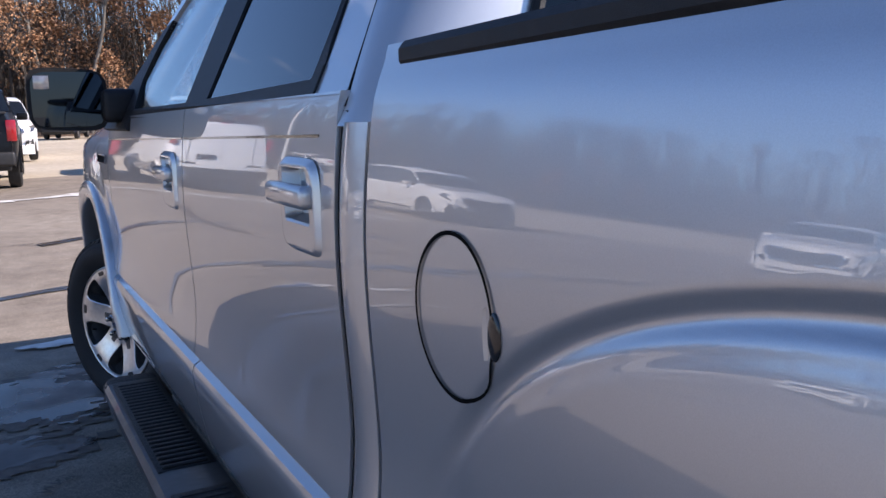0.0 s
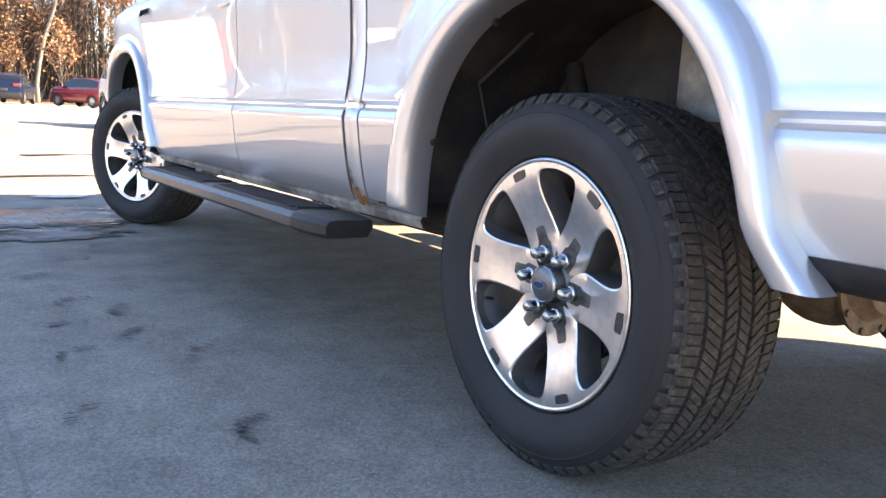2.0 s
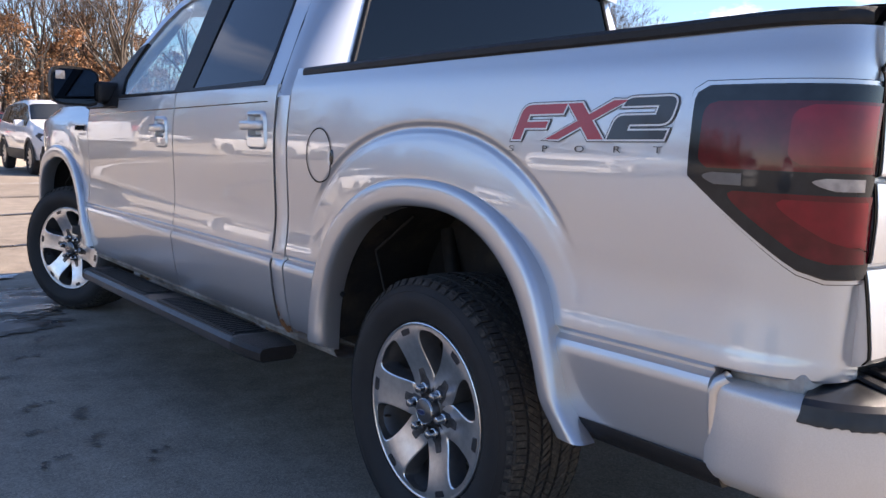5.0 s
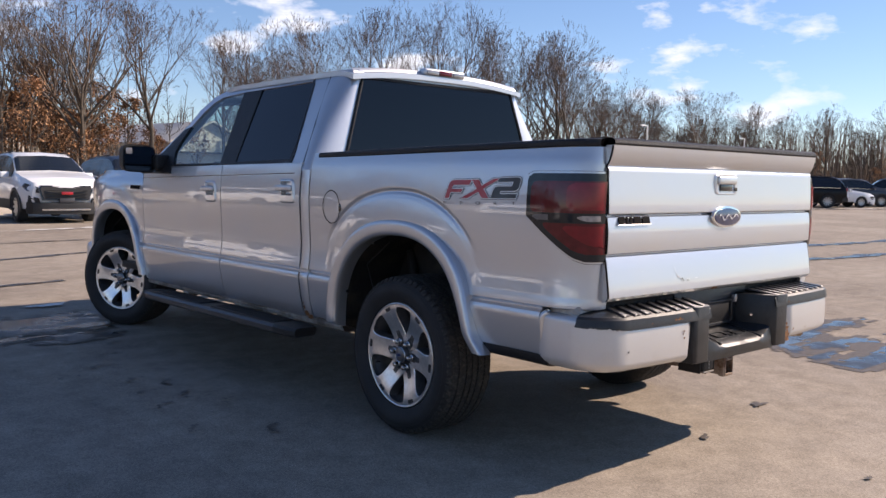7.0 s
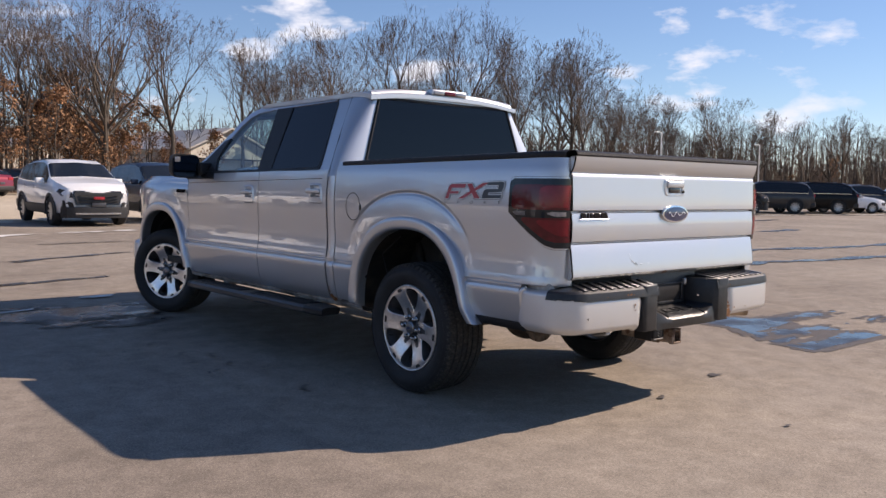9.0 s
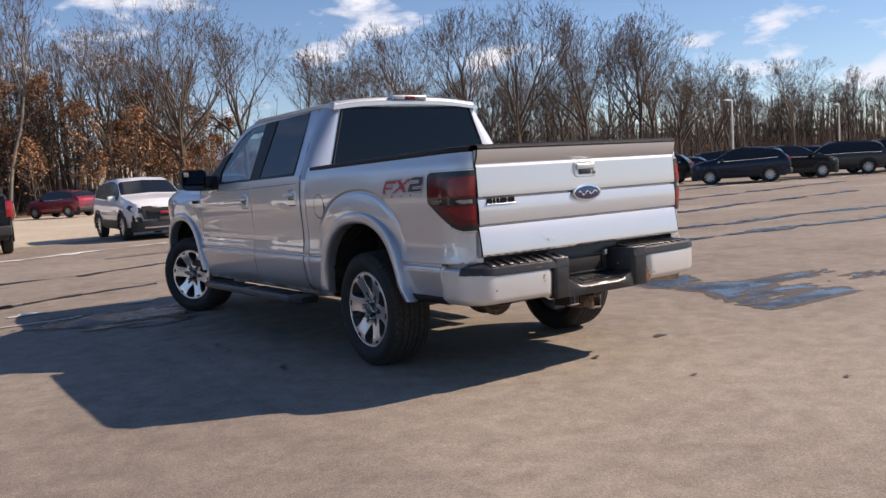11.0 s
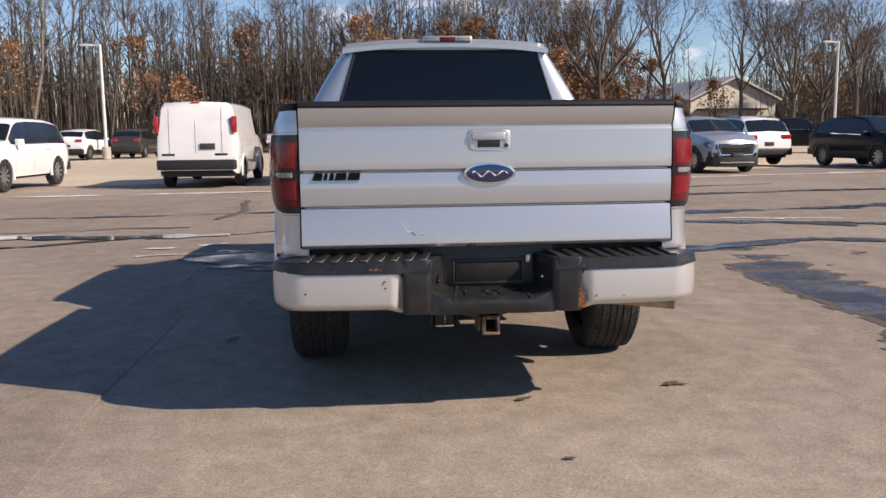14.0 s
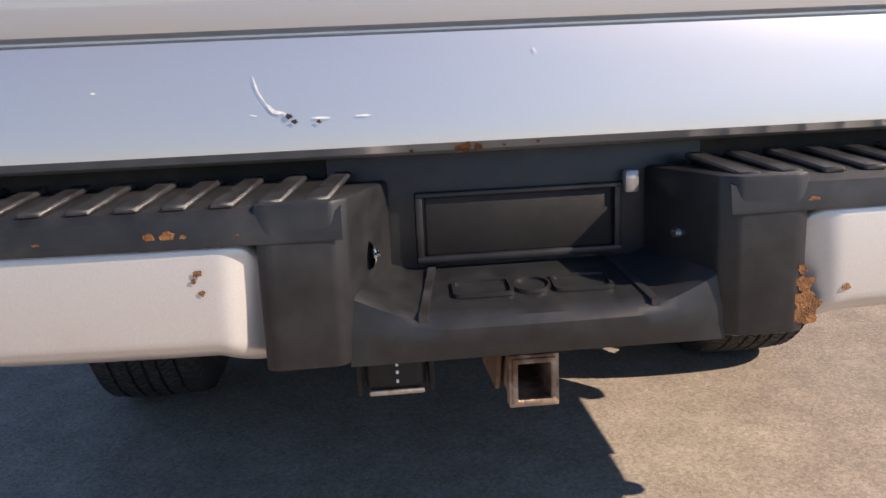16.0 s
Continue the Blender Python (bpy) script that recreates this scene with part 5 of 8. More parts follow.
for s in (-1, 1):
    # frame pieces with the glass set between them
    gh_panel("rear_pillar", s, [(0.858, 1.29), (0.995, 1.29), (0.985, 1.385), (1.155, 1.80), (1.20, 1.838), (1.20, 1.868), (1.036, 1.868), (0.916, 1.55)], SILVER, -0.02, 0.0, truck, "silver rear door frame")
    gh_panel("roof_rail", s, [(1.19, 1.826), (1.80, 1.818), (2.04, 1.815), (2.32, 1.80), (2.42, 1.765), (2.50, 1.70), (2.575, 1.60), (2.66, 1.58), (2.58, 1.72), (2.47, 1.81), (2.32, 1.850), (2.10, 1.868), (1.19, 1.872)], SILVER, -0.02, 0.001, truck, "silver roof rail")
    gh_panel("front_pillar", s, [(2.58, 1.30), (2.58, 1.33), (2.64, 1.42), (2.62, 1.50), (2.575, 1.60), (2.66, 1.58), (2.84, 1.43), (3.10, 1.30), (3.10, 1.27), (2.58, 1.27)], BLACK_PLASTIC, -0.02, 0.003, truck, "black windscreen pillar and mirror sail")
    gh_panel("centre_pillar", s, [(1.66, 1.30), (1.86, 1.30), (2.04, 1.815), (1.80, 1.818)], BLACK_PLASTIC, -0.02, 0.002, truck, "black centre pillar")
    gh_panel("belt_moulding", s, [(0.985, 1.312), (1.80, 1.308), (2.60, 1.302), (2.60, 1.330), (1.80, 1.334), (1.66, 1.337), (1.02, 1.350), (0.985, 1.370)], BLACK_PLASTIC, -0.015, 0.004, truck, "black window belt moulding")
    gh_panel("window_edge", s, [(0.985, 1.37), (1.02, 1.35), (1.02, 1.44), (1.165, 1.80), (1.20, 1.826), (1.185, 1.838), (1.15, 1.80), (0.995, 1.40)], BLACK_PLASTIC, -0.01, 0.0025, truck)
    gh_panel("rear_window", s, REAR_GLASS, GLASS_DARK, -0.008, -0.005, truck, "dark tinted rear door glass")
    gh_panel("front_window", s, FRONT_GLASS, GLASS_CLEAR, -0.008, -0.005, truck, "clear front door glass")
    # dark jamb behind the seam that runs up the pillar
    gh_panel("pillar_seam", s, [(0.850, 1.31), (0.858, 1.31), (0.916, 1.55), (1.036, 1.866), (1.028, 1.866), (0.908, 1.55)], JAMB, -0.015, 0.0012, truck)
    # shoulder between the doors' top edge and the glass
    bm = grid(lambda y, k: Vector((s * door_side(y, 1.30), y, 1.33 - 0.004)).lerp(gh(s, y, 1.33, 0.0), k), steps(0.858, 3.08, 30), [0, 0.5, 1])
    part("belt_shoulder", bm, SILVER, truck)
    # door mirror
    mir = assembly("door_mirror", truck, "black door mirror with square glass")
    bm = bmesh.new()
    def shellm(t, a):
        w, h = 0.118 * (1 - 0.55 * t ** 3), 0.098 * (1 - 0.5 * t ** 3)
        c, sn = math.cos(a), math.sin(a)
        k = 1 / (abs(c) ** 5 + abs(sn) ** 5) ** 0.2
        return (s * (1.138 + w * c * k), 2.775 + 0.17 * t, 1.368 + h * sn * k + 0.006 * c)
    grid(shellm, steps(0, 1, 8), steps(0, 2 * math.pi, 32), bm=bm)
    bmesh.ops.remove_doubles(bm, verts=bm.verts[:], dist=0.001)
    bmesh.ops.holes_fill(bm, edges=bm.edges[:], sides=0)
    part("mirror_housing", bm, BLACK_PLASTIC, mir)
    bm = bmesh.new()
    n = 32
    prism(bm, [(0.106 * math.cos(6.2832 * k / n) / (abs(math.cos(6.2832 * k / n)) ** 6 + abs(math.sin(6.2832 * k / n)) ** 6) ** (1 / 6), 0.086 * math.sin(6.2832 * k / n) / (abs(math.cos(6.2832 * k / n)) ** 6 + abs(math.sin(6.2832 * k / n)) ** 6) ** (1 / 6)) for k in range(n)],
          lambda u, v, d: (s * (1.138 + u), 2.770 + d, 1.368 + v), 0.003)
    gl = part("mirror_glass", bm, MIRROR, mir, "mirror glass")
    part("blind_spot_glass", box(bmesh.new(), (min(s * 1.19, s * 1.235), 2.767, 1.40), (max(s * 1.19, s * 1.235), 2.770, 1.442), 0.001), CLEAR_LENS, gl)
    bm = box(bmesh.new(), (min(s * 0.93, s * 1.04), 2.72, 1.292), (max(s * 0.93, s * 1.04), 2.86, 1.40), 0.02, seg=3)
    part("mirror_arm", bm, BLACK_PLASTIC, mir)
    part("cowl_panel", box(bmesh.new(), (min(s * 0.6, s * 0.93), 3.05, 1.18), (max(s * 0.6, s * 0.93), 3.4, 1.25), 0.02), BLACK_PLASTIC, truck)

# roof skin
def roof(u, v):
    """u from -1 to 1 across, v along y."""
    edge = 1 - abs(u) ** 2.6
    fall = 0.19 * max(0, (v - 2.1) / 0.6) ** 2 * 0.55
    back = 0.030 * max(0, (0.98 - v) / 0.18) ** 2
    return ((0.682 + 0.012 * smoothstep(0.85, 1.1, v)) * (1 - 0.13 * smoothstep(2.25, 2.62, v)) * u, v, 1.868 + 0.040 * edge - fall - back)
bm = grid(roof, steps(-1, 1, 28), steps(0.80, 0.98, 8) + steps(1.05, 2.1, 10) + steps(2.2, 2.62, 6))
flange(bm, (0, 0, -0.03))
part("roof", bm, SILVER, truck, "silver cab roof")
# cab back: corner pillars rolled round, panel under the glass
BACK_Y = lambda z: 0.775 + 0.055 * max(0, (z - 1.30) / 0.56)
for s in (-1, 1):
    def backp(a, z):
        t = (z - 1.28) / 0.58
        xo = gh(1, 0, z).x
        xi = 0.765 - 0.155 * t
        ys = 0.851 + (0.057 * (z - 1.31) / 0.24 if z < 1.55 else 0.057 + 0.12 * (z - 1.55) / 0.31) * (z > 1.31)
        yo, yb = ys, BACK_Y(z)
        th = a * math.pi / 2
        return (s * (xi + (xo - xi) * math.cos(th) ** 0.75), yo + (yb - yo) * math.sin(th) ** 0.75, z)
    bm = grid(backp, [0, 0.04, 0.1, 0.18, 0.27, 0.36, 0.45, 0.54, 0.63, 0.72, 0.82, 0.9, 0.96, 1], steps(1.285, 1.872, 24))
    flange(bm, (-s * 0.02, 0, 0))
    part("rear_corner_post", bm, SILVER, truck, "rounded silver cab corner post")
bm = bmesh.new()
prism(bm, [(-0.60, 1.826), (0.60, 1.826), (0.62, 1.80), (0.755, 1.33), (0.74, 1.31), (-0.74, 1.31), (-0.755, 1.33), (-0.62, 1.80)], lambda u, v, d: (u, BACK_Y(v) - 0.004 + d, v), 0.006)
part("back_window", bm, GLASS_DARK, truck, "dark tinted cab back window")
bm = bmesh.new()
box(bm, (-0.80, 0.775, 0.56), (0.80, 0.80, 1.315), 0.004)
part("cab_back_panel", bm, SILVER, truck)
bm = grid(lambda x, k: (x, BACK_Y((1.825, 1.845, 1.86, 1.872, 1.884)[k]) + (0, -0.004, -0.002, 0.006, 0.02)[k], (1.820, 1.838, 1.852, 1.864, 1.874)[k] + 0.036 * (1 - (abs(x) / 0.68) ** 2.6) * (k / 4)), steps(-0.66, 0.66, 30), range(5))
part("roof_rear_edge", bm, SILVER, truck)
frame_bm = bmesh.new()
for a, b in (((-0.60, 1.826), (0.60, 1.826)), ((0.60, 1.826), (0.755, 1.33)), ((-0.60, 1.826), (-0.755, 1.33)), ((-0.75, 1.315), (0.75, 1.315))):
    rod(frame_bm, (a[0], BACK_Y(a[1]) - 0.004, a[1]), (b[0], BACK_Y(b[1]) - 0.004, b[1]), 0.010, seg=6)
part("window_seal", frame_bm, BLACK_PLASTIC, truck, "black window seal")
# high brake lamp
lampb = part("high_brake_lamp", box(bmesh.new(), (-0.158, 0.795, 1.876), (0.172, 0.86, 1.924), 0.014, seg=3), SILVER, truck, "high brake lamp with red centre and clear ends")
part("red_lens", box(bmesh.new(), (-0.045, 0.789, 1.884), (0.060, 0.80, 1.914), 0.004), RED_LENS, lampb)
for xa, xb in ((-0.145, -0.052), (0.067, 0.160)):
    part("cargo_lens", box(bmesh.new(), (xa, 0.790, 1.885), (xb, 0.80, 1.913), 0.004), CLEAR_LENS, lampb)
# windscreen, hood, nose
bm = grid(lambda x, t: (x * (0.60 + 0.16 * t), 2.58 + 0.72 * t + 0.06 * (1 - x * x), 1.825 - 0.56 * t), steps(-1, 1, 12), steps(0, 1, 8))
part("windscreen", bm, GLASS_CLEAR, truck, "clear windscreen")
for s in (-1, 1):
    bm = rod(bmesh.new(), (s * 0.622, 2.565, 1.800), (s * 0.86, 3.26, 1.27), 0.030, 0.055, 12)
    part("screen_post", bm, SILVER, truck)
def hood(x, y):
    t = (y - 3.15) / 1.4
    return (x * (0.90 - 0.12 * t ** 2), y, 1.262 - 0.045 * t - 0.13 * max(0, t - 0.75) * 2 + 0.030 * (1 - abs(x) ** 3) + 0.018 * smoothstep(0.45, 0.55, abs(x)) * smoothstep(0.95, 0.7, abs(x)))
bm = grid(hood, steps(-1, 1, 30), steps(3.15, 4.55, 18))
part("hood", flange(bm, (0, 0, -0.04)), SILVER, truck, "silver hood with raised centre")
part("nose_panel", box(bmesh.new(), (-0.82, 4.45, 0.62), (0.82, 4.56, 1.17), 0.04, seg=3), BLACK_GLOSS, truck)
part("front_bumper", box(bmesh.new(), (-0.90, 4.48, 0.42), (0.90, 4.66, 0.66), 0.05, seg=3), BUMPER_SILVER, truck)
# cabin
part("dashboard", box(bmesh.new(), (-0.72, 2.62, 0.95), (0.72, 3.1, 1.29), 0.05, seg=3), BLACK_PLASTIC, truck)
part("headliner", box(bmesh.new(), (-0.62, 0.90, 1.845), (0.62, 2.5, 1.858), 0.002), SEAT, truck)
for x, y in ((-0.40, 2.05), (0.40, 2.05), (-0.42, 1.12), (0.0, 1.12), (0.42, 1.12)):
    st = assembly("seat", truck, "grey cloth cab seat with headrest")
    part("backrest", box(bmesh.new(), (x - 0.23, y - 0.10, 0.80), (x + 0.23, y + 0.06, 1.40), 0.06, seg=3), SEAT, st)
    part("cushion", box(bmesh.new(), (x - 0.25, y, 0.72), (x + 0.25, y + 0.5, 0.86), 0.05, seg=3), SEAT, st)
    part("headrest", box(bmesh.new(), (x - 0.13, y - 0.08, 1.41), (x + 0.13, y + 0.03, 1.58), 0.04, seg=3), SEAT, st)
bm = bmesh.new()
for k in range(28):
    a, b = 6.2832 * k / 28, 6.2832 * (k + 1) / 28
    rod(bm, (-0.40 + 0.19 * math.cos(a), 2.50 - 0.08 * math.sin(a), 1.16 + 0.17 * math.sin(a)), (-0.40 + 0.19 * math.cos(b), 2.50 - 0.08 * math.sin(b), 1.16 + 0.17 * math.sin(b)), 0.014, seg=6)
part("steering_wheel", bm, BLACK_PLASTIC, truck)
# wiper of the screen seen through the side glass

# the body sits a little lower at the front than at the rear
def in_wheel(ob):
    while ob is not None and ob is not truck:
        if ob.name.startswith(("wheel", "rear_axle")) and not ob.name.startswith(("wheel_flare", "wheel_house")):
            return True
        ob = ob.parent
    return False
rake = Matrix(((1, 0, 0, 0), (0, 1, 0, 0), (0, -0.006, 1, -0.0042), (0, 0, 0, 1)))
for ob in truck.children_recursive:
    if ob.type == "MESH" and not in_wheel(ob):
        ob.data.transform(rake)

# ---- other vehicles ----
CAR_GLASS = material("dark_car_glass", (0.010, 0.012, 0.014), 0.06, 0, 0.25, 20, 0.1)
CAR_TYRE = material("car_tyre", (0.025, 0.025, 0.026), 0.75, 0, 0, 20, 0.2)
CAR_RIM = material("car_rim_alloy", (0.46, 0.46, 0.47), 0.3, 0.8, 0.2, 20, 0.1)
CLADDING = material("black_cladding", (0.02, 0.02, 0.021), 0.55, 0, 0, 20, 0.2)
PLATE = material("dark_plate", (0.05, 0.05, 0.055), 0.4, 0, 0.2, 60, 0.2)
HEADLAMP = material("headlamp_glass", (0.19, 0.195, 0.21), 0.08, 0.6, 1.0, 60, 0.3)
CAR_RED = material("car_lamp_red", (0.40, 0.012, 0.016), 0.15, 0, 1.0, 30, 0.2)


def car_paint(name, color, metal=0.3):
    return material(name, color, 0.35, metal, 0.14 if max(color) < 0.03 else 0.45 if max(color) < 0.1 else 1.0, 500, 0.05, stain=tuple(c * 0.82 for c in color), stain_scale=1.7, stain_at=(0.45, 0.9), spec=0.2 if max(color) < 0.1 else 0.5)


WHITE = car_paint("white_car_paint", (0.90, 0.90, 0.89), 0.0)
BLACK = car_paint("black_car_paint", (0.006, 0.006, 0.007), 0.0)
NAVY = car_paint("navy_car_paint", (0.010, 0.018, 0.042), 0.2)
RED = car_paint("red_car_paint", (0.22, 0.012, 0.025), 0.4)
SLATE = car_paint("slate_car_paint", (0.045, 0.055, 0.07), 0.3)
GREY = car_paint("grey_car_paint", (0.065, 0.062, 0.06), 0.4)
BRIGHT_SILVER = car_paint("pale_silver_car_paint", (0.50, 0.53, 0.56), 0.6)

# stations along the length as fractions from tail (0) to nose (1): height of the top line; and the belt
SHAPES = {
    "suv": dict(L=4.55, W=0.92, top=[(0, 0.95), (0.012, 1.12), (0.045, 1.30), (0.085, 1.47), (0.12, 1.565), (0.18, 1.63), (0.30, 1.685), (0.42, 1.705), (0.53, 1.685), (0.60, 1.61), (0.735, 1.22), (0.80, 1.165), (0.93, 1.08), (0.985, 0.98), (1, 0.84)],
                belt=[(0, 1.12), (0.12, 1.14), (0.3, 1.09), (0.7, 1.04), (0.9, 0.97), (1, 0.82)], wheels=(0.19, 0.795), r=0.37, glass=(0.115, 0.70), rearglass=(0.04, 0.115), screen=(0.605, 0.73)),
    "big_suv": dict(L=5.05, W=0.98, top=[(0, 0.95), (0.012, 1.12), (0.04, 1.35), (0.075, 1.60), (0.12, 1.69), (0.22, 1.75), (0.45, 1.77), (0.56, 1.73), (0.61, 1.62), (0.72, 1.20), (0.80, 1.18), (0.94, 1.12), (0.985, 1.03), (1, 0.88)],
                    belt=[(0, 1.08), (0.3, 1.10), (0.7, 1.08), (0.9, 1.02), (1, 0.86)], wheels=(0.19, 0.79), r=0.385, glass=(0.07, 0.69), rearglass=(0.022, 0.078), screen=(0.61, 0.715)),
    "sedan": dict(L=4.75, W=0.90, top=[(0, 0.85), (0.015, 0.98), (0.10, 1.05), (0.15, 1.10), (0.27, 1.38), (0.38, 1.45), (0.50, 1.44), (0.56, 1.39), (0.70, 1.00), (0.80, 0.95), (0.94, 0.85), (0.985, 0.74), (1, 0.62)],
                  belt=[(0, 0.93), (0.3, 0.95), (0.7, 0.90), (1, 0.66)], wheels=(0.205, 0.80), r=0.335, glass=(0.19, 0.67), rearglass=(0.15, 0.27), screen=(0.56, 0.69)),
    "pickup": dict(L=5.85, W=1.05, top=[(0, 1.05), (0.008, 1.36), (0.02, 1.40), (0.325, 1.40), (0.33, 1.42), (0.345, 1.84), (0.38, 1.90), (0.55, 1.91), (0.60, 1.86), (0.63, 1.78), (0.715, 1.30), (0.80, 1.27), (0.95, 1.20), (0.99, 1.05), (1, 0.8)],
                   belt=[(0, 1.20), (0.3, 1.24), (0.7, 1.22), (1, 0.8)], wheels=(0.205, 0.825), r=0.43, glass=(0.36, 0.68), rearglass=(0.329, 0.347), screen=(0.63, 0.71)),
    "van": dict(L=5.70, W=1.0, top=[(0, 0.85), (0.006, 1.6), (0.02, 1.98), (0.05, 2.08), (0.5, 2.10), (0.68, 2.08), (0.74, 1.95), (0.83, 1.35), (0.90, 1.22), (0.97, 1.10), (0.99, 1.0), (1, 0.8)],
                belt=[(0, 1.28), (0.7, 1.26), (1, 0.85)], wheels=(0.20, 0.80), r=0.37, glass=(0.66, 0.80), rearglass=None, screen=(0.745, 0.825)),
}


def lerp_table(tab, t):
    for (a, va), (b, vb) in zip(tab, tab[1:]):
        if t <= b:
            return va + (vb - va) * (t - a) / max(1e-6, b - a)
    return tab[-1][1]


def vehicle(shape, paint, at, turn, label, clad=True, front="grille", name=None, group="", plain_arch=False):
    """A parked vehicle; its nose points along +y before it is turned."""
    S = SHAPES[shape]
    L, W = S["L"], S["W"]
    car = thing(name or {"pickup": "pickup_truck", "van": "van", "sedan": "sedan"}.get(shape, "suv"), label, {"pickup": "truck", "van": "van"}.get(shape, "car"), at, turn, group)
    zb0 = 0.34 if shape != "pickup" else 0.42

    def width(t):
        return W * (1 - 0.10 * max(0, (0.10 - t) / 0.10) ** 2.2 - 0.20 * max(0, (t - 0.86) / 0.14) ** 2.2)

    def sect(t, k):
        """Half section: k from 0 (sill) to 10 (roof centre)."""
        w, top = width(t), lerp_table(S["top"], t)
        belt = min(lerp_table(S["belt"], t), top - 0.03)
        zb = zb0 + 0.10 * max(0, (0.06 - t) / 0.06) + 0.08 * max(0, (t - 0.95) / 0.05)
        tum = 0.30 if shape != "van" else 0.15
        if k <= 6:
            f = k / 6
            z = zb + (belt - zb) * f
            x = w * (0.93 + 0.07 * math.sin(min(1, f * 1.5) * math.pi / 2) - 0.035 * max(0, (f - 0.6) / 0.4) ** 2)
            return x, z
        h = top - belt
        x4 = w * 0.965
        if k == 7:
            return x4 - 0.012, belt + min(0.02, h * 0.3)
        if k == 8:
            return max(x4 - 0.02 - tum * h * 0.88, 0.3), belt + h * 0.88
        if k == 9:
            return max(x4 - 0.02 - tum * h, 0.28) * 0.90, top - 0.012
        return 0.0, top + 0.02
    ya = lambda t: (t - 0.5) * L
    ts = sorted({round(x, 4) for x in steps(0, 1, 56)} | {p[0] for p in S["top"]})
    bm = bmesh.new()
    arcs = [ya(t) for t in S["wheels"]]
    R = S["r"]
    ks = [0, 1, 2, 3, 4, 5, 6, 7, 8, 9, 10]
    for sgn in (-1, 1):
        def pt(t, k):
            x, z = sect(t, k)
            return (sgn * x, ya(t) - 0.24 * smoothstep(0.80, 1.0, t) * (x / W) ** 3, z)
        grid(pt, ts, ks, lambda t, k: not (k < 5 and any((ya(t) - a) ** 2 + (sect(t, k)[1] - R) ** 2 < (R * 1.10) ** 2 for a in arcs)), bm=bm)
    bmesh.ops.remove_doubles(bm, verts=bm.verts[:], dist=0.003)
    # close tail and nose
    for t in (0.0, 1.0):
        back = lambda k: ya(t) - (0.24 * (sect(t, k)[0] / W) ** 3 if t else 0)
        ring = [(-sect(t, k)[0], back(k), sect(t, k)[1]) for k in ks] + [(sect(t, k)[0], back(k), sect(t, k)[1]) for k in reversed(ks)]
        vs = [bm.verts.new(p) for p in ring[:10] + ring[11:]]
        bm.faces.new(vs)
    bmesh.ops.remove_doubles(bm, verts=bm.verts[:], dist=0.002)
    part("body", bm, paint, car, angle=40)
    # dark floor
    part("underbody", box(bmesh.new(), (-W * 0.86, ya(0.04), zb0 - 0.06), (W * 0.86, ya(0.96), zb0 + 0.10), 0.03), CLADDING, car)
    part("wheel_well_liner", box(bmesh.new(), (-W * 0.80, ya(0.05), zb0), (W * 0.80, ya(0.95), R * 2.0), 0.03), CLADDING, car)
    # side glass in panes between pillars
    g0, g1 = S["glass"]
    cuts = {"suv": (0.26, 0.46), "big_suv": (0.27, 0.47), "sedan": (0.42,), "pickup": (0.50,), "van": ()}[shape]
    edges = [g0, *cuts, g1]
    for sgn in (-1, 1):
        def surround(t, v):
            xa, za = sect(t, 7)
            xb, zb_ = sect(t, 8)
            v2 = 0.02 + 0.96 * v
            return (sgn * (xa + (xb - xa) * v2 + 0.004), ya(t), za + (zb_ - za) * v2)
        part("window_surround", grid(surround, steps(g0 - 0.008, g1 + 0.008, 24), steps(0, 1, 3)), BLACK_GLOSS, car)
        for e0, e1 in zip(edges, edges[1:]):
            def gp(t, v):
                xa, za = sect(t, 7)
                xb, zb_ = sect(t, 8)
                v2 = 0.08 + 0.84 * v
                return (sgn * (xa + (xb - xa) * v2 + 0.009), ya(t), za + (zb_ - za) * v2)
            bm = grid(gp, steps(e0 + 0.006, e1 - 0.006, 10), steps(0, 1, 3))
            part("side_window", bm, CAR_GLASS, car)
        strip = grid(lambda t, v: (sgn * (sect(t, 7)[0] + 0.012), ya(t), sect(t, 7)[1] + 0.004 + 0.018 * v), steps(g0 - 0.008, g1 + 0.008, 16), [0, 1])
        part("belt_strip", flange(strip, (-sgn * 0.012, 0, 0)), CHROME, car, "chrome strip under the windows")
        # arch cladding, wheels
        for a in arcs:
            t0 = a / L + 0.5
            def arc(th, r):
                y, z = a + r * math.cos(th), R + r * math.sin(th)
                return (sgn * (width(y / L + 0.5) * 1.0 + 0.008), y, max(z, 0.28))
            bm = grid(arc, steps(-0.25, math.pi + 0.25, 26), [R * 1.04, R * 1.12, R * 1.25])
            flange(bm, (-sgn * 0.04, 0, 0))
            part("arch_trim", bm, CLADDING if clad else paint, car)
            wh = assembly("wheel", car)
            wh.matrix_basis = pose(sgn * (W - 0.02), a, R, 0, 0, 0 if sgn < 0 else 180)
            bm = revolve([(0.03, R * 0.60), (-0.005, R * 0.66), (-0.016, R * 0.80), (-0.008, R * 0.93), (0.02, R * 0.99), (0.10, R), (0.20, R * 0.985), (0.22, R * 0.8), (0.21, R * 0.6)], 36)
            part("tyre", bm, CAR_TYRE, wh)
            bm = revolve([(0.0, R * 0.66), (-0.006, R * 0.63), (0.03, R * 0.60), (0.08, R * 0.55), (0.09, 0.0)], 36)
            part("rim", bm, CLADDING, wh)
            bm = bmesh.new()
            for k in range(10):
                an = 6.2832 * k / 10
                c, s_ = math.cos(an), math.sin(an)
                prism(bm, [(0.0, -0.024), (R * 0.62, -0.030), (R * 0.62, 0.030), (0.0, 0.024)], lambda u, v, d: (0.002 + d + 0.02 * (1 - u / (R * 0.62)), u * c - v * s_, u * s_ + v * c), 0.02)
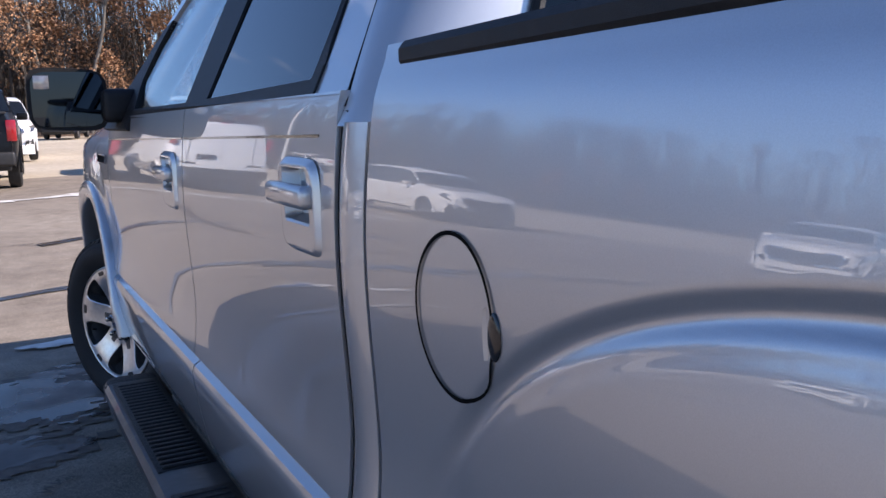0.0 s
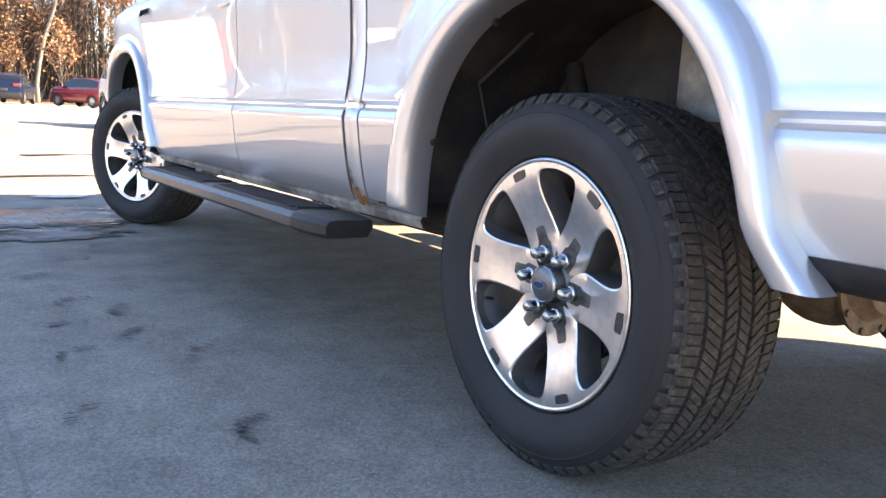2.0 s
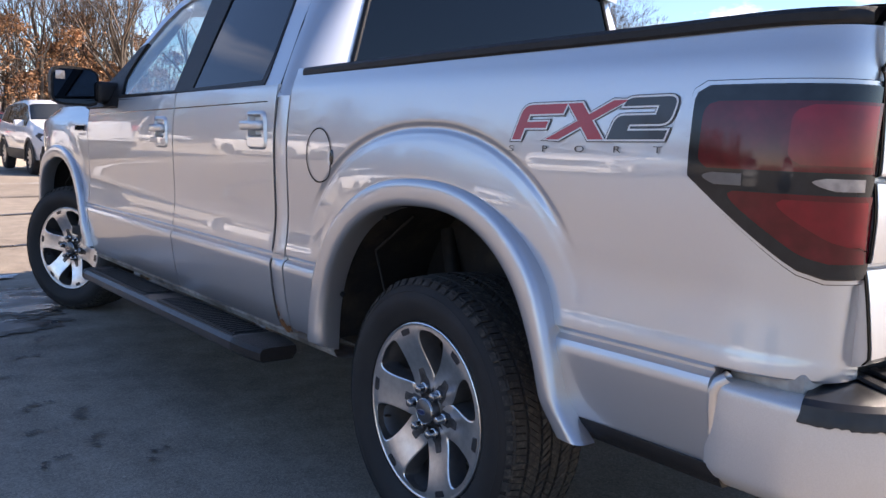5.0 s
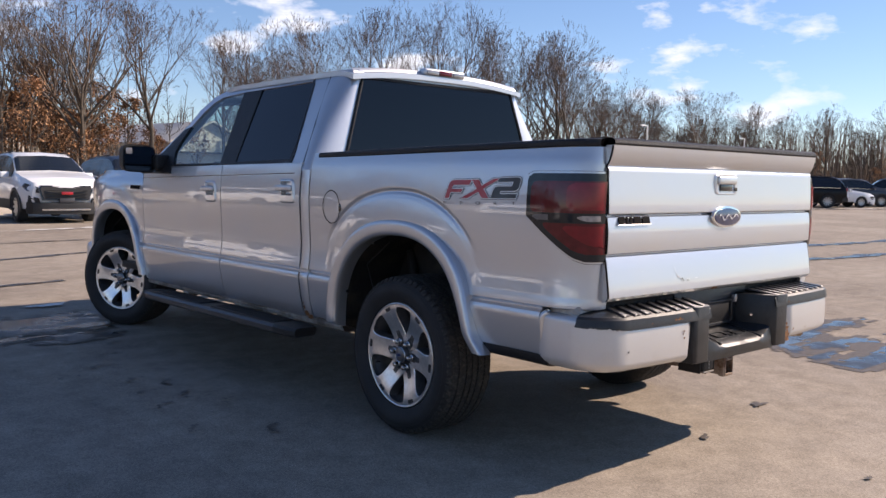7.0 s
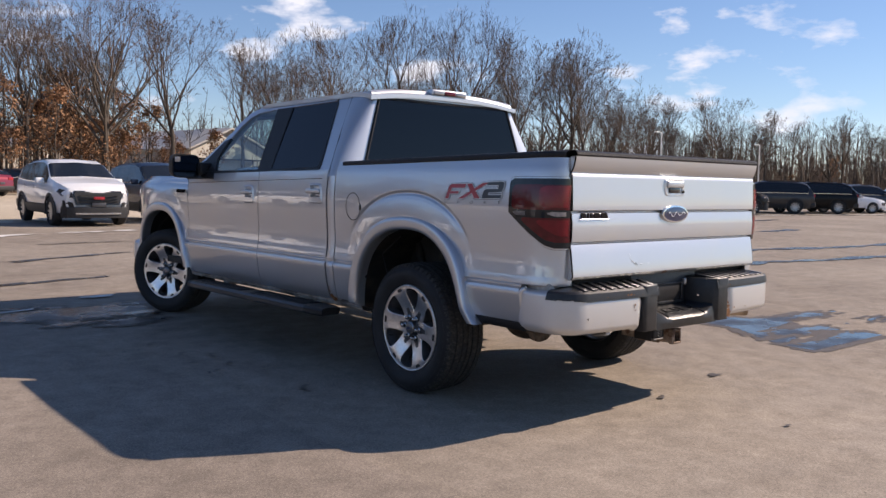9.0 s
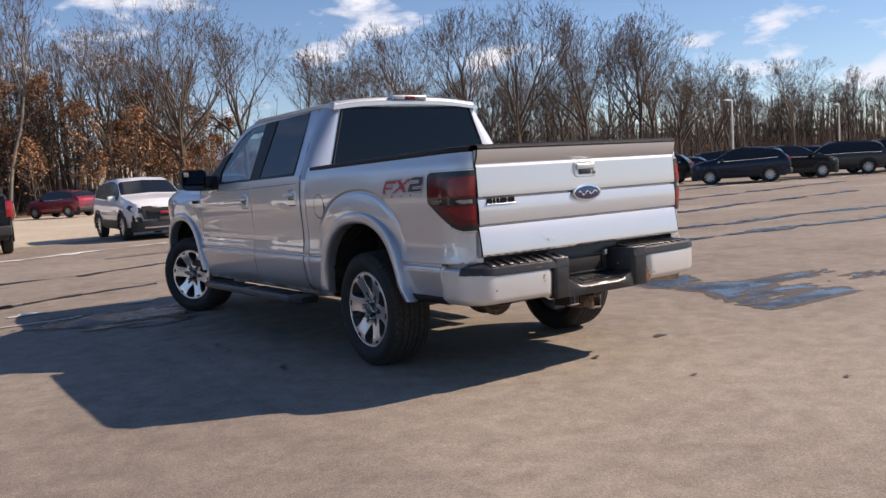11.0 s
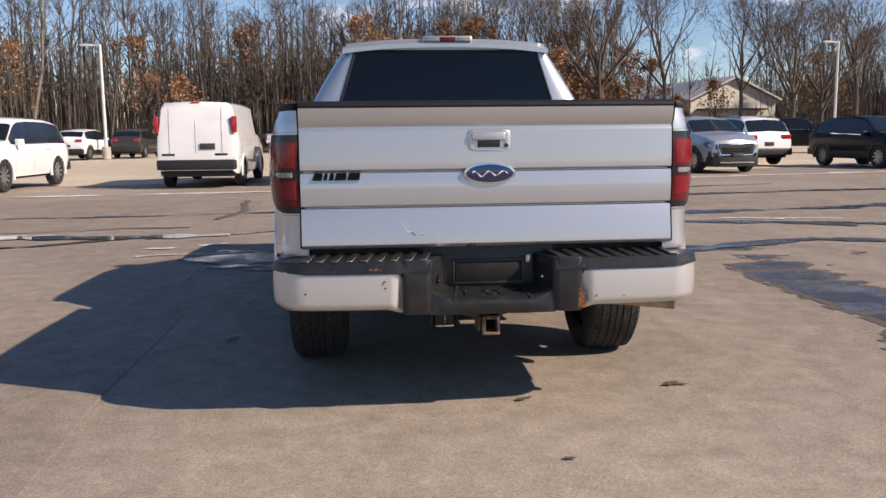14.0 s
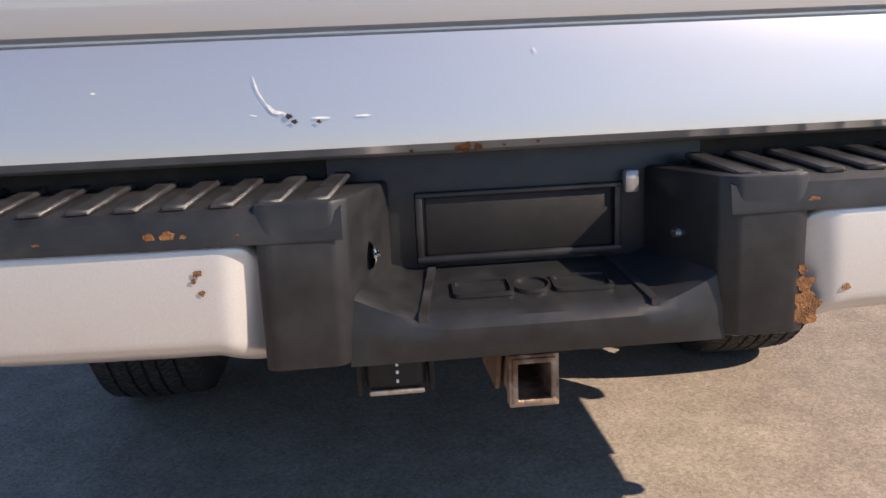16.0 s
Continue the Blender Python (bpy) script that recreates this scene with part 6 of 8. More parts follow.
            part("spokes", bm, CAR_RIM, wh)
        # sill cladding
        if clad:
            bm = grid(lambda y, k: (sgn * (W * (0.955, 0.99, 0.995)[k] + 0.012), y, (zb0 - 0.02, zb0 + 0.09, zb0 + 0.20)[k]), [arcs[0] + R * 1.15, arcs[1] - R * 1.15], range(3))
            part("sill_trim", flange(bm, (-sgn * 0.03, 0, 0)), CLADDING, car)
        # door mirrors and handles
        tm = g1 - 0.045 if shape != "van" else g1 - 0.02
        xm, zm = sect(tm, 7)
        part("door_mirror", box(bmesh.new(), (min(sgn * (xm + 0.01), sgn * (xm + 0.22)), ya(tm), zm - 0.01), (max(sgn * (xm + 0.01), sgn * (xm + 0.22)), ya(tm) + 0.10, zm + 0.14), 0.03, seg=3), paint if shape != "van" else CLADDING, car)
        for t in (0.30, 0.50):
            if shape == "van" or (shape == "pickup" and t < 0.4):
                continue
            xh, zh = sect(t, 5)
            part("door_handle", box(bmesh.new(), (min(sgn * xh, sgn * (xh + 0.025)), ya(t) - 0.09, zh - 0.012), (max(sgn * xh, sgn * (xh + 0.025)), ya(t) + 0.09, zh + 0.014), 0.008), paint, car)
    # door seams
    for sgn in (-1, 1):
        for t in (*cuts, g1 - 0.02):
            bm = grid(lambda k, d: (sgn * (sect(t, k)[0] + 0.002), ya(t) + d, sect(t, k)[1]), [0.6, 2, 3.5, 5, 6], [-0.004, 0.004])
            part("door_seam", bm, CLADDING, car)
    # windscreen and rear glass over the top skin
    def top_glass(t0, t1, nm):
        def wp(x, t):
            x8, z8 = sect(t, 8)
            x9, z9 = sect(t, 9)
            a = abs(x)
            z10 = sect(t, 10)[1]
            if a < 0.86:
                f = a / 0.86
                xx, zz = x9 * f, z10 + (z9 - z10) * f
            else:
                f = (a - 0.86) / 0.14
                xx, zz = x9 + (x8 - x9) * f, z9 + (z8 - z9) * f
            return (math.copysign(xx, x), ya(t) + (0.006 if t > 0.5 else -0.006), zz + 0.006)
        bm = grid(wp, steps(-0.97, -0.86, 3) + steps(-0.8, 0.8, 8) + steps(0.86, 0.97, 3), steps(t0, t1, 6))
        part(nm, bm, CAR_GLASS, car)
    top_glass(*S["screen"], "windscreen")
    if S["rearglass"]:
        top_glass(*S["rearglass"], "rear_window")
    # tail: lamps, plate, bumper
    yt = ya(0)
    zt = lerp_table(S["belt"], 0)
    if shape == "van":
        lamps = [(-0.965, -0.86, 1.34, 1.74), (0.86, 0.965, 1.34, 1.74)]
    elif shape == "pickup":
        lamps = [(-0.985, -0.83, 0.88, 1.25), (0.83, 0.985, 0.88, 1.25)]
    else:
        lamps = [(-0.89, -0.50, zt - 0.14, zt + 0.02), (0.50, 0.89, zt - 0.14, zt + 0.02)]
    for xa, xb, za, zb_ in lamps:
        part("tail_lamp", box(bmesh.new(), (xa * W, yt - 0.012, za), (xb * W, yt + 0.22, zb_), 0.02, seg=2), CAR_RED, car, "red tail lamp")
    part("rear_bumper", box(bmesh.new(), (-W * 0.93, yt - 0.06, 0.38 if shape not in ("pickup", "van") else 0.46), (W * 0.93, yt + 0.25, 0.62 if shape not in ("pickup", "van") else 0.70), 0.04, seg=3), CLADDING, car)
    px = 0.0 if shape != "van" else 0.28
    pz = 0.78 if shape != "van" else 1.02
    if shape == "pickup":
        pz = 0.585
    part("number_plate", box(bmesh.new(), (px - 0.18, yt - (0.075 if shape == "pickup" else 0.02), pz - 0.07), (px + 0.18, yt, pz + 0.07), 0.006), PLATE, car, "dark blank plate")
    if shape == "pickup":
        part("gate_groove", box(bmesh.new(), (-0.80, yt - 0.004, 1.02), (0.80, yt + 0.01, 1.04)), CLADDING, car)
        part("badge_bar", box(bmesh.new(), (-0.22, yt - 0.016, 1.12), (0.22, yt, 1.185), 0.006), CAR_RED, car, "red bar badge")
        part("gate_lip", box(bmesh.new(), (-0.90, yt - 0.030, 1.355), (0.90, yt + 0.06, 1.395), 0.012), CLADDING, car)
        part("small_badge", box(bmesh.new(), (-0.20, yt - 0.014, 0.90), (0.20, yt, 0.93), 0.004), CHROME, car)
        for x in (-0.55, 0.55):
            part("exhaust_tip", box(bmesh.new(), (x - 0.09, yt - 0.085, 0.50), (x + 0.09, yt, 0.57), 0.02), CHROME, car)
        part("hitch_bar", box(bmesh.new(), (-0.5, yt + 0.05, 0.36), (0.5, yt + 0.15, 0.45), 0.02), CLADDING, car)
    if shape == "van":
        for xg in (-0.005, -0.62, 0.62):
            part("door_gap", flange(grid(lambda x, t: (xg + x, ya(t) - 0.004, lerp_table(S["top"], t)), [-0.004, 0.004], [0.0, 0.003, 0.006, 0.012, 0.018]), (0, 0.01, 0)), PLATE, car)
        part("high_lamp", box(bmesh.new(), (-0.10, ya(0.03), 2.05), (0.10, ya(0.05), 2.09), 0.01), CAR_RED, car)
        part("badge_bar", box(bmesh.new(), (0.45, yt - 0.006, 0.80), (0.75, yt, 0.85), 0.003), CLADDING, car)
        part("badge_bar", box(bmesh.new(), (-0.80, yt - 0.006, 0.80), (-0.50, yt, 0.85), 0.003), CLADDING, car)
    # nose: grille, lamps, bumper
    yn = ya(1)
    zn = lerp_table(S["top"], 0.99)
    curve = lambda x: yn + 0.005 - 0.24 * min(1, abs(x) / W) ** 3 - 0.22 * max(0, abs(x) / W - 0.80) / 0.15
    gz0, gz1 = (zn - 0.36, zn - 0.06) if shape != "sedan" else (zn - 0.30, zn - 0.10)
    lower = grid(lambda x, z: (x, curve(x) + 0.03 - 0.10 * abs(z - 0.42), z), steps(-W * 0.88, W * 0.88, 20), [0.22, 0.30, 0.42, 0.50])
    part("front_bumper", flange(lower, (0, -0.12, 0)), CLADDING if clad or shape == "big_suv" else paint, car)
    part("skid_strip", flange(grid(lambda x, z: (x, curve(x) + 0.045, z), steps(-0.55, 0.55, 12), [0.31, 0.35]), (0, -0.05, 0)), CHROME, car, "bright lower strip")
    for nm, grow_by, proud, mat, lab in (("grille_frame", 0.025, 0.020, BLACK_GLOSS if front == "badge" else CHROME, "bright grille frame" if front != "badge" else "gloss black grille frame"), ("grille", 0.0, 0.032, CLADDING, "black grille")):
        bm = bmesh.new()
        prism(bm, [(-0.50 - grow_by, gz0 - grow_by), (0.50 + grow_by, gz0 - grow_by), (0.58 + grow_by, gz1 - 0.06), (0.54 + grow_by, gz1 + grow_by), (-0.54 - grow_by, gz1 + grow_by), (-0.58 - grow_by, gz1 - 0.06)],
              lambda u, v, d: (u, curve(u) + proud - d - 0.45 * max(0, v - 0.84), v), 0.14)
        part(nm, bm, mat, car, lab)
    for k in range(3):
        zz = gz0 + 0.05 + 0.075 * k
        part("grille_bar", flange(grid(lambda x, z: (x, curve(x) + 0.040 - 0.45 * max(0, z - 0.84), z), steps(-0.47, 0.47, 10), [zz, zz + 0.012]), (0, -0.03, 0)), BLACK_GLOSS, car)
    if front == "badge":
        part("badge_bar", box(bmesh.new(), (-0.13, yn + 0.02, gz0 + 0.11), (0.13, yn + 0.055, gz0 + 0.18), 0.006), CAR_RED, car, "red bar badge")
    part("front_plate_recess", box(bmesh.new(), (-0.17, yn, 0.50), (0.17, yn + 0.045, 0.60), 0.006), PLATE, car)
    for sgn in (-1, 1):
        bm = bmesh.new()
        prism(bm, [(sgn * 0.60, gz1 - 0.16), (sgn * 0.62, gz1 - 0.02), (sgn * W * 0.90, gz1 + 0.07), (sgn * W * 0.95, gz1 - 0.01), (sgn * W * 0.88, gz1 - 0.11)],
              lambda u, v, d: (u, curve(u) + 0.030 - d - 0.5 * max(0, v - 0.84), v), 0.20)
        part("headlamp", bm, HEADLAMP, car, "clear headlamp")
        bm = bmesh.new()
        prism(bm, [(sgn * W * 0.62, 0.46), (sgn * W * 0.66, 0.60), (sgn * W * 0.86, 0.66), (sgn * W * 0.87, 0.46)], lambda u, v, d: (u, curve(u) + 0.035 - d, v), 0.10)
        part("fog_lamp_pod", bm, CLADDING, car)
        bm = bmesh.new()
        prism(bm, [(sgn * W * 0.70, 0.55), (sgn * W * 0.70, 0.575), (sgn * W * 0.84, 0.61), (sgn * W * 0.84, 0.585)], lambda u, v, d: (u, curve(u) + 0.042 - d, v), 0.02)
        part("fog_lamp", bm, HEADLAMP, car)
    if shape in ("suv", "big_suv"):
        for sgn in (-1, 1):
            xr = sect(0.35, 9)[0]
            part("roof_rail", rod(bmesh.new(), (sgn * xr, ya(0.15), sect(0.15, 9)[1] + 0.035), (sgn * xr, ya(0.52), sect(0.5, 9)[1] + 0.035), 0.018, seg=6), CLADDING, car)
    return car


def facing(dx, dy):
    """Turn in degrees that points the nose along (dx, dy)."""
    return math.degrees(math.atan2(dy, dx)) - 90


vehicle("suv", WHITE, (3.05, 20.1, 0), facing(-0.01, -1), "white compact suv with black grille and black cladding", front="badge")
vehicle("van", WHITE, (-4.62, 18.9, 0), facing(0.0, 1), "white panel van with blank rear doors and black bumper", clad=False)
vehicle("pickup", BLACK, (-1.68, 19.35, 0), facing(0.05, 1), "black pickup truck with chrome exhaust tips", clad=False)
vehicle("big_suv", WHITE, (-9.85, 17.3, 0), facing(-0.05, -1), "white three-row suv with bright spoked wheels", clad=False)
vehicle("suv", NAVY, (5.75, 20.9, 0), facing(0.0, -1), "dark blue suv beside the white one")
vehicle("pickup", WHITE, (-0.95, 30.2, 0), facing(0.03, -1), "white pickup truck facing the lot", clad=False)
vehicle("suv", BRIGHT_SILVER, (10.1, 21.5, 0), facing(0.10, -1), "pale silver suv with dark blank front plate")
vehicle("big_suv", WHITE, (13.3, 26.6, 0), facing(-0.15, 1), "white suv with dark rear glass", clad=False)
vehicle("suv", BLACK, (16.6, 22.6, 0), facing(0.13, -0.99), "black suv with chrome grille frame")
vehicle("big_suv", BLACK, (19.9, 23.2, 0), facing(-0.52, 0.85), "black suv with red tail lamps")
vehicle("suv", SLATE, (28.2, 26.3, 0), facing(-0.25, 1), "slate blue suv on the gravel edge")
vehicle("pickup", BLACK, (23.2, 41.0, 0), facing(1, -0.35), "black pickup truck on the far gravel", clad=False)
vehicle("suv", RED, (6.9, 52.5, 0), facing(-0.55, 0.84), "dark red suv on the far gravel", clad=False)
vehicle("suv", GREY, (10.4, 58.0, 0), facing(-0.6, 0.8), "grey suv on the far gravel")
vehicle("suv", WHITE, (-16.7, 45.9, 0), facing(0.1, 1), "white suv beside a lamp post")
vehicle("suv", GREY, (-14.4, 48.5, 0), facing(0.05, 1), "dark grey suv before the woods")
vehicle("pickup", WHITE, (-6.2, 60.0, 0), facing(0.2, 1), "white pickup truck before the woods", clad=False)
vehicle("suv", NAVY, (3.2, 54.0, 0), facing(0.3, 1), "dark blue suv before the woods")
vehicle("suv", NAVY, (32.0, 20.9, 0), facing(-0.5, 0.85), "navy blue suv in the parked row", group="parked row")
vehicle("suv", BLACK, (35.4, 20.5, 0), facing(0.80, -0.60), "black suv with pale headlamps in the parked row", group="parked row")
vehicle("big_suv", GREY, (39.8, 20.6, 0), facing(-0.50, 0.85), "grey suv in the parked row", group="parked row")
vehicle("big_suv", BLACK, (43.2, 19.8, 0), facing(-0.45, 0.88), "black suv with chrome trim in the parked row", group="parked row", clad=False)
vehicle("sedan", WHITE, (46.5, 19.4, 0), facing(0.75, -0.65), "white sedan in the parked row", group="parked row", clad=False)
vehicle("suv", SLATE, (50.0, 19.6, 0), facing(0.75, -0.65), "slate suv in the parked row", group="parked row")
vehicle("suv", BLACK, (41.0, 28.5, 0), facing(0.75, -0.65), "black suv in the second parked row", group="second parked row")
vehicle("suv", NAVY, (47.5, 27.5, 0), facing(-0.5, 0.85), "navy suv in the second parked row", group="second parked row")
vehicle("big_suv", GREY, (55.0, 26.0, 0), facing(-0.5, 0.85), "grey suv in the second parked row", group="second parked row")
vehicle("pickup", BLACK, (47.5, 50.0, 0), facing(-1, -0.1), "black pickup truck far across the gravel", clad=False)
vehicle("suv", RED, (53.0, 47.0, 0), facing(0.7, -0.6), "red suv far across the gravel")
vehicle("sedan", BRIGHT_SILVER, (58.0, 50.0, 0), facing(-0.6, 0.7), "silver sedan far across the gravel", clad=False)
for x, y, sh, pt, fx, lab, grp in ((33.0, 27.5, "suv", BLACK, (-0.5, 0.85), "black suv in the second parked row", "second parked row"), (53.6, 19.0, "big_suv", BLACK, (-0.45, 0.88), "black suv at the end of the parked row", "parked row"),
                                   (57.0, 18.6, "suv", NAVY, (0.75, -0.65), "navy suv at the end of the parked row", "parked row"), (61.0, 18.0, "suv", BLACK, (-0.5, 0.85), "black suv at the end of the parked row", "parked row"),
                                   (61.5, 25.0, "suv", BLACK, (0.75, -0.65), "black suv in the second parked row", "second parked row"), (37.2, 28.8, "sedan", GREY, (-0.5, 0.85), "grey sedan in the second parked row", "second parked row")):
    vehicle(sh, pt, (x, y, 0), facing(*fx), lab, group=grp)
# cars standing beside the truck, seen in its paint
vehicle("suv", WHITE, (-14.0, 9.5, 0), facing(0.9, -0.4), "white suv parked across the lane", clad=False)
vehicle("sedan", WHITE, (-13.5, 2.5, 0), facing(0.95, -0.2), "white sedan parked across the lane", clad=False)
vehicle("suv", WHITE, (-14.0, -3.5, 0), facing(0.95, 0.1), "white suv parked across the lane with black cladding")

# ---- bare woods ----
BARK = material("grey_brown_bark", (0.090, 0.074, 0.060), 0.9, 0, 0, 3, 0.3, rand=0.35, stain=(0.15, 0.128, 0.105), stain_scale=1.3)
PALE_BARK = material("pale_bark", (0.19, 0.17, 0.142), 0.9, 0, 0, 3, 0.25, rand=0.25, stain=(0.13, 0.11, 0.09), stain_scale=1.1)
TWIG = material("brown_twigs", (0.112, 0.083, 0.064), 0.9, 0, 0, 2, 0.25, rand=0.25)
LEAF = material("dry_brown_leaves", (0.29, 0.155, 0.078), 0.8, 0, 0, 5, 0.3, island=0.45, rand=0.25)
LITTER = material("leaf_litter", (0.16, 0.105, 0.062), 0.95, 0, 0, 2.0, 0.4, 0.5, 20, stain=(0.08, 0.058, 0.04), stain_scale=0.4)


def tube_mesh(segs, name, mat):
    """One mesh of tapered tubes: segs holds (start, end, radius, radius, sides)."""
    verts, faces = [], []
    for p, q, r0, r1, n in segs:
        d = (q - p)
        if d.length < 1e-4:
            continue
        d.normalize()
        u = d.orthogonal().normalized()
        v = d.cross(u)
        base = len(verts)
        if n == 1:
            # a twig too thin to show its roundness
            w = u * math.cos(base) + v * math.sin(base)
            verts += [p - w * r0, p + w * r0, q + w * r1, q - w * r1]
            faces.append((base, base + 1, base + 2, base + 3))
            continue
        for c, r in ((p, r0), (q, r1)):
            for k in range(n):
                a = 2 * math.pi * k / n
                verts.append(c + (u * math.cos(a) + v * math.sin(a)) * r)
        for k in range(n):
            j = (k + 1) % n
            faces.append((base + k, base + j, base + n + j, base + n + k))
    me = bpy.data.meshes.new(name)
    me.from_pydata(verts, [], faces)
    me.materials.append(mat)
    me.polygons.foreach_set("use_smooth", [True] * len(me.polygons))
    return me


def grow(rng, height, trunk_r, fork, first, spread, depth, limb_count):
    """Segments of a bare tree: a trunk up to fork of the height, limbs from first on, which fork again and again into fine twigs."""
    wood, twigs = [], []

    def branch(p, d, length, r, level):
        n = 3 if level < 2 else 2
        for i in range(n):
            d = (d + Vector((rng.gauss(0, 0.10), rng.gauss(0, 0.10), rng.gauss(0.07, 0.06)))).normalized()
            q = p + d * length / n
            r2 = max(0.011, r * (0.91 if level < 2 else 0.84))
            (wood if level < 2 else twigs).append((p, q, r, r2, 5 if level < 1 else 3 if level < 3 else 1))
            p, r = q, r2
            if 0 < level < depth and rng.random() < 0.5:
                side = d.orthogonal().normalized()
                side.rotate(Matrix.Rotation(rng.uniform(0, 6.283), 3, d))
                branch(p, (d * 0.6 + side * 0.8 + Vector((0, 0, 0.15))).normalized(), length * rng.uniform(0.35, 0.6), r * 0.45, min(depth, level + 2))
        if level >= depth:
            return
        k = 2 if rng.random() < 0.7 else 3
        side0 = d.orthogonal().normalized()
        side0.rotate(Matrix.Rotation(rng.uniform(0, 6.283), 3, d))
        for j in range(k):
            side = side0.copy()
            side.rotate(Matrix.Rotation(6.283 * j / k + rng.gauss(0, 0.35), 3, d))
            ang = spread * rng.uniform(0.45, 1.10) * (1.05 if j else 0.60)
            nd = (d * math.cos(ang) + side * math.sin(ang) + Vector((0, 0, 0.05))).normalized()
            branch(p, nd, length * rng.uniform(0.60, 0.84), r * 0.74, level + 1)

    p, d = Vector((0, 0, 0)), Vector((rng.gauss(0, 0.03), rng.gauss(0, 0.03), 1)).normalized()
    n = 10
    stations = []
    for i in range(n):
        q = p + d * height * fork / n
        ra, rb = trunk_r * (1.35 if i == 0 else 1.0) * (1 - 0.55 * i / n), trunk_r * (1 - 0.55 * (i + 1) / n)
        wood.append((p, q, ra, rb, 7))
        stations.append((q, rb))
        p = q
        d = (d + Vector((rng.gauss(0, 0.06), rng.gauss(0, 0.06), 0.06))).normalized()
    turn = rng.uniform(0, 6.283)
    for k in range(limb_count):
        f = first + (1 - first) * (k + rng.random()) / limb_count
        q, r = stations[min(n - 1, int(f * n))]
        a = turn + 2.4 * k + rng.gauss(0, 0.3)
        flat = 1.6 * spread * rng.uniform(0.7, 1.3) * (1.25 - 0.5 * f)
        nd = Vector((math.cos(a) * flat, math.sin(a) * flat, 1)).normalized()
        branch(q, nd, (height - q.z) * rng.uniform(0.26, 0.33), r * 0.70, 1 if f < 0.8 else 0)
    for k in range(2):
        branch(p, (d + Vector((rng.gauss(0, 0.25), rng.gauss(0, 0.25), 0.2))).normalized(), (height - p.z) * 0.31, stations[-1][1] * 0.9, 0)
    return wood, twigs


def make_tree(seed, height, trunk_r, fork, first, spread, depth, limb_count, bark, label):
    rng = random.Random(seed)
    wood, twigs = grow(rng, height, trunk_r, fork, first, spread, depth, limb_count)
    t = thing("tree", label, "tree")
    for nm, segs, mat in (("trunk", wood, bark), ("crown", twigs, TWIG)):
        ob = new(nm, tube_mesh(segs, nm, mat))
        ob.parent = t
    return t


BROAD = [make_tree(11, 16.0, 0.34, 0.34, 0.55, 0.58, 6, 7, BARK, "broad bare tree with wide spreading limbs"),
         make_tree(12, 15.5, 0.29, 0.42, 0.60, 0.56, 6, 6, BARK, "broad bare tree with a rounded open crown"),
         make_tree(13, 16.0, 0.28, 0.46, 0.55, 0.48, 6, 6, BARK, "bare tree with upswept limbs")]
TALL = [make_tree(21, 16.0, 0.19, 0.70, 0.50, 0.40, 5, 8, BARK, "tall slender bare forest tree"),
        make_tree(22, 17.5, 0.20, 0.72, 0.55, 0.36, 5, 8, PALE_BARK, "tall pale-barked bare tree"),
        make_tree(23, 15.0, 0.15, 0.62, 0.45, 0.45, 5, 8, BARK, "slim bare tree at the wood's edge"),
        make_tree(24, 17.0, 0.17, 0.75, 0.60, 0.34, 5, 7, PALE_BARK, "tall thin pale forest tree")]


def leafy(seed, height):
    """A young tree that keeps its dry brown leaves."""
    rng = random.Random(seed)
    wood, twigs = grow(rng, height, 0.08, 0.72, 0.22, 0.50, 3, 10)
    t = thing("sapling", "young tree with dry orange-brown leaves", "tree")
    ob = new("trunk", tube_mesh(wood + twigs, "trunk", BARK))
    ob.parent = t
    verts, faces = [], []
    ends = [s[1] for s in twigs] + [s[0].lerp(s[1], 0.5) for s in twigs]
    rng.shuffle(ends)
    for p in ends[:760]:
        c = p + Vector((rng.gauss(0, 0.16), rng.gauss(0, 0.16), rng.gauss(-0.05, 0.14)))
        a = Vector((rng.gauss(0, 1), rng.gauss(0, 1), rng.gauss(0, 0.6))).normalized()
        b = a.orthogonal().normalized()
        b.rotate(Matrix.Rotation(rng.uniform(0, 6.28), 3, a))
        l, w = rng.uniform(0.09, 0.17), rng.uniform(0.05, 0.09)
        i = len(verts)
        verts += [c - a * l, c + b * w, c + a * l, c - b * w]
        faces.append((i, i + 1, i + 2, i + 3))
    me = bpy.data.meshes.new("leaves")
    me.from_pydata(verts, [], faces)
    me.materials.append(LEAF)
    new("leaves", me).parent = t
    return t


YOUNG = [leafy(31, 8.5), leafy(32, 6.0), leafy(33, 10.0)]

EDGE = [(-110, 34), (-60, 50), (-20, 60), (10, 65), (32, 76), (56, 84), (80, 82), (118, 80), (152, 62), (176, 30)]


def edge_point(u):
    """A point along the woods' edge, u from 0 to 1, and the way into the woods."""
    f = u * (len(EDGE) - 1)
    i = min(len(EDGE) - 2, int(f))
    a, b = Vector((*EDGE[i], 0)), Vector((*EDGE[i + 1], 0))
    d = (b - a).normalized()
    return a.lerp(b, f - i), Vector((-d.y, d.x, 0))


rng = random.Random(77)
placed = []


def set_tree(src, at, turn, size):
    if src in placed:
        c = copy_thing(src, pose(at[0], at[1], -0.05, 0, 0, turn))
    else:
        c = src
        c.matrix_basis = pose(at[0], at[1], -0.05, 0, 0, turn)
        placed.append(src)
    c.scale = (size, size, size * rng.uniform(0.95, 1.08))
    return c


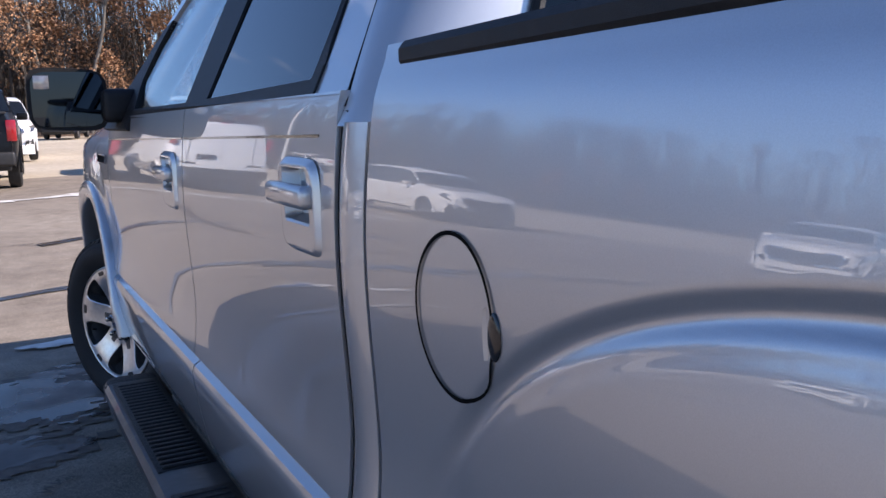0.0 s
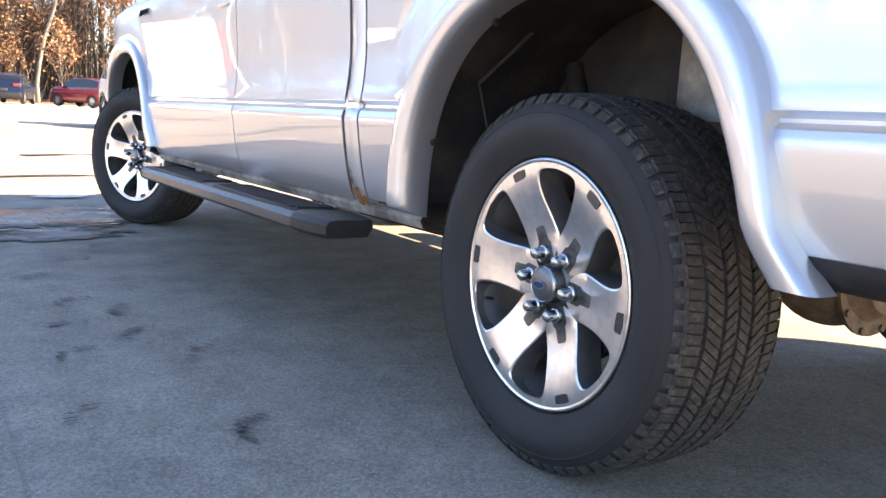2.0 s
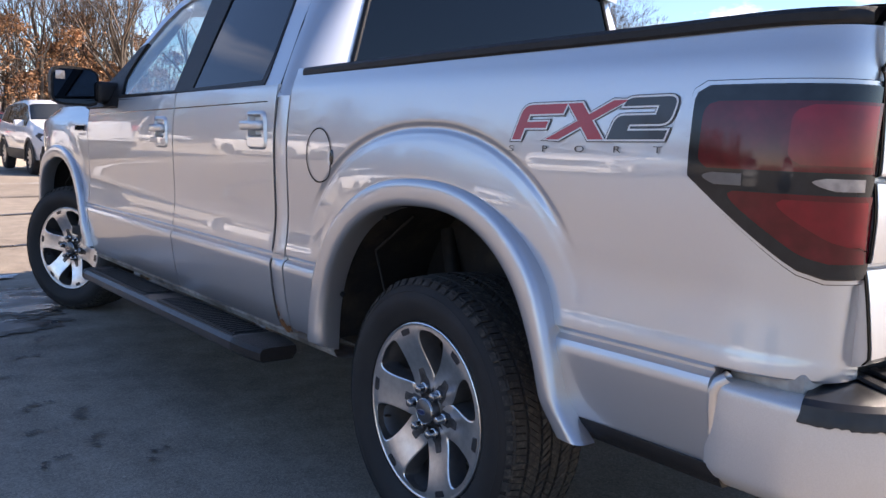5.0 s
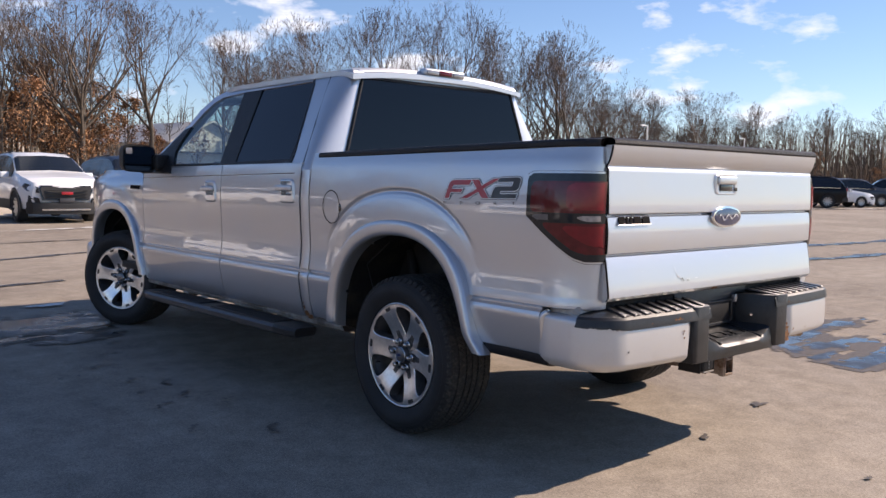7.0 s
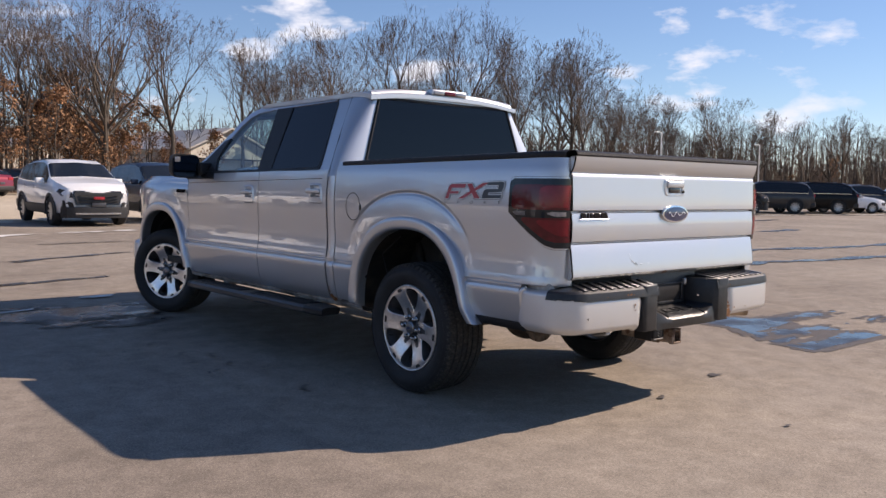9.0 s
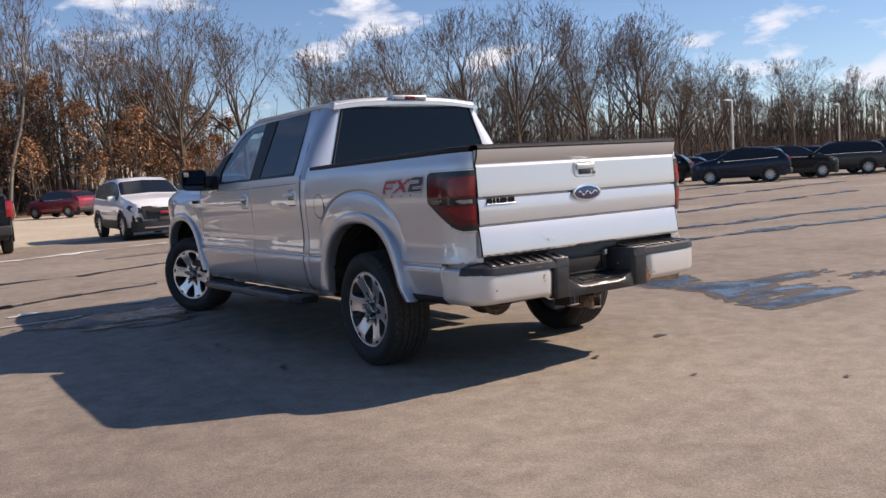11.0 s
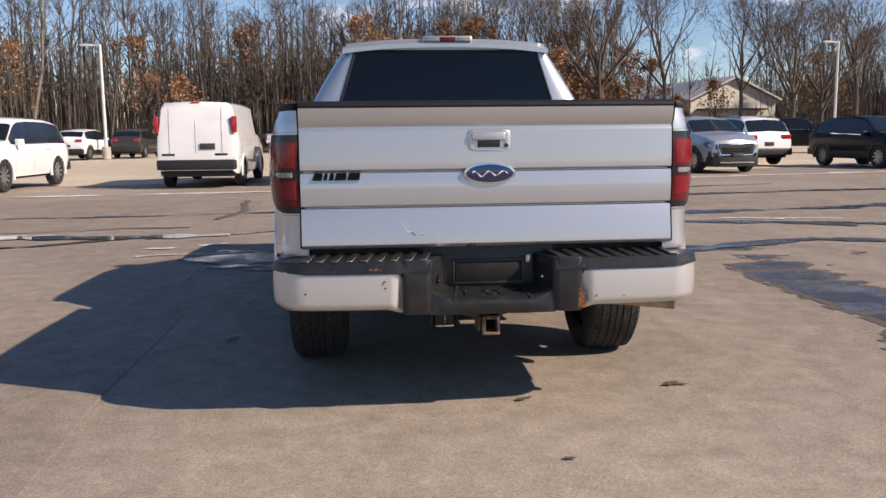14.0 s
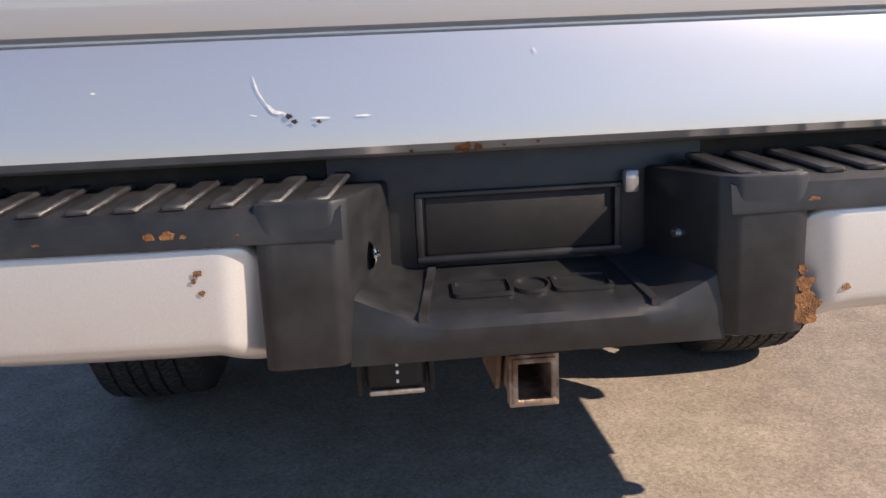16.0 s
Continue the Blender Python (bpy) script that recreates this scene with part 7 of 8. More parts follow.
# broad trees along the open edge, by bearing and range from the lot
for k, (bear, rng_m, size) in enumerate(((17.0, 74, 1.05), (21.0, 78, 1.0), (25.5, 86, 0.92), (28.5, 84, 0.90), (32.0, 86, 1.06), (36.0, 92, 1.12), (39.5, 94, 1.16), (44.0, 100, 1.18), (47.5, 104, 1.12), (50.0, 112, 0.95),
                                          (57.0, 140, 1.0), (12.5, 74, 0.95), (30.2, 78, 0.8))):
    a = radians(bear)
    set_tree(BROAD[k % 3], (-2.5 + rng_m * math.sin(a), -5 + rng_m * math.cos(a)), rng.uniform(0, 360), size)
# a closed line of broad trees farther off to the east
for k in range(24):
    a = radians(34 + 36 * (k + rng.random()) / 24)
    r_m = rng.uniform(104, 122) if a < radians(54) else rng.uniform(140, 165)
    set_tree(BROAD[rng.choice((0, 1, 2))], (-2.5 + r_m * math.sin(a), -5 + r_m * math.cos(a)), rng.uniform(0, 360), rng.uniform(0.82, 1.10) if a < radians(49) else rng.uniform(0.70, 0.90))
for k in range(136):
    u = (k + rng.random()) / 136
    p, inn = edge_point(u)
    depth = rng.uniform(0, 1) ** 1.3 * 26
    q = p + inn * depth
    # a thin stretch before the farm building
    if 26 < q.x < 47 and rng.random() < 0.86:
        continue
    set_tree(TALL[rng.choice((0, 0, 1, 2, 2, 3))], (q.x, q.y), rng.uniform(0, 360), rng.uniform(0.72, 1.02) * (0.88 if u > 0.55 else 1))
for k in range(106):
    u = rng.uniform(0.12, 0.98) if k % 2 else rng.uniform(0.29, 0.46)
    p, inn = edge_point(u)
    q = p + inn * rng.uniform(-4, 9)
    if 27 < q.x < 46 and rng.random() < 0.85:
        continue
    set_tree(YOUNG[k % 3], (q.x, q.y), rng.uniform(0, 360), rng.uniform(0.55, 1.1) if u < 0.62 else rng.uniform(0.4, 0.8))

# the depth of the woods: many thin stems and brush, uncountable
segs = []
for k in range(4100):
    u = rng.random() if k < 3100 else rng.uniform(0.05, 0.36)
    p, inn = edge_point(u)
    q = p + inn * (5 + 50 * rng.random() ** 1.2)
    if 25 < q.x < 49 and q.y < 112 and rng.random() < 0.94:
        continue
    h = rng.uniform(6, 14.5) * (0.88 if u > 0.55 else 1)
    lean = Vector((rng.gauss(0, 0.05) * h, rng.gauss(0, 0.05) * h, h))
    r = rng.uniform(0.05, 0.15)
    a = q + lean * 0.5 + Vector((rng.gauss(0, 0.15), rng.gauss(0, 0.15), 0))
    segs += [(q, a, r, r * 0.7, 4), (a, q + lean, r * 0.7, 0.02, 3)]
    for _ in range(8):
        f = rng.uniform(0.38, 0.98)
        b = a.lerp(q + lean, f * 2 - 1) if f > 0.5 else q.lerp(a, f * 2)
        size = 1.25 - 0.75 * f
        e = b + Vector((rng.gauss(0, 1.0), rng.gauss(0, 1.0), rng.uniform(0.8, 2.2))) * size
        segs.append((b, e, 0.04, 0.024, 1))
        for _ in range(3):
            g = b.lerp(e, rng.uniform(0.45, 1.0))
            segs.append((g, g + Vector((rng.gauss(0, 0.6), rng.gauss(0, 0.6), rng.uniform(0.2, 1.2))) * size, 0.024, 0.012, 1))
woods = tagged(new("far_woods", tube_mesh(segs, "far_woods", BARK)), "dense bare winter woods", "woods", kind="stuff")
# the woods go on to the horizon
segs = []
for k in range(5200):
    a = radians(rng.uniform(-75, 100))
    r_m = rng.uniform(170, 330)
    q = Vector((r_m * math.sin(a), r_m * math.cos(a), 0))
    h = rng.uniform(5, 15)
    e = q + Vector((rng.gauss(0, 0.8), rng.gauss(0, 0.8), h))
    segs.append((q, e, rng.uniform(0.15, 0.5), 0.06, 3))
    for _ in range(3):
        b = q.lerp(e, rng.uniform(0.3, 0.9))
        segs.append((b, b + Vector((rng.gauss(0, 1.6), rng.gauss(0, 1.6), rng.uniform(0.4, 2.6))), 0.10, 0.03, 3))
tagged(new("distant_woods", tube_mesh(segs, "distant_woods", TWIG)), "hazy bare woods reaching to the horizon", "woods", kind="stuff")
segs = []
for k in range(8000):
    p, inn = edge_point(rng.uniform(0.45, 1.0))
    q = p + inn * rng.uniform(-2.0, 40)
    if 26 < q.x < 48 and q.y < 104 and rng.random() < 0.93:
        continue
    e = q + Vector((rng.gauss(0, 0.7), rng.gauss(0, 0.7), rng.uniform(1.2, 6.5)))
    segs.append((q, e, 0.07, 0.02, 3))
for k in range(5200):
    p, inn = edge_point(rng.random())
    q = p + inn * rng.uniform(-3.0, 22)
    if 27 < q.x < 46 and rng.random() < 0.8:
        continue
    e = q + Vector((rng.gauss(0, 0.5), rng.gauss(0, 0.5), rng.uniform(0.5, 2.4)))
    segs.append((q, e, 0.022, 0.007, 3))
for k in range(2600):
    p, inn = edge_point(rng.uniform(0.05, 0.36))
    q = p + inn * rng.uniform(4, 45)
    e = q + Vector((rng.gauss(0, 0.6), rng.gauss(0, 0.6), rng.uniform(2.0, 7.5)))
    segs.append((q, e, 0.05, 0.015, 3))
tagged(new("brush", tube_mesh(segs, "brush", TWIG)), "tangle of bare brush at the wood's edge", "brush", kind="stuff")

# farm building beyond the trees
barn = thing("metal_building", "beige gabled metal building beyond the trees", "building", (40.6, 88, 0), 8)
BEIGE = material("beige_cladding", (0.60, 0.56, 0.49), 0.7, 0, 0, 1.5, 0.15, stain=(0.50, 0.46, 0.40), stain_scale=0.5)
bm = bmesh.new()
prism(bm, [(-5.3, 0), (5.3, 0), (5.3, 4.6), (0, 7.0), (-5.3, 4.6)], lambda u, v, d: (u, d, v), 18)
part("wall", bm, BEIGE, barn)
bm = bmesh.new()
for s in (-1, 1):
    prism(bm, [(s * 5.7, 4.5), (0, 7.08), (0, 7.28), (s * 5.7, 4.7)], lambda u, v, d: (u, -0.6 + d, v), 19.2)
part("roof", bm, material("pale_metal_roof", (0.52, 0.50, 0.46), 0.5, 0.3, 0, 2, 0.1), barn, "pale metal roof")
part("door", box(bmesh.new(), (-3.2, -0.06, 0), (1.6, 0.0, 3.2)), material("white_door", (0.62, 0.61, 0.58), 0.6, 0, 0, 3, 0.1), barn, "white sliding door")
part("canopy", box(bmesh.new(), (-4.6, -1.2, 3.5), (3.6, 0.0, 3.65)), UNDER, barn, "dark canopy")
barn2 = thing("shed", "long low beige shed behind the trees", "building", (22, 96, 0), 10)
bm = bmesh.new()
prism(bm, [(-7, 0), (7, 0), (7, 3.2), (0, 5.2), (-7, 3.2)], lambda u, v, d: (u, d, v), 12)
part("wall", bm, BEIGE, barn2)
bm = bmesh.new()
for s in (-1, 1):
    prism(bm, [(s * 7.4, 3.1), (0, 5.28), (0, 5.44), (s * 7.4, 3.26)], lambda u, v, d: (u, -0.5 + d, v), 13)
part("roof", bm, material("grey_metal_roof", (0.38, 0.37, 0.35), 0.5, 0.3, 0, 2, 0.1), barn2)

# lamp posts
POST = material("white_lamp_post", (0.66, 0.66, 0.64), 0.5, 0.1, 0, 4, 0.08)
def lamp_post(at, h, turn, src=[]):
    if src:
        c = copy_thing(src[0], pose(*at, 0, 0, 0, turn))
        c.scale = (1, 1, h / 6.4)
        return
    t = thing("street_lamp", "white steel lot lamp post with flat head", "lamp post", (*at, 0), turn, "lot lamps")
    part("pole", rod(bmesh.new(), (0, 0, 0), (0, 0, 6.4), 0.10, 0.075, 12), POST, t)
    part("arm", rod(bmesh.new(), (0, 0, 6.33), (0.6, 0, 6.38), 0.04, seg=8), POST, t)
    part("lamp_head", box(bmesh.new(), (0.45, -0.16, 6.32), (1.05, 0.16, 6.42), 0.03), POST, t)
    part("base", rod(bmesh.new(), (0, 0, 0), (0, 0, 0.7), 0.24, seg=16), material("concrete_base", (0.42, 0.40, 0.37), 0.85, 0, 0, 8, 0.15, 0.3), t, "concrete base")
    t.scale = (1, 1, h / 6.4)
    src.append(t)
lamp_post((-15.3, 45.2), 6.4, 180)
lamp_post((31.7, 51.5), 7.2, 180)
lamp_post((69, 48.5), 7.0, 180)
lamp_post((96, 53), 7.0, 180)

# ---- ground ----
def ground_material(name, base, dark, light, speck):
    m = material(name, base, 0.88, 0, 0, 110, 0.20, 0.32, 210, stain=dark, stain_scale=1.3, stain_at=(0.40, 0.66), spec=0.3)
    nt = m.node_tree
    b = nt.nodes["Principled BSDF"]
    src = b.inputs["Base Color"].links[0].from_socket
    co = nt.nodes.new("ShaderNodeTexCoord")
    n = nt.nodes.new("ShaderNodeTexNoise")
    n.inputs["Scale"].default_value = 230
    n.inputs["Detail"].default_value = 2
    nt.links.new(co.outputs["Object"], n.inputs["Vector"])
    r = nt.nodes.new("ShaderNodeValToRGB")
    r.color_ramp.elements[0].position, r.color_ramp.elements[1].position = 0.56, 0.70
    nt.links.new(n.outputs[0], r.inputs[0])
    mx = nt.nodes.new("ShaderNodeMixRGB")
    mx.inputs[2].default_value = (*speck, 1)
    nt.links.new(r.outputs[0], mx.inputs[0])
    nt.links.new(src, mx.inputs[1])
    n2 = nt.nodes.new("ShaderNodeTexNoise")
    n2.inputs["Scale"].default_value = 0.16
    n2.inputs["Detail"].default_value = 9
    n2.inputs["Roughness"].default_value = 0.6
    nt.links.new(co.outputs["Object"], n2.inputs["Vector"])
    r2 = nt.nodes.new("ShaderNodeValToRGB")
    r2.color_ramp.elements[0].position, r2.color_ramp.elements[1].position = 0.48, 0.66
    nt.links.new(n2.outputs[0], r2.inputs[0])
    mx2 = nt.nodes.new("ShaderNodeMixRGB")
    mx2.inputs[2].default_value = (*light, 1)
    nt.links.new(r2.outputs[0], mx2.inputs[0])
    nt.links.new(mx.outputs[0], mx2.inputs[1])
    # pale and dark stones of the aggregate, and blotches a hand wide
    vo = nt.nodes.new("ShaderNodeTexVoronoi")
    vo.inputs["Scale"].default_value = 140
    nt.links.new(co.outputs["Object"], vo.inputs["Vector"])
    bw = nt.nodes.new("ShaderNodeRGBToBW")
    nt.links.new(vo.outputs["Color"], bw.inputs[0])
    n3 = nt.nodes.new("ShaderNodeTexNoise")
    n3.inputs["Scale"].default_value = 5.5
    n3.inputs["Detail"].default_value = 8
    n3.inputs["Roughness"].default_value = 0.65
    nt.links.new(co.outputs["Object"], n3.inputs["Vector"])
    out = mx2.outputs[0]
    for src2, lo, hi, a, bb in ((bw.outputs[0], 0.15, 0.85, 0.80, 1.20), (n3.outputs[0], 0.33, 0.67, 0.82, 1.16)):
        mr = nt.nodes.new("ShaderNodeMapRange")
        mr.inputs[1].default_value, mr.inputs[2].default_value = lo, hi
        mr.inputs[3].default_value, mr.inputs[4].default_value = a, bb
        nt.links.new(src2, mr.inputs[0])
        mm = nt.nodes.new("ShaderNodeMixRGB")
        mm.blend_type = "MULTIPLY"
        mm.inputs[0].default_value = 1
        nt.links.new(out, mm.inputs[1])
        nt.links.new(mr.outputs[0], mm.inputs[2])
        out = mm.outputs[0]
    # scattered pale chips and dark flecks
    for scale, lo, hi, tone in ((26, 0.66, 0.70, [1.25 * c for c in speck]), (17, 0.67, 0.70, [0.45 * c for c in dark]), (2.4, 0.60, 0.74, light)):
        nf = nt.nodes.new("ShaderNodeTexNoise")
        nf.inputs["Scale"].default_value = scale
        nf.inputs["Detail"].default_value = 5
        nf.inputs["Roughness"].default_value = 0.7
        nt.links.new(co.outputs["Object"], nf.inputs["Vector"])
        rf = nt.nodes.new("ShaderNodeMapRange")
        rf.inputs[1].default_value, rf.inputs[2].default_value = lo, hi
        rf.inputs[3].default_value, rf.inputs[4].default_value = 0.0, 0.7
        nt.links.new(nf.outputs[0], rf.inputs[0])
        mf = nt.nodes.new("ShaderNodeMixRGB")
        mf.inputs[2].default_value = (*tone, 1)
        nt.links.new(rf.outputs[0], mf.inputs[0])
        nt.links.new(out, mf.inputs[1])
        out = mf.outputs[0]
    nt.links.new(out, b.inputs["Base Color"])
    return m


ASPHALT = ground_material("dusty_asphalt", (0.270, 0.230, 0.184), (0.195, 0.164, 0.132), (0.345, 0.298, 0.242), (0.43, 0.37, 0.31))
LANE = ground_material("older_asphalt_lane", (0.255, 0.216, 0.177), (0.190, 0.161, 0.131), (0.300, 0.257, 0.212), (0.37, 0.32, 0.265))
GRAVEL = ground_material("tan_gravel", (0.52, 0.445, 0.335), (0.44, 0.37, 0.27), (0.58, 0.51, 0.40), (0.62, 0.56, 0.46))
WET = material("wet_asphalt", (0.036, 0.034, 0.034), 0.10, 0, 0, 30, 0.2, 0.0, 120, stain=(0.03, 0.028, 0.028), stain_scale=2, spec=0.45)
DAMP = material("damp_asphalt", (0.105, 0.088, 0.072), 0.6, 0, 0, 30, 0.25, 0.4, 130, spec=0.4)
SALT = material("salt_and_old_snow", (0.74, 0.73, 0.70), 0.8, 0, 0, 6, 0.15, 0.5, 40, stain=(0.36, 0.32, 0.27), stain_scale=2.2, stain_at=(0.45, 0.65))
def patchy_gloss(m, scale, lo, hi):
    """Gloss that varies in patches, as water films do."""
    nt = m.node_tree
    co = nt.nodes.new("ShaderNodeTexCoord")
    n = nt.nodes.new("ShaderNodeTexNoise")
    n.inputs["Scale"].default_value = scale
    n.inputs["Detail"].default_value = 6
    r = nt.nodes.new("ShaderNodeMapRange")
    r.inputs[1].default_value, r.inputs[2].default_value = 0.42, 0.60
    r.inputs[3].default_value, r.inputs[4].default_value = lo, hi
    nt.links.new(co.outputs["Object"], n.inputs["Vector"])
    nt.links.new(n.outputs[0], r.inputs[0])
    nt.links.new(r.outputs[0], nt.nodes["Principled BSDF"].inputs["Roughness"])


patchy_gloss(WET, 2.2, 0.14, 0.42)
patchy_gloss(ASPHALT, 3.0, 0.78, 0.95)
CRACK = material("dark_crack_filler", (0.05, 0.045, 0.04), 0.8, 0, 0, 20, 0.3)

bm = grid(lambda x, y: (x, y, -0.03), [-1500, -200, -60, 60, 200, 1500], [-1500, -200, -60, 60, 200, 1500])
tagged(part("ground", bm, GRAVEL, None), "dry tan gravel and dead grass", "ground", kind="structure")
# asphalt lot, its far border slightly ragged
bm = bmesh.new()
def lot_edge(x):
    return 20.0 + 0.22 * x + 1.2 * noise.noise((x * 0.12, 3.0, 0)) if x > -30 else 13.4
xs = steps(-120, 120, 120)
rows = [[bm.verts.new((x, y, 0)) for x in xs] for y in (-120, -40, -12, 0, 8)] + [[bm.verts.new((x, max(9, lot_edge(x)), 0)) for x in xs]]
for a, b in zip(rows, rows[1:]):
    for k in range(len(xs) - 1):
        bm.faces.new((a[k], a[k + 1], b[k + 1], b[k]))
flange(bm, (0, 0, -0.05))
tagged(part("parking_lot", bm, ASPHALT, None), "dusty brown-grey asphalt lot with cracks", "pavement", kind="structure")
# leaf litter under the woods
bm = bmesh.new()
us = steps(0, 1, 90)
ra = [bm.verts.new((edge_point(u)[0] - edge_point(u)[1] * (3.5 + 2.5 * noise.noise((u * 40, 0, 0)))).to_tuple()[:2] + (-0.02,)) for u in us]
rb = [bm.verts.new((edge_point(u)[0] + edge_point(u)[1] * 10).to_tuple()[:2] + (0.25,)) for u in us]
rc = [bm.verts.new((edge_point(u)[0] + edge_point(u)[1] * 90).to_tuple()[:2] + (0.6,)) for u in us]
for a, b in ((ra, rb), (rb, rc)):
    for k in range(90):
        bm.faces.new((a[k], a[k + 1], b[k + 1], b[k]))
tagged(part("wood_floor", bm, LITTER, None), "brown leaf litter under the woods", "ground", kind="structure")


def pool(name, label, cx, cy, rx, ry, seed, mat, z=0.008, turn=0.0, rough=0.55, seg=70):
    """A flat irregular wet patch."""
    bm = bmesh.new()
    c = bm.verts.new((0, 0, 0))
    vs = []
    for k in range(seg):
        a = 6.2832 * k / seg
        f = 1 + rough * noise.noise((seed * 3.3, math.cos(a) * 1.5, math.sin(a) * 1.5)) + 0.5 * rough * noise.noise((seed * 5.1, math.cos(a) * 5, math.sin(a) * 5)) + 0.25 * rough * noise.noise((seed, math.cos(a) * 14, math.sin(a) * 14))
        vs.append(bm.verts.new((rx * f * math.cos(a), ry * f * math.sin(a), 0)))
    for k in range(seg):
        bm.faces.new((c, vs[k], vs[(k + 1) % seg]))
    ob = part(name, bm, mat, None)
    ob.matrix_basis = pose(cx, cy, z, 0, 0, turn)
    return tagged(ob, label, "puddle" if mat is WET else "stain")


def streak(name, label, pts, w, seed, mat, z=0.008, cat="crack", wob=0.5, stray=1.0):
    """A long irregular strip over the ground through pts."""
    bm = bmesh.new()
    prev = None
    n = 46
    for i in range(len(pts) - 1):
        a, b = Vector((*pts[i], 0)), Vector((*pts[i + 1], 0))
        d = (b - a).normalized()
        nn = Vector((-d.y, d.x, 0))
        for k in range(n + 1):
            t = k / n
            p = a.lerp(b, t)
            l = (b - a).length * t + i * 31
            off = nn * stray * (noise.noise((seed, l * 0.35, 0)) * 0.28 + noise.noise((seed, l * 1.7, 5)) * 0.08)
            hw = w * max(0.06, 0.5 + wob * 1.6 * noise.noise((seed + 9, l * 0.8, 0)) + 0.4 * noise.noise((seed + 4, l * 3.1, 0)))
            row = (bm.verts.new(p + off - nn * hw), bm.verts.new(p + off + nn * hw))
            if prev and not (k == 0 and i):
                bm.faces.new((prev[0], prev[1], row[1], row[0]))
            prev = row
    ob = part(name, bm, mat, None)
    ob.location = (0, 0, z)
    return tagged(ob, label, cat)


def film(name, label, x0, x1, y0, y1, wet, mat, z, cell, cat="puddle"):
    """A film of water on the cells of a fine grid where wet(x, y) holds."""
    nx, ny = int((x1 - x0) / cell), int((y1 - y0) / cell)
    keep = [[wet(x0 + (i + 0.5) * cell, y0 + (j + 0.5) * cell) for j in range(ny)] for i in range(nx)]
    verts, faces, index = [], [], {}

    def corner(i, j):
        if (i, j) not in index:
            index[i, j] = len(verts)
            x, y = x0 + i * cell, y0 + j * cell
            verts.append((x + 0.4 * cell * noise.noise((x * 31, y * 31, 1)), y + 0.4 * cell * noise.noise((x * 31, y * 31, 7)), z))
        return index[i, j]
    for i in range(nx):
        for j in range(ny):
            if keep[i][j]:
                faces.append((corner(i, j), corner(i + 1, j), corner(i + 1, j + 1), corner(i, j + 1)))
    me = bpy.data.meshes.new(name)
    me.from_pydata(verts, [], faces)
    me.materials.append(mat)
    return tagged(new(name, me), label, cat, kind="stuff")


def bumps(x, y, seed):
    return noise.noise((x, y, seed)) + 0.5 * noise.noise((x * 2.1, y * 2.1, seed + 3)) + 0.25 * noise.noise((x * 4.4, y * 4.4, seed + 5)) + 0.28 * noise.noise((x * 9.5, y * 9.5, seed + 8)) + 0.16 * noise.noise((x * 21, y * 21, seed + 12))


def front_wet(x, y):
    d = math.hypot((x + 1.6) / 0.9, (y - 4.0) / 0.6)
    return bumps(x * 0.9, y * 2.0, 2.0) > -0.35 + 0.75 * d ** 2 - 0.25
def side_wet(x, y):
    """A channel of meltwater along the lot, with tongues that run out to its far side."""
    b = bumps(x * 0.55, y * 2.4, 11.0)
    left = 2.87 + 0.07 * noise.noise((y * 1.3, 3, 0)) - 0.42 * smoothstep(0.3, -0.7, y)
    tongue = smoothstep(0.42, 0.15, y) * smoothstep(-1.0, -0.75, y)
    right = 3.46 + 0.10 * tongue + 0.10 * noise.noise((y * 0.9, 8, 0))
    if x < left + 0.05 * b or y < -0.80 or y > 4.3:
        return False
    if x < right + 0.30 * b:
        return b > -0.14 + 0.8 * smoothstep(3.3, 4.2, y)
    return b > 0.58 + 0.22 * (x - right) - 0.16 * tongue + 0.35 * smoothstep(3.6, 4.3, y) and x < right + 4.0
film("damp_patch", "damp asphalt round the meltwater", -5.0, -0.6, 2.7, 5.3, lambda x, y: front_wet(x, y) or front_wet(x + 0.06, y + 0.05) or front_wet(x - 0.07, y - 0.05) or front_wet(x, y + 0.09), DAMP, 0.0068, 0.04, "stain")
film("damp_patch", "damp asphalt round the wide puddle", 1.5, 7.7, -2.1, 4.7, lambda x, y: side_wet(x, y) or side_wet(x + 0.10, y + 0.06) or side_wet(x - 0.12, y - 0.06) or side_wet(x, y + 0.10) or side_wet(x + 0.05, y - 0.12), DAMP, 0.0035, 0.05, "stain")
film("puddle", "shallow meltwater film by the front wheel", -5.0, -0.6, 2.9, 5.1, front_wet, WET, 0.0078, 0.015)
film("puddle", "wide shallow puddle with dry islands on open asphalt", 1.6, 7.6, -2.0, 4.6, side_wet, WET, 0.0045, 0.035)
for k, (x, y, rx, ry) in enumerate(((0.995, -0.84, 0.055, 0.035), (0.24, -1.755, 0.022, 0.014), (0.20, -0.99, 0.04, 0.02), (0.75, -2.4, 0.020, 0.013))):
    pool("wet_spot", "small dark wet spot on the asphalt", x, y, rx, ry, 20 + k, DAMP, 0.0085, 10 * k, 0.9, 26)
rw = random.Random(9)
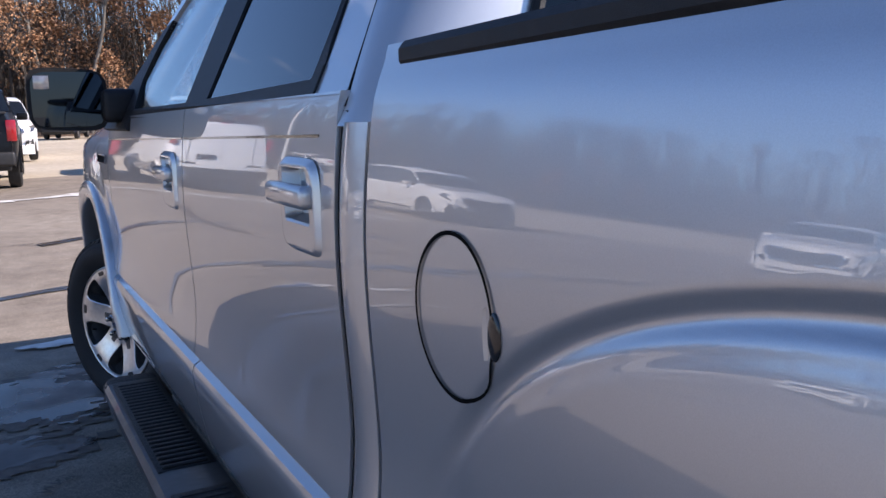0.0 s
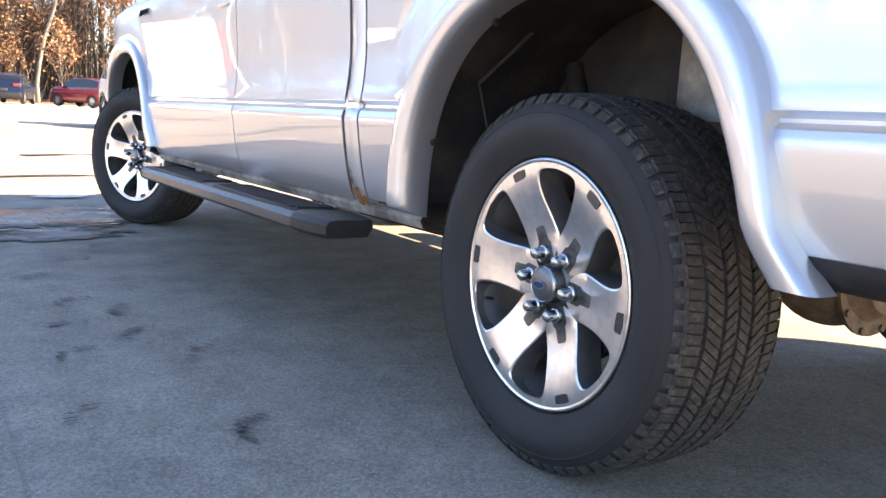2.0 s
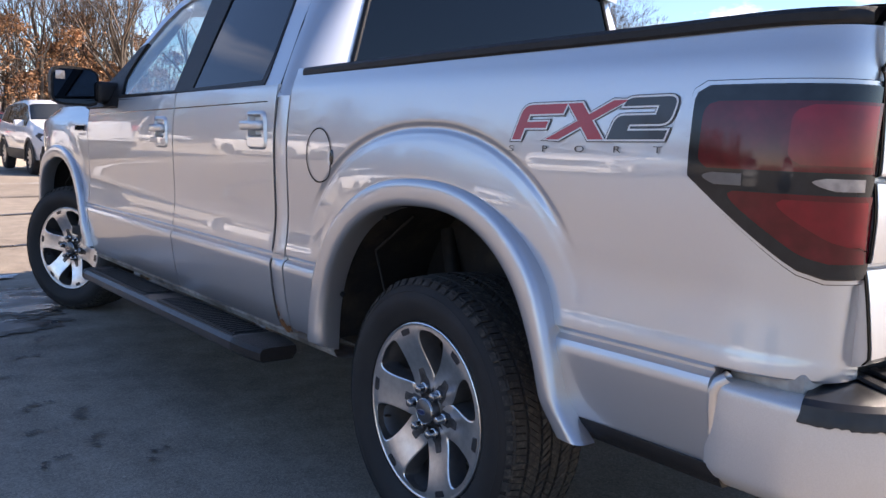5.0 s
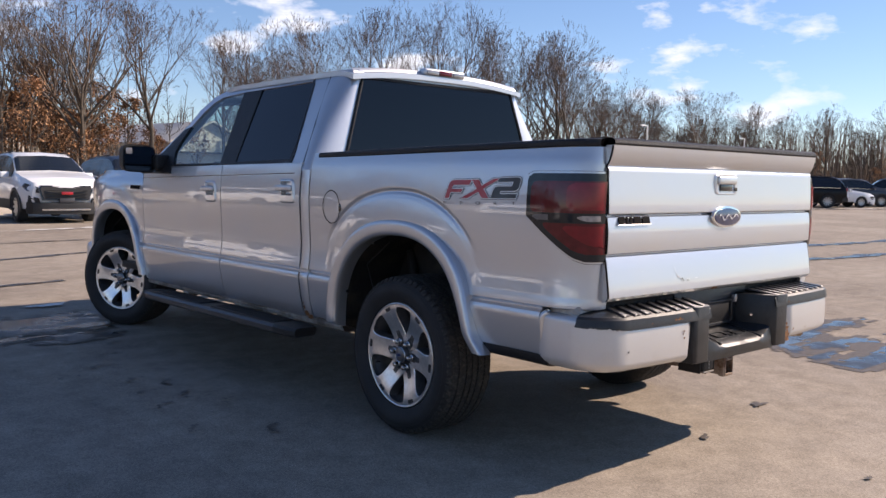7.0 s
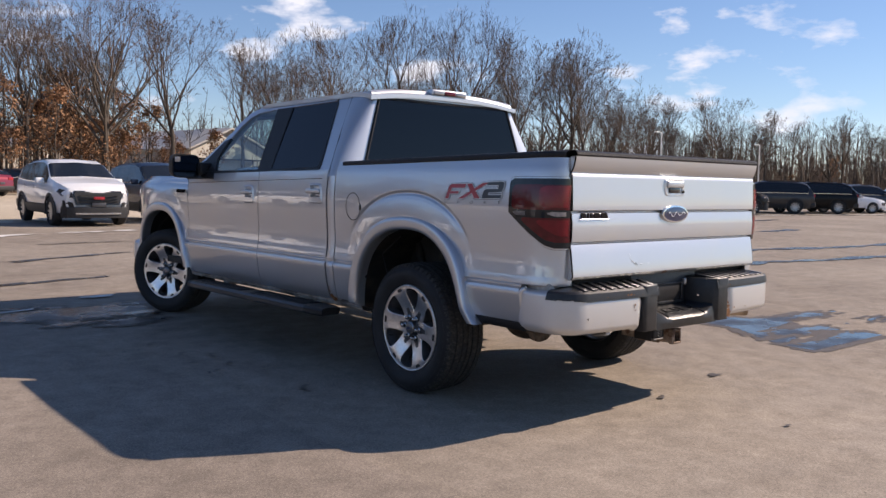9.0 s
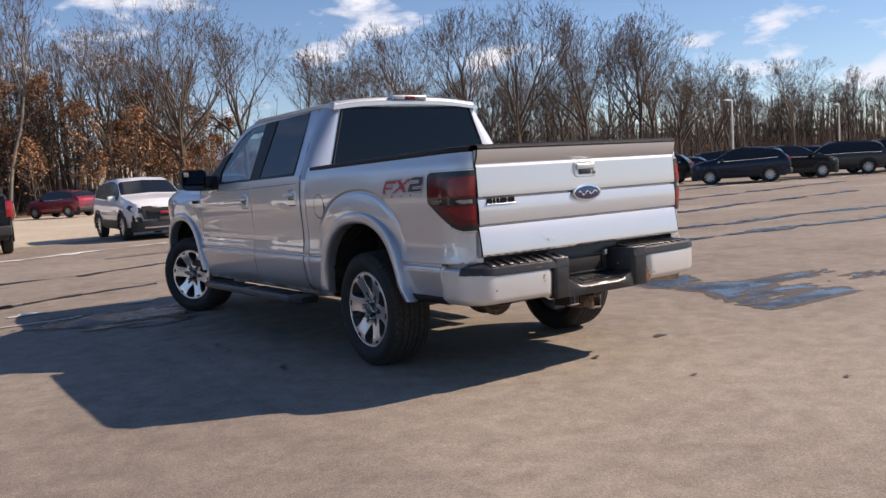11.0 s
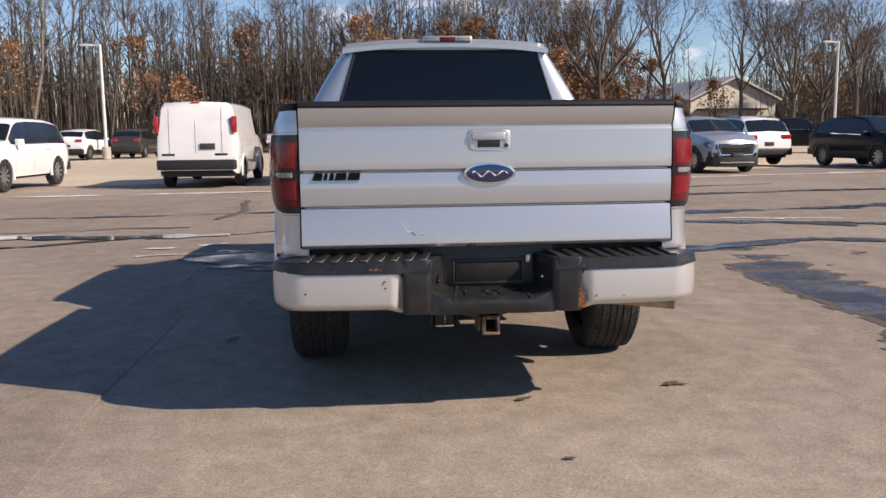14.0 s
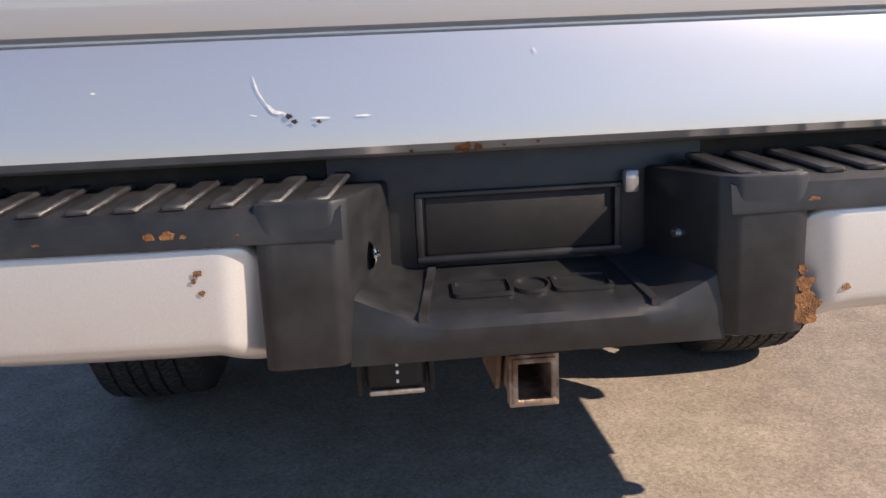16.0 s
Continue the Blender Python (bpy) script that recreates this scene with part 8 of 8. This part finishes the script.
for k, (x, y, turn) in enumerate(((-1.64, 1.13, 40), (-1.62, 1.45, 20), (-1.45, 1.28, 65), (-1.55, 1.78, 30), (-1.42, 1.60, 80), (-1.32, 1.02, 50), (-1.60, 2.25, 35), (-1.42, 2.6, 10), (-1.70, 0.62, 75), (-1.38, 0.42, 55), (-1.85, 2.05, 15), (-1.25, 2.95, 40))):
    # the tread of a shoe: a row of short damp bars along an arc
    for j in range(9):
        f = j / 8 - 0.5
        if rw.random() < 0.30:
            continue
        a = radians(turn)
        bend = 0.03 * math.cos(f * 3.0)
        px, py = x + 0.13 * f * math.cos(a) - bend * math.sin(a), y + 0.13 * f * math.sin(a) + bend * math.cos(a)
        pool("wet_print", "faint damp tread mark of a shoe on the asphalt", px, py, rw.uniform(0.005, 0.009), rw.uniform(0.012, 0.028), 50 + 7 * k + j, DAMP, 0.0085, turn + rw.gauss(0, 18), 1.2, 18)
# the older lane beside the truck, laid against the newer one
SEAM = [(-1.66, -30), (-1.72, -5.5), (-1.77, -2.4), (-1.87, -0.7), (-1.85, 1.2), (-2.10, 2.0), (-2.64, 13.2)]
bm = bmesh.new()
prev = None
for i in range(len(SEAM) - 1):
    (xa, ya), (xb, yb) = SEAM[i], SEAM[i + 1]
    for k in range(24):
        t = k / 24
        x, y = xa + (xb - xa) * t, ya + (yb - ya) * t
        row = [bm.verts.new((xx, y, 0.0)) for xx in (x + 0.02 * noise.noise((y * 1.6, 4, 0)) + 0.008 * noise.noise((y * 9, 4, 0)), -6, -14, -60)]
        if prev:
            for q in range(3):
                bm.faces.new((prev[q], row[q], row[q + 1], prev[q + 1]))
        prev = row
flange(bm, (0, 0, -0.01))
lane = tagged(part("asphalt_lane", bm, LANE, None), "older rougher asphalt lane along a straight seam", "pavement", kind="structure")
lane.location = (0, 0, 0.0035)
STILL_WATER = material("still_meltwater", (0.030, 0.027, 0.025), 0.05, 0, 0, 12, 0.25, 0.02, 9, spec=0.5)
streak("meltwater_strip", "narrow strip of still meltwater across the lane", [(-8.5, 6.9), (-5.6, 6.30), (-4.3, 6.10), (-3.3, 6.02), (-2.3, 6.15)], 0.26, 71, STILL_WATER, 0.0175, "puddle", 0.35, 0.3)
streak("meltwater_strip", "narrow strip of still meltwater joining the wider one", [(-8.0, 4.75), (-5.6, 5.05), (-4.4, 5.30), (-3.6, 5.92)], 0.16, 74, STILL_WATER, 0.0165, "puddle", 0.35, 0.3)
streak("joint_crack", "thin dark crack along the lane's edge", [(-1.67, -16), (-1.722, -5.5), (-1.765, -2.8)], 0.004, 86, CRACK, 0.0060, "crack", 0.5, 0.06)
for k, (pts, w, mat, lab) in enumerate((
        ([(-2.3, 6.2), (-1.4, 6.6), (-0.4, 6.8)], 0.12, WET, "wet crack holding meltwater"), ([(-12, 6.3), (-5.5, 6.8), (-3.0, 7.0)], 0.10, DAMP, "damp crack in the asphalt"),
        ([(-10, 8.6), (-5.6, 8.9), (-1.0, 9.4), (2.2, 10.4)], 0.14, WET, "damp crack in the asphalt"), ([(1.2, 6.9), (4.0, 6.7), (6.0, 5.9), (9.8, 5.4), (18, 4.6)], 0.30, WET, "wet crack holding meltwater"),
        ([(3.0, 7.6), (7.4, 8.5), (10.7, 8.6), (22, 9.5)], 0.30, WET, "wet crack holding meltwater"), ([(4, 11.5), (13.6, 12.6), (30, 14.5)], 0.34, WET, "damp crack in the asphalt"),
        ([(2.2, 3.6), (4.6, 4.5), (6.7, 3.9), (11, 3.4), (17, 2.6)], 0.24, WET, "wet streak across the asphalt"), ([(-2.9, 12), (-2.6, 10), (-2.75, 8.2)], 0.12, DAMP, "damp crack in the asphalt"),
        ([(0.2, 12.4), (4.0, 13.0), (9.0, 14.6)], 0.12, DAMP, "damp crack in the asphalt"), ([(14, 16.5), (30, 20), (46, 15.5)], 0.35, WET, "damp crack in the asphalt"))):
    streak("wet_crack" if mat is WET else "damp_crack", lab, pts, w, 30 + k, mat, 0.0085 + 0.0006 * k)
for k, (pts, w) in enumerate((([(-14, 13.6), (-4.9, 14.3), (-1.0, 14.6), (3.3, 16.2), (9, 17.6)], 0.26), ([(9, 17.6), (19, 20.2), (33, 18.2), (58, 15.5)], 0.3), ([(-7.0, 6.85), (-4.6, 6.45)], 0.07), ([(4.5, 6.95), (6.2, 6.5)], 0.06), ([(-3.0, 4.25), (-1.9, 4.5)], 0.05))):
    streak("salt_line", "pale line of salt and old snow", pts, w, 60 + k, SALT, 0.012 + 0.001 * k, "salt")
for k, (x, y) in enumerate(((-2.9, 4.9), (-1.1, 5.0), (-2.3, 5.15), (5.4, 6.75), (9.0, 8.9))):
    pool("slush_patch", "small patch of old slush", x, y, 0.16, 0.07, 90 + k, SALT, 0.014, 10 * k, 0.9, 26)
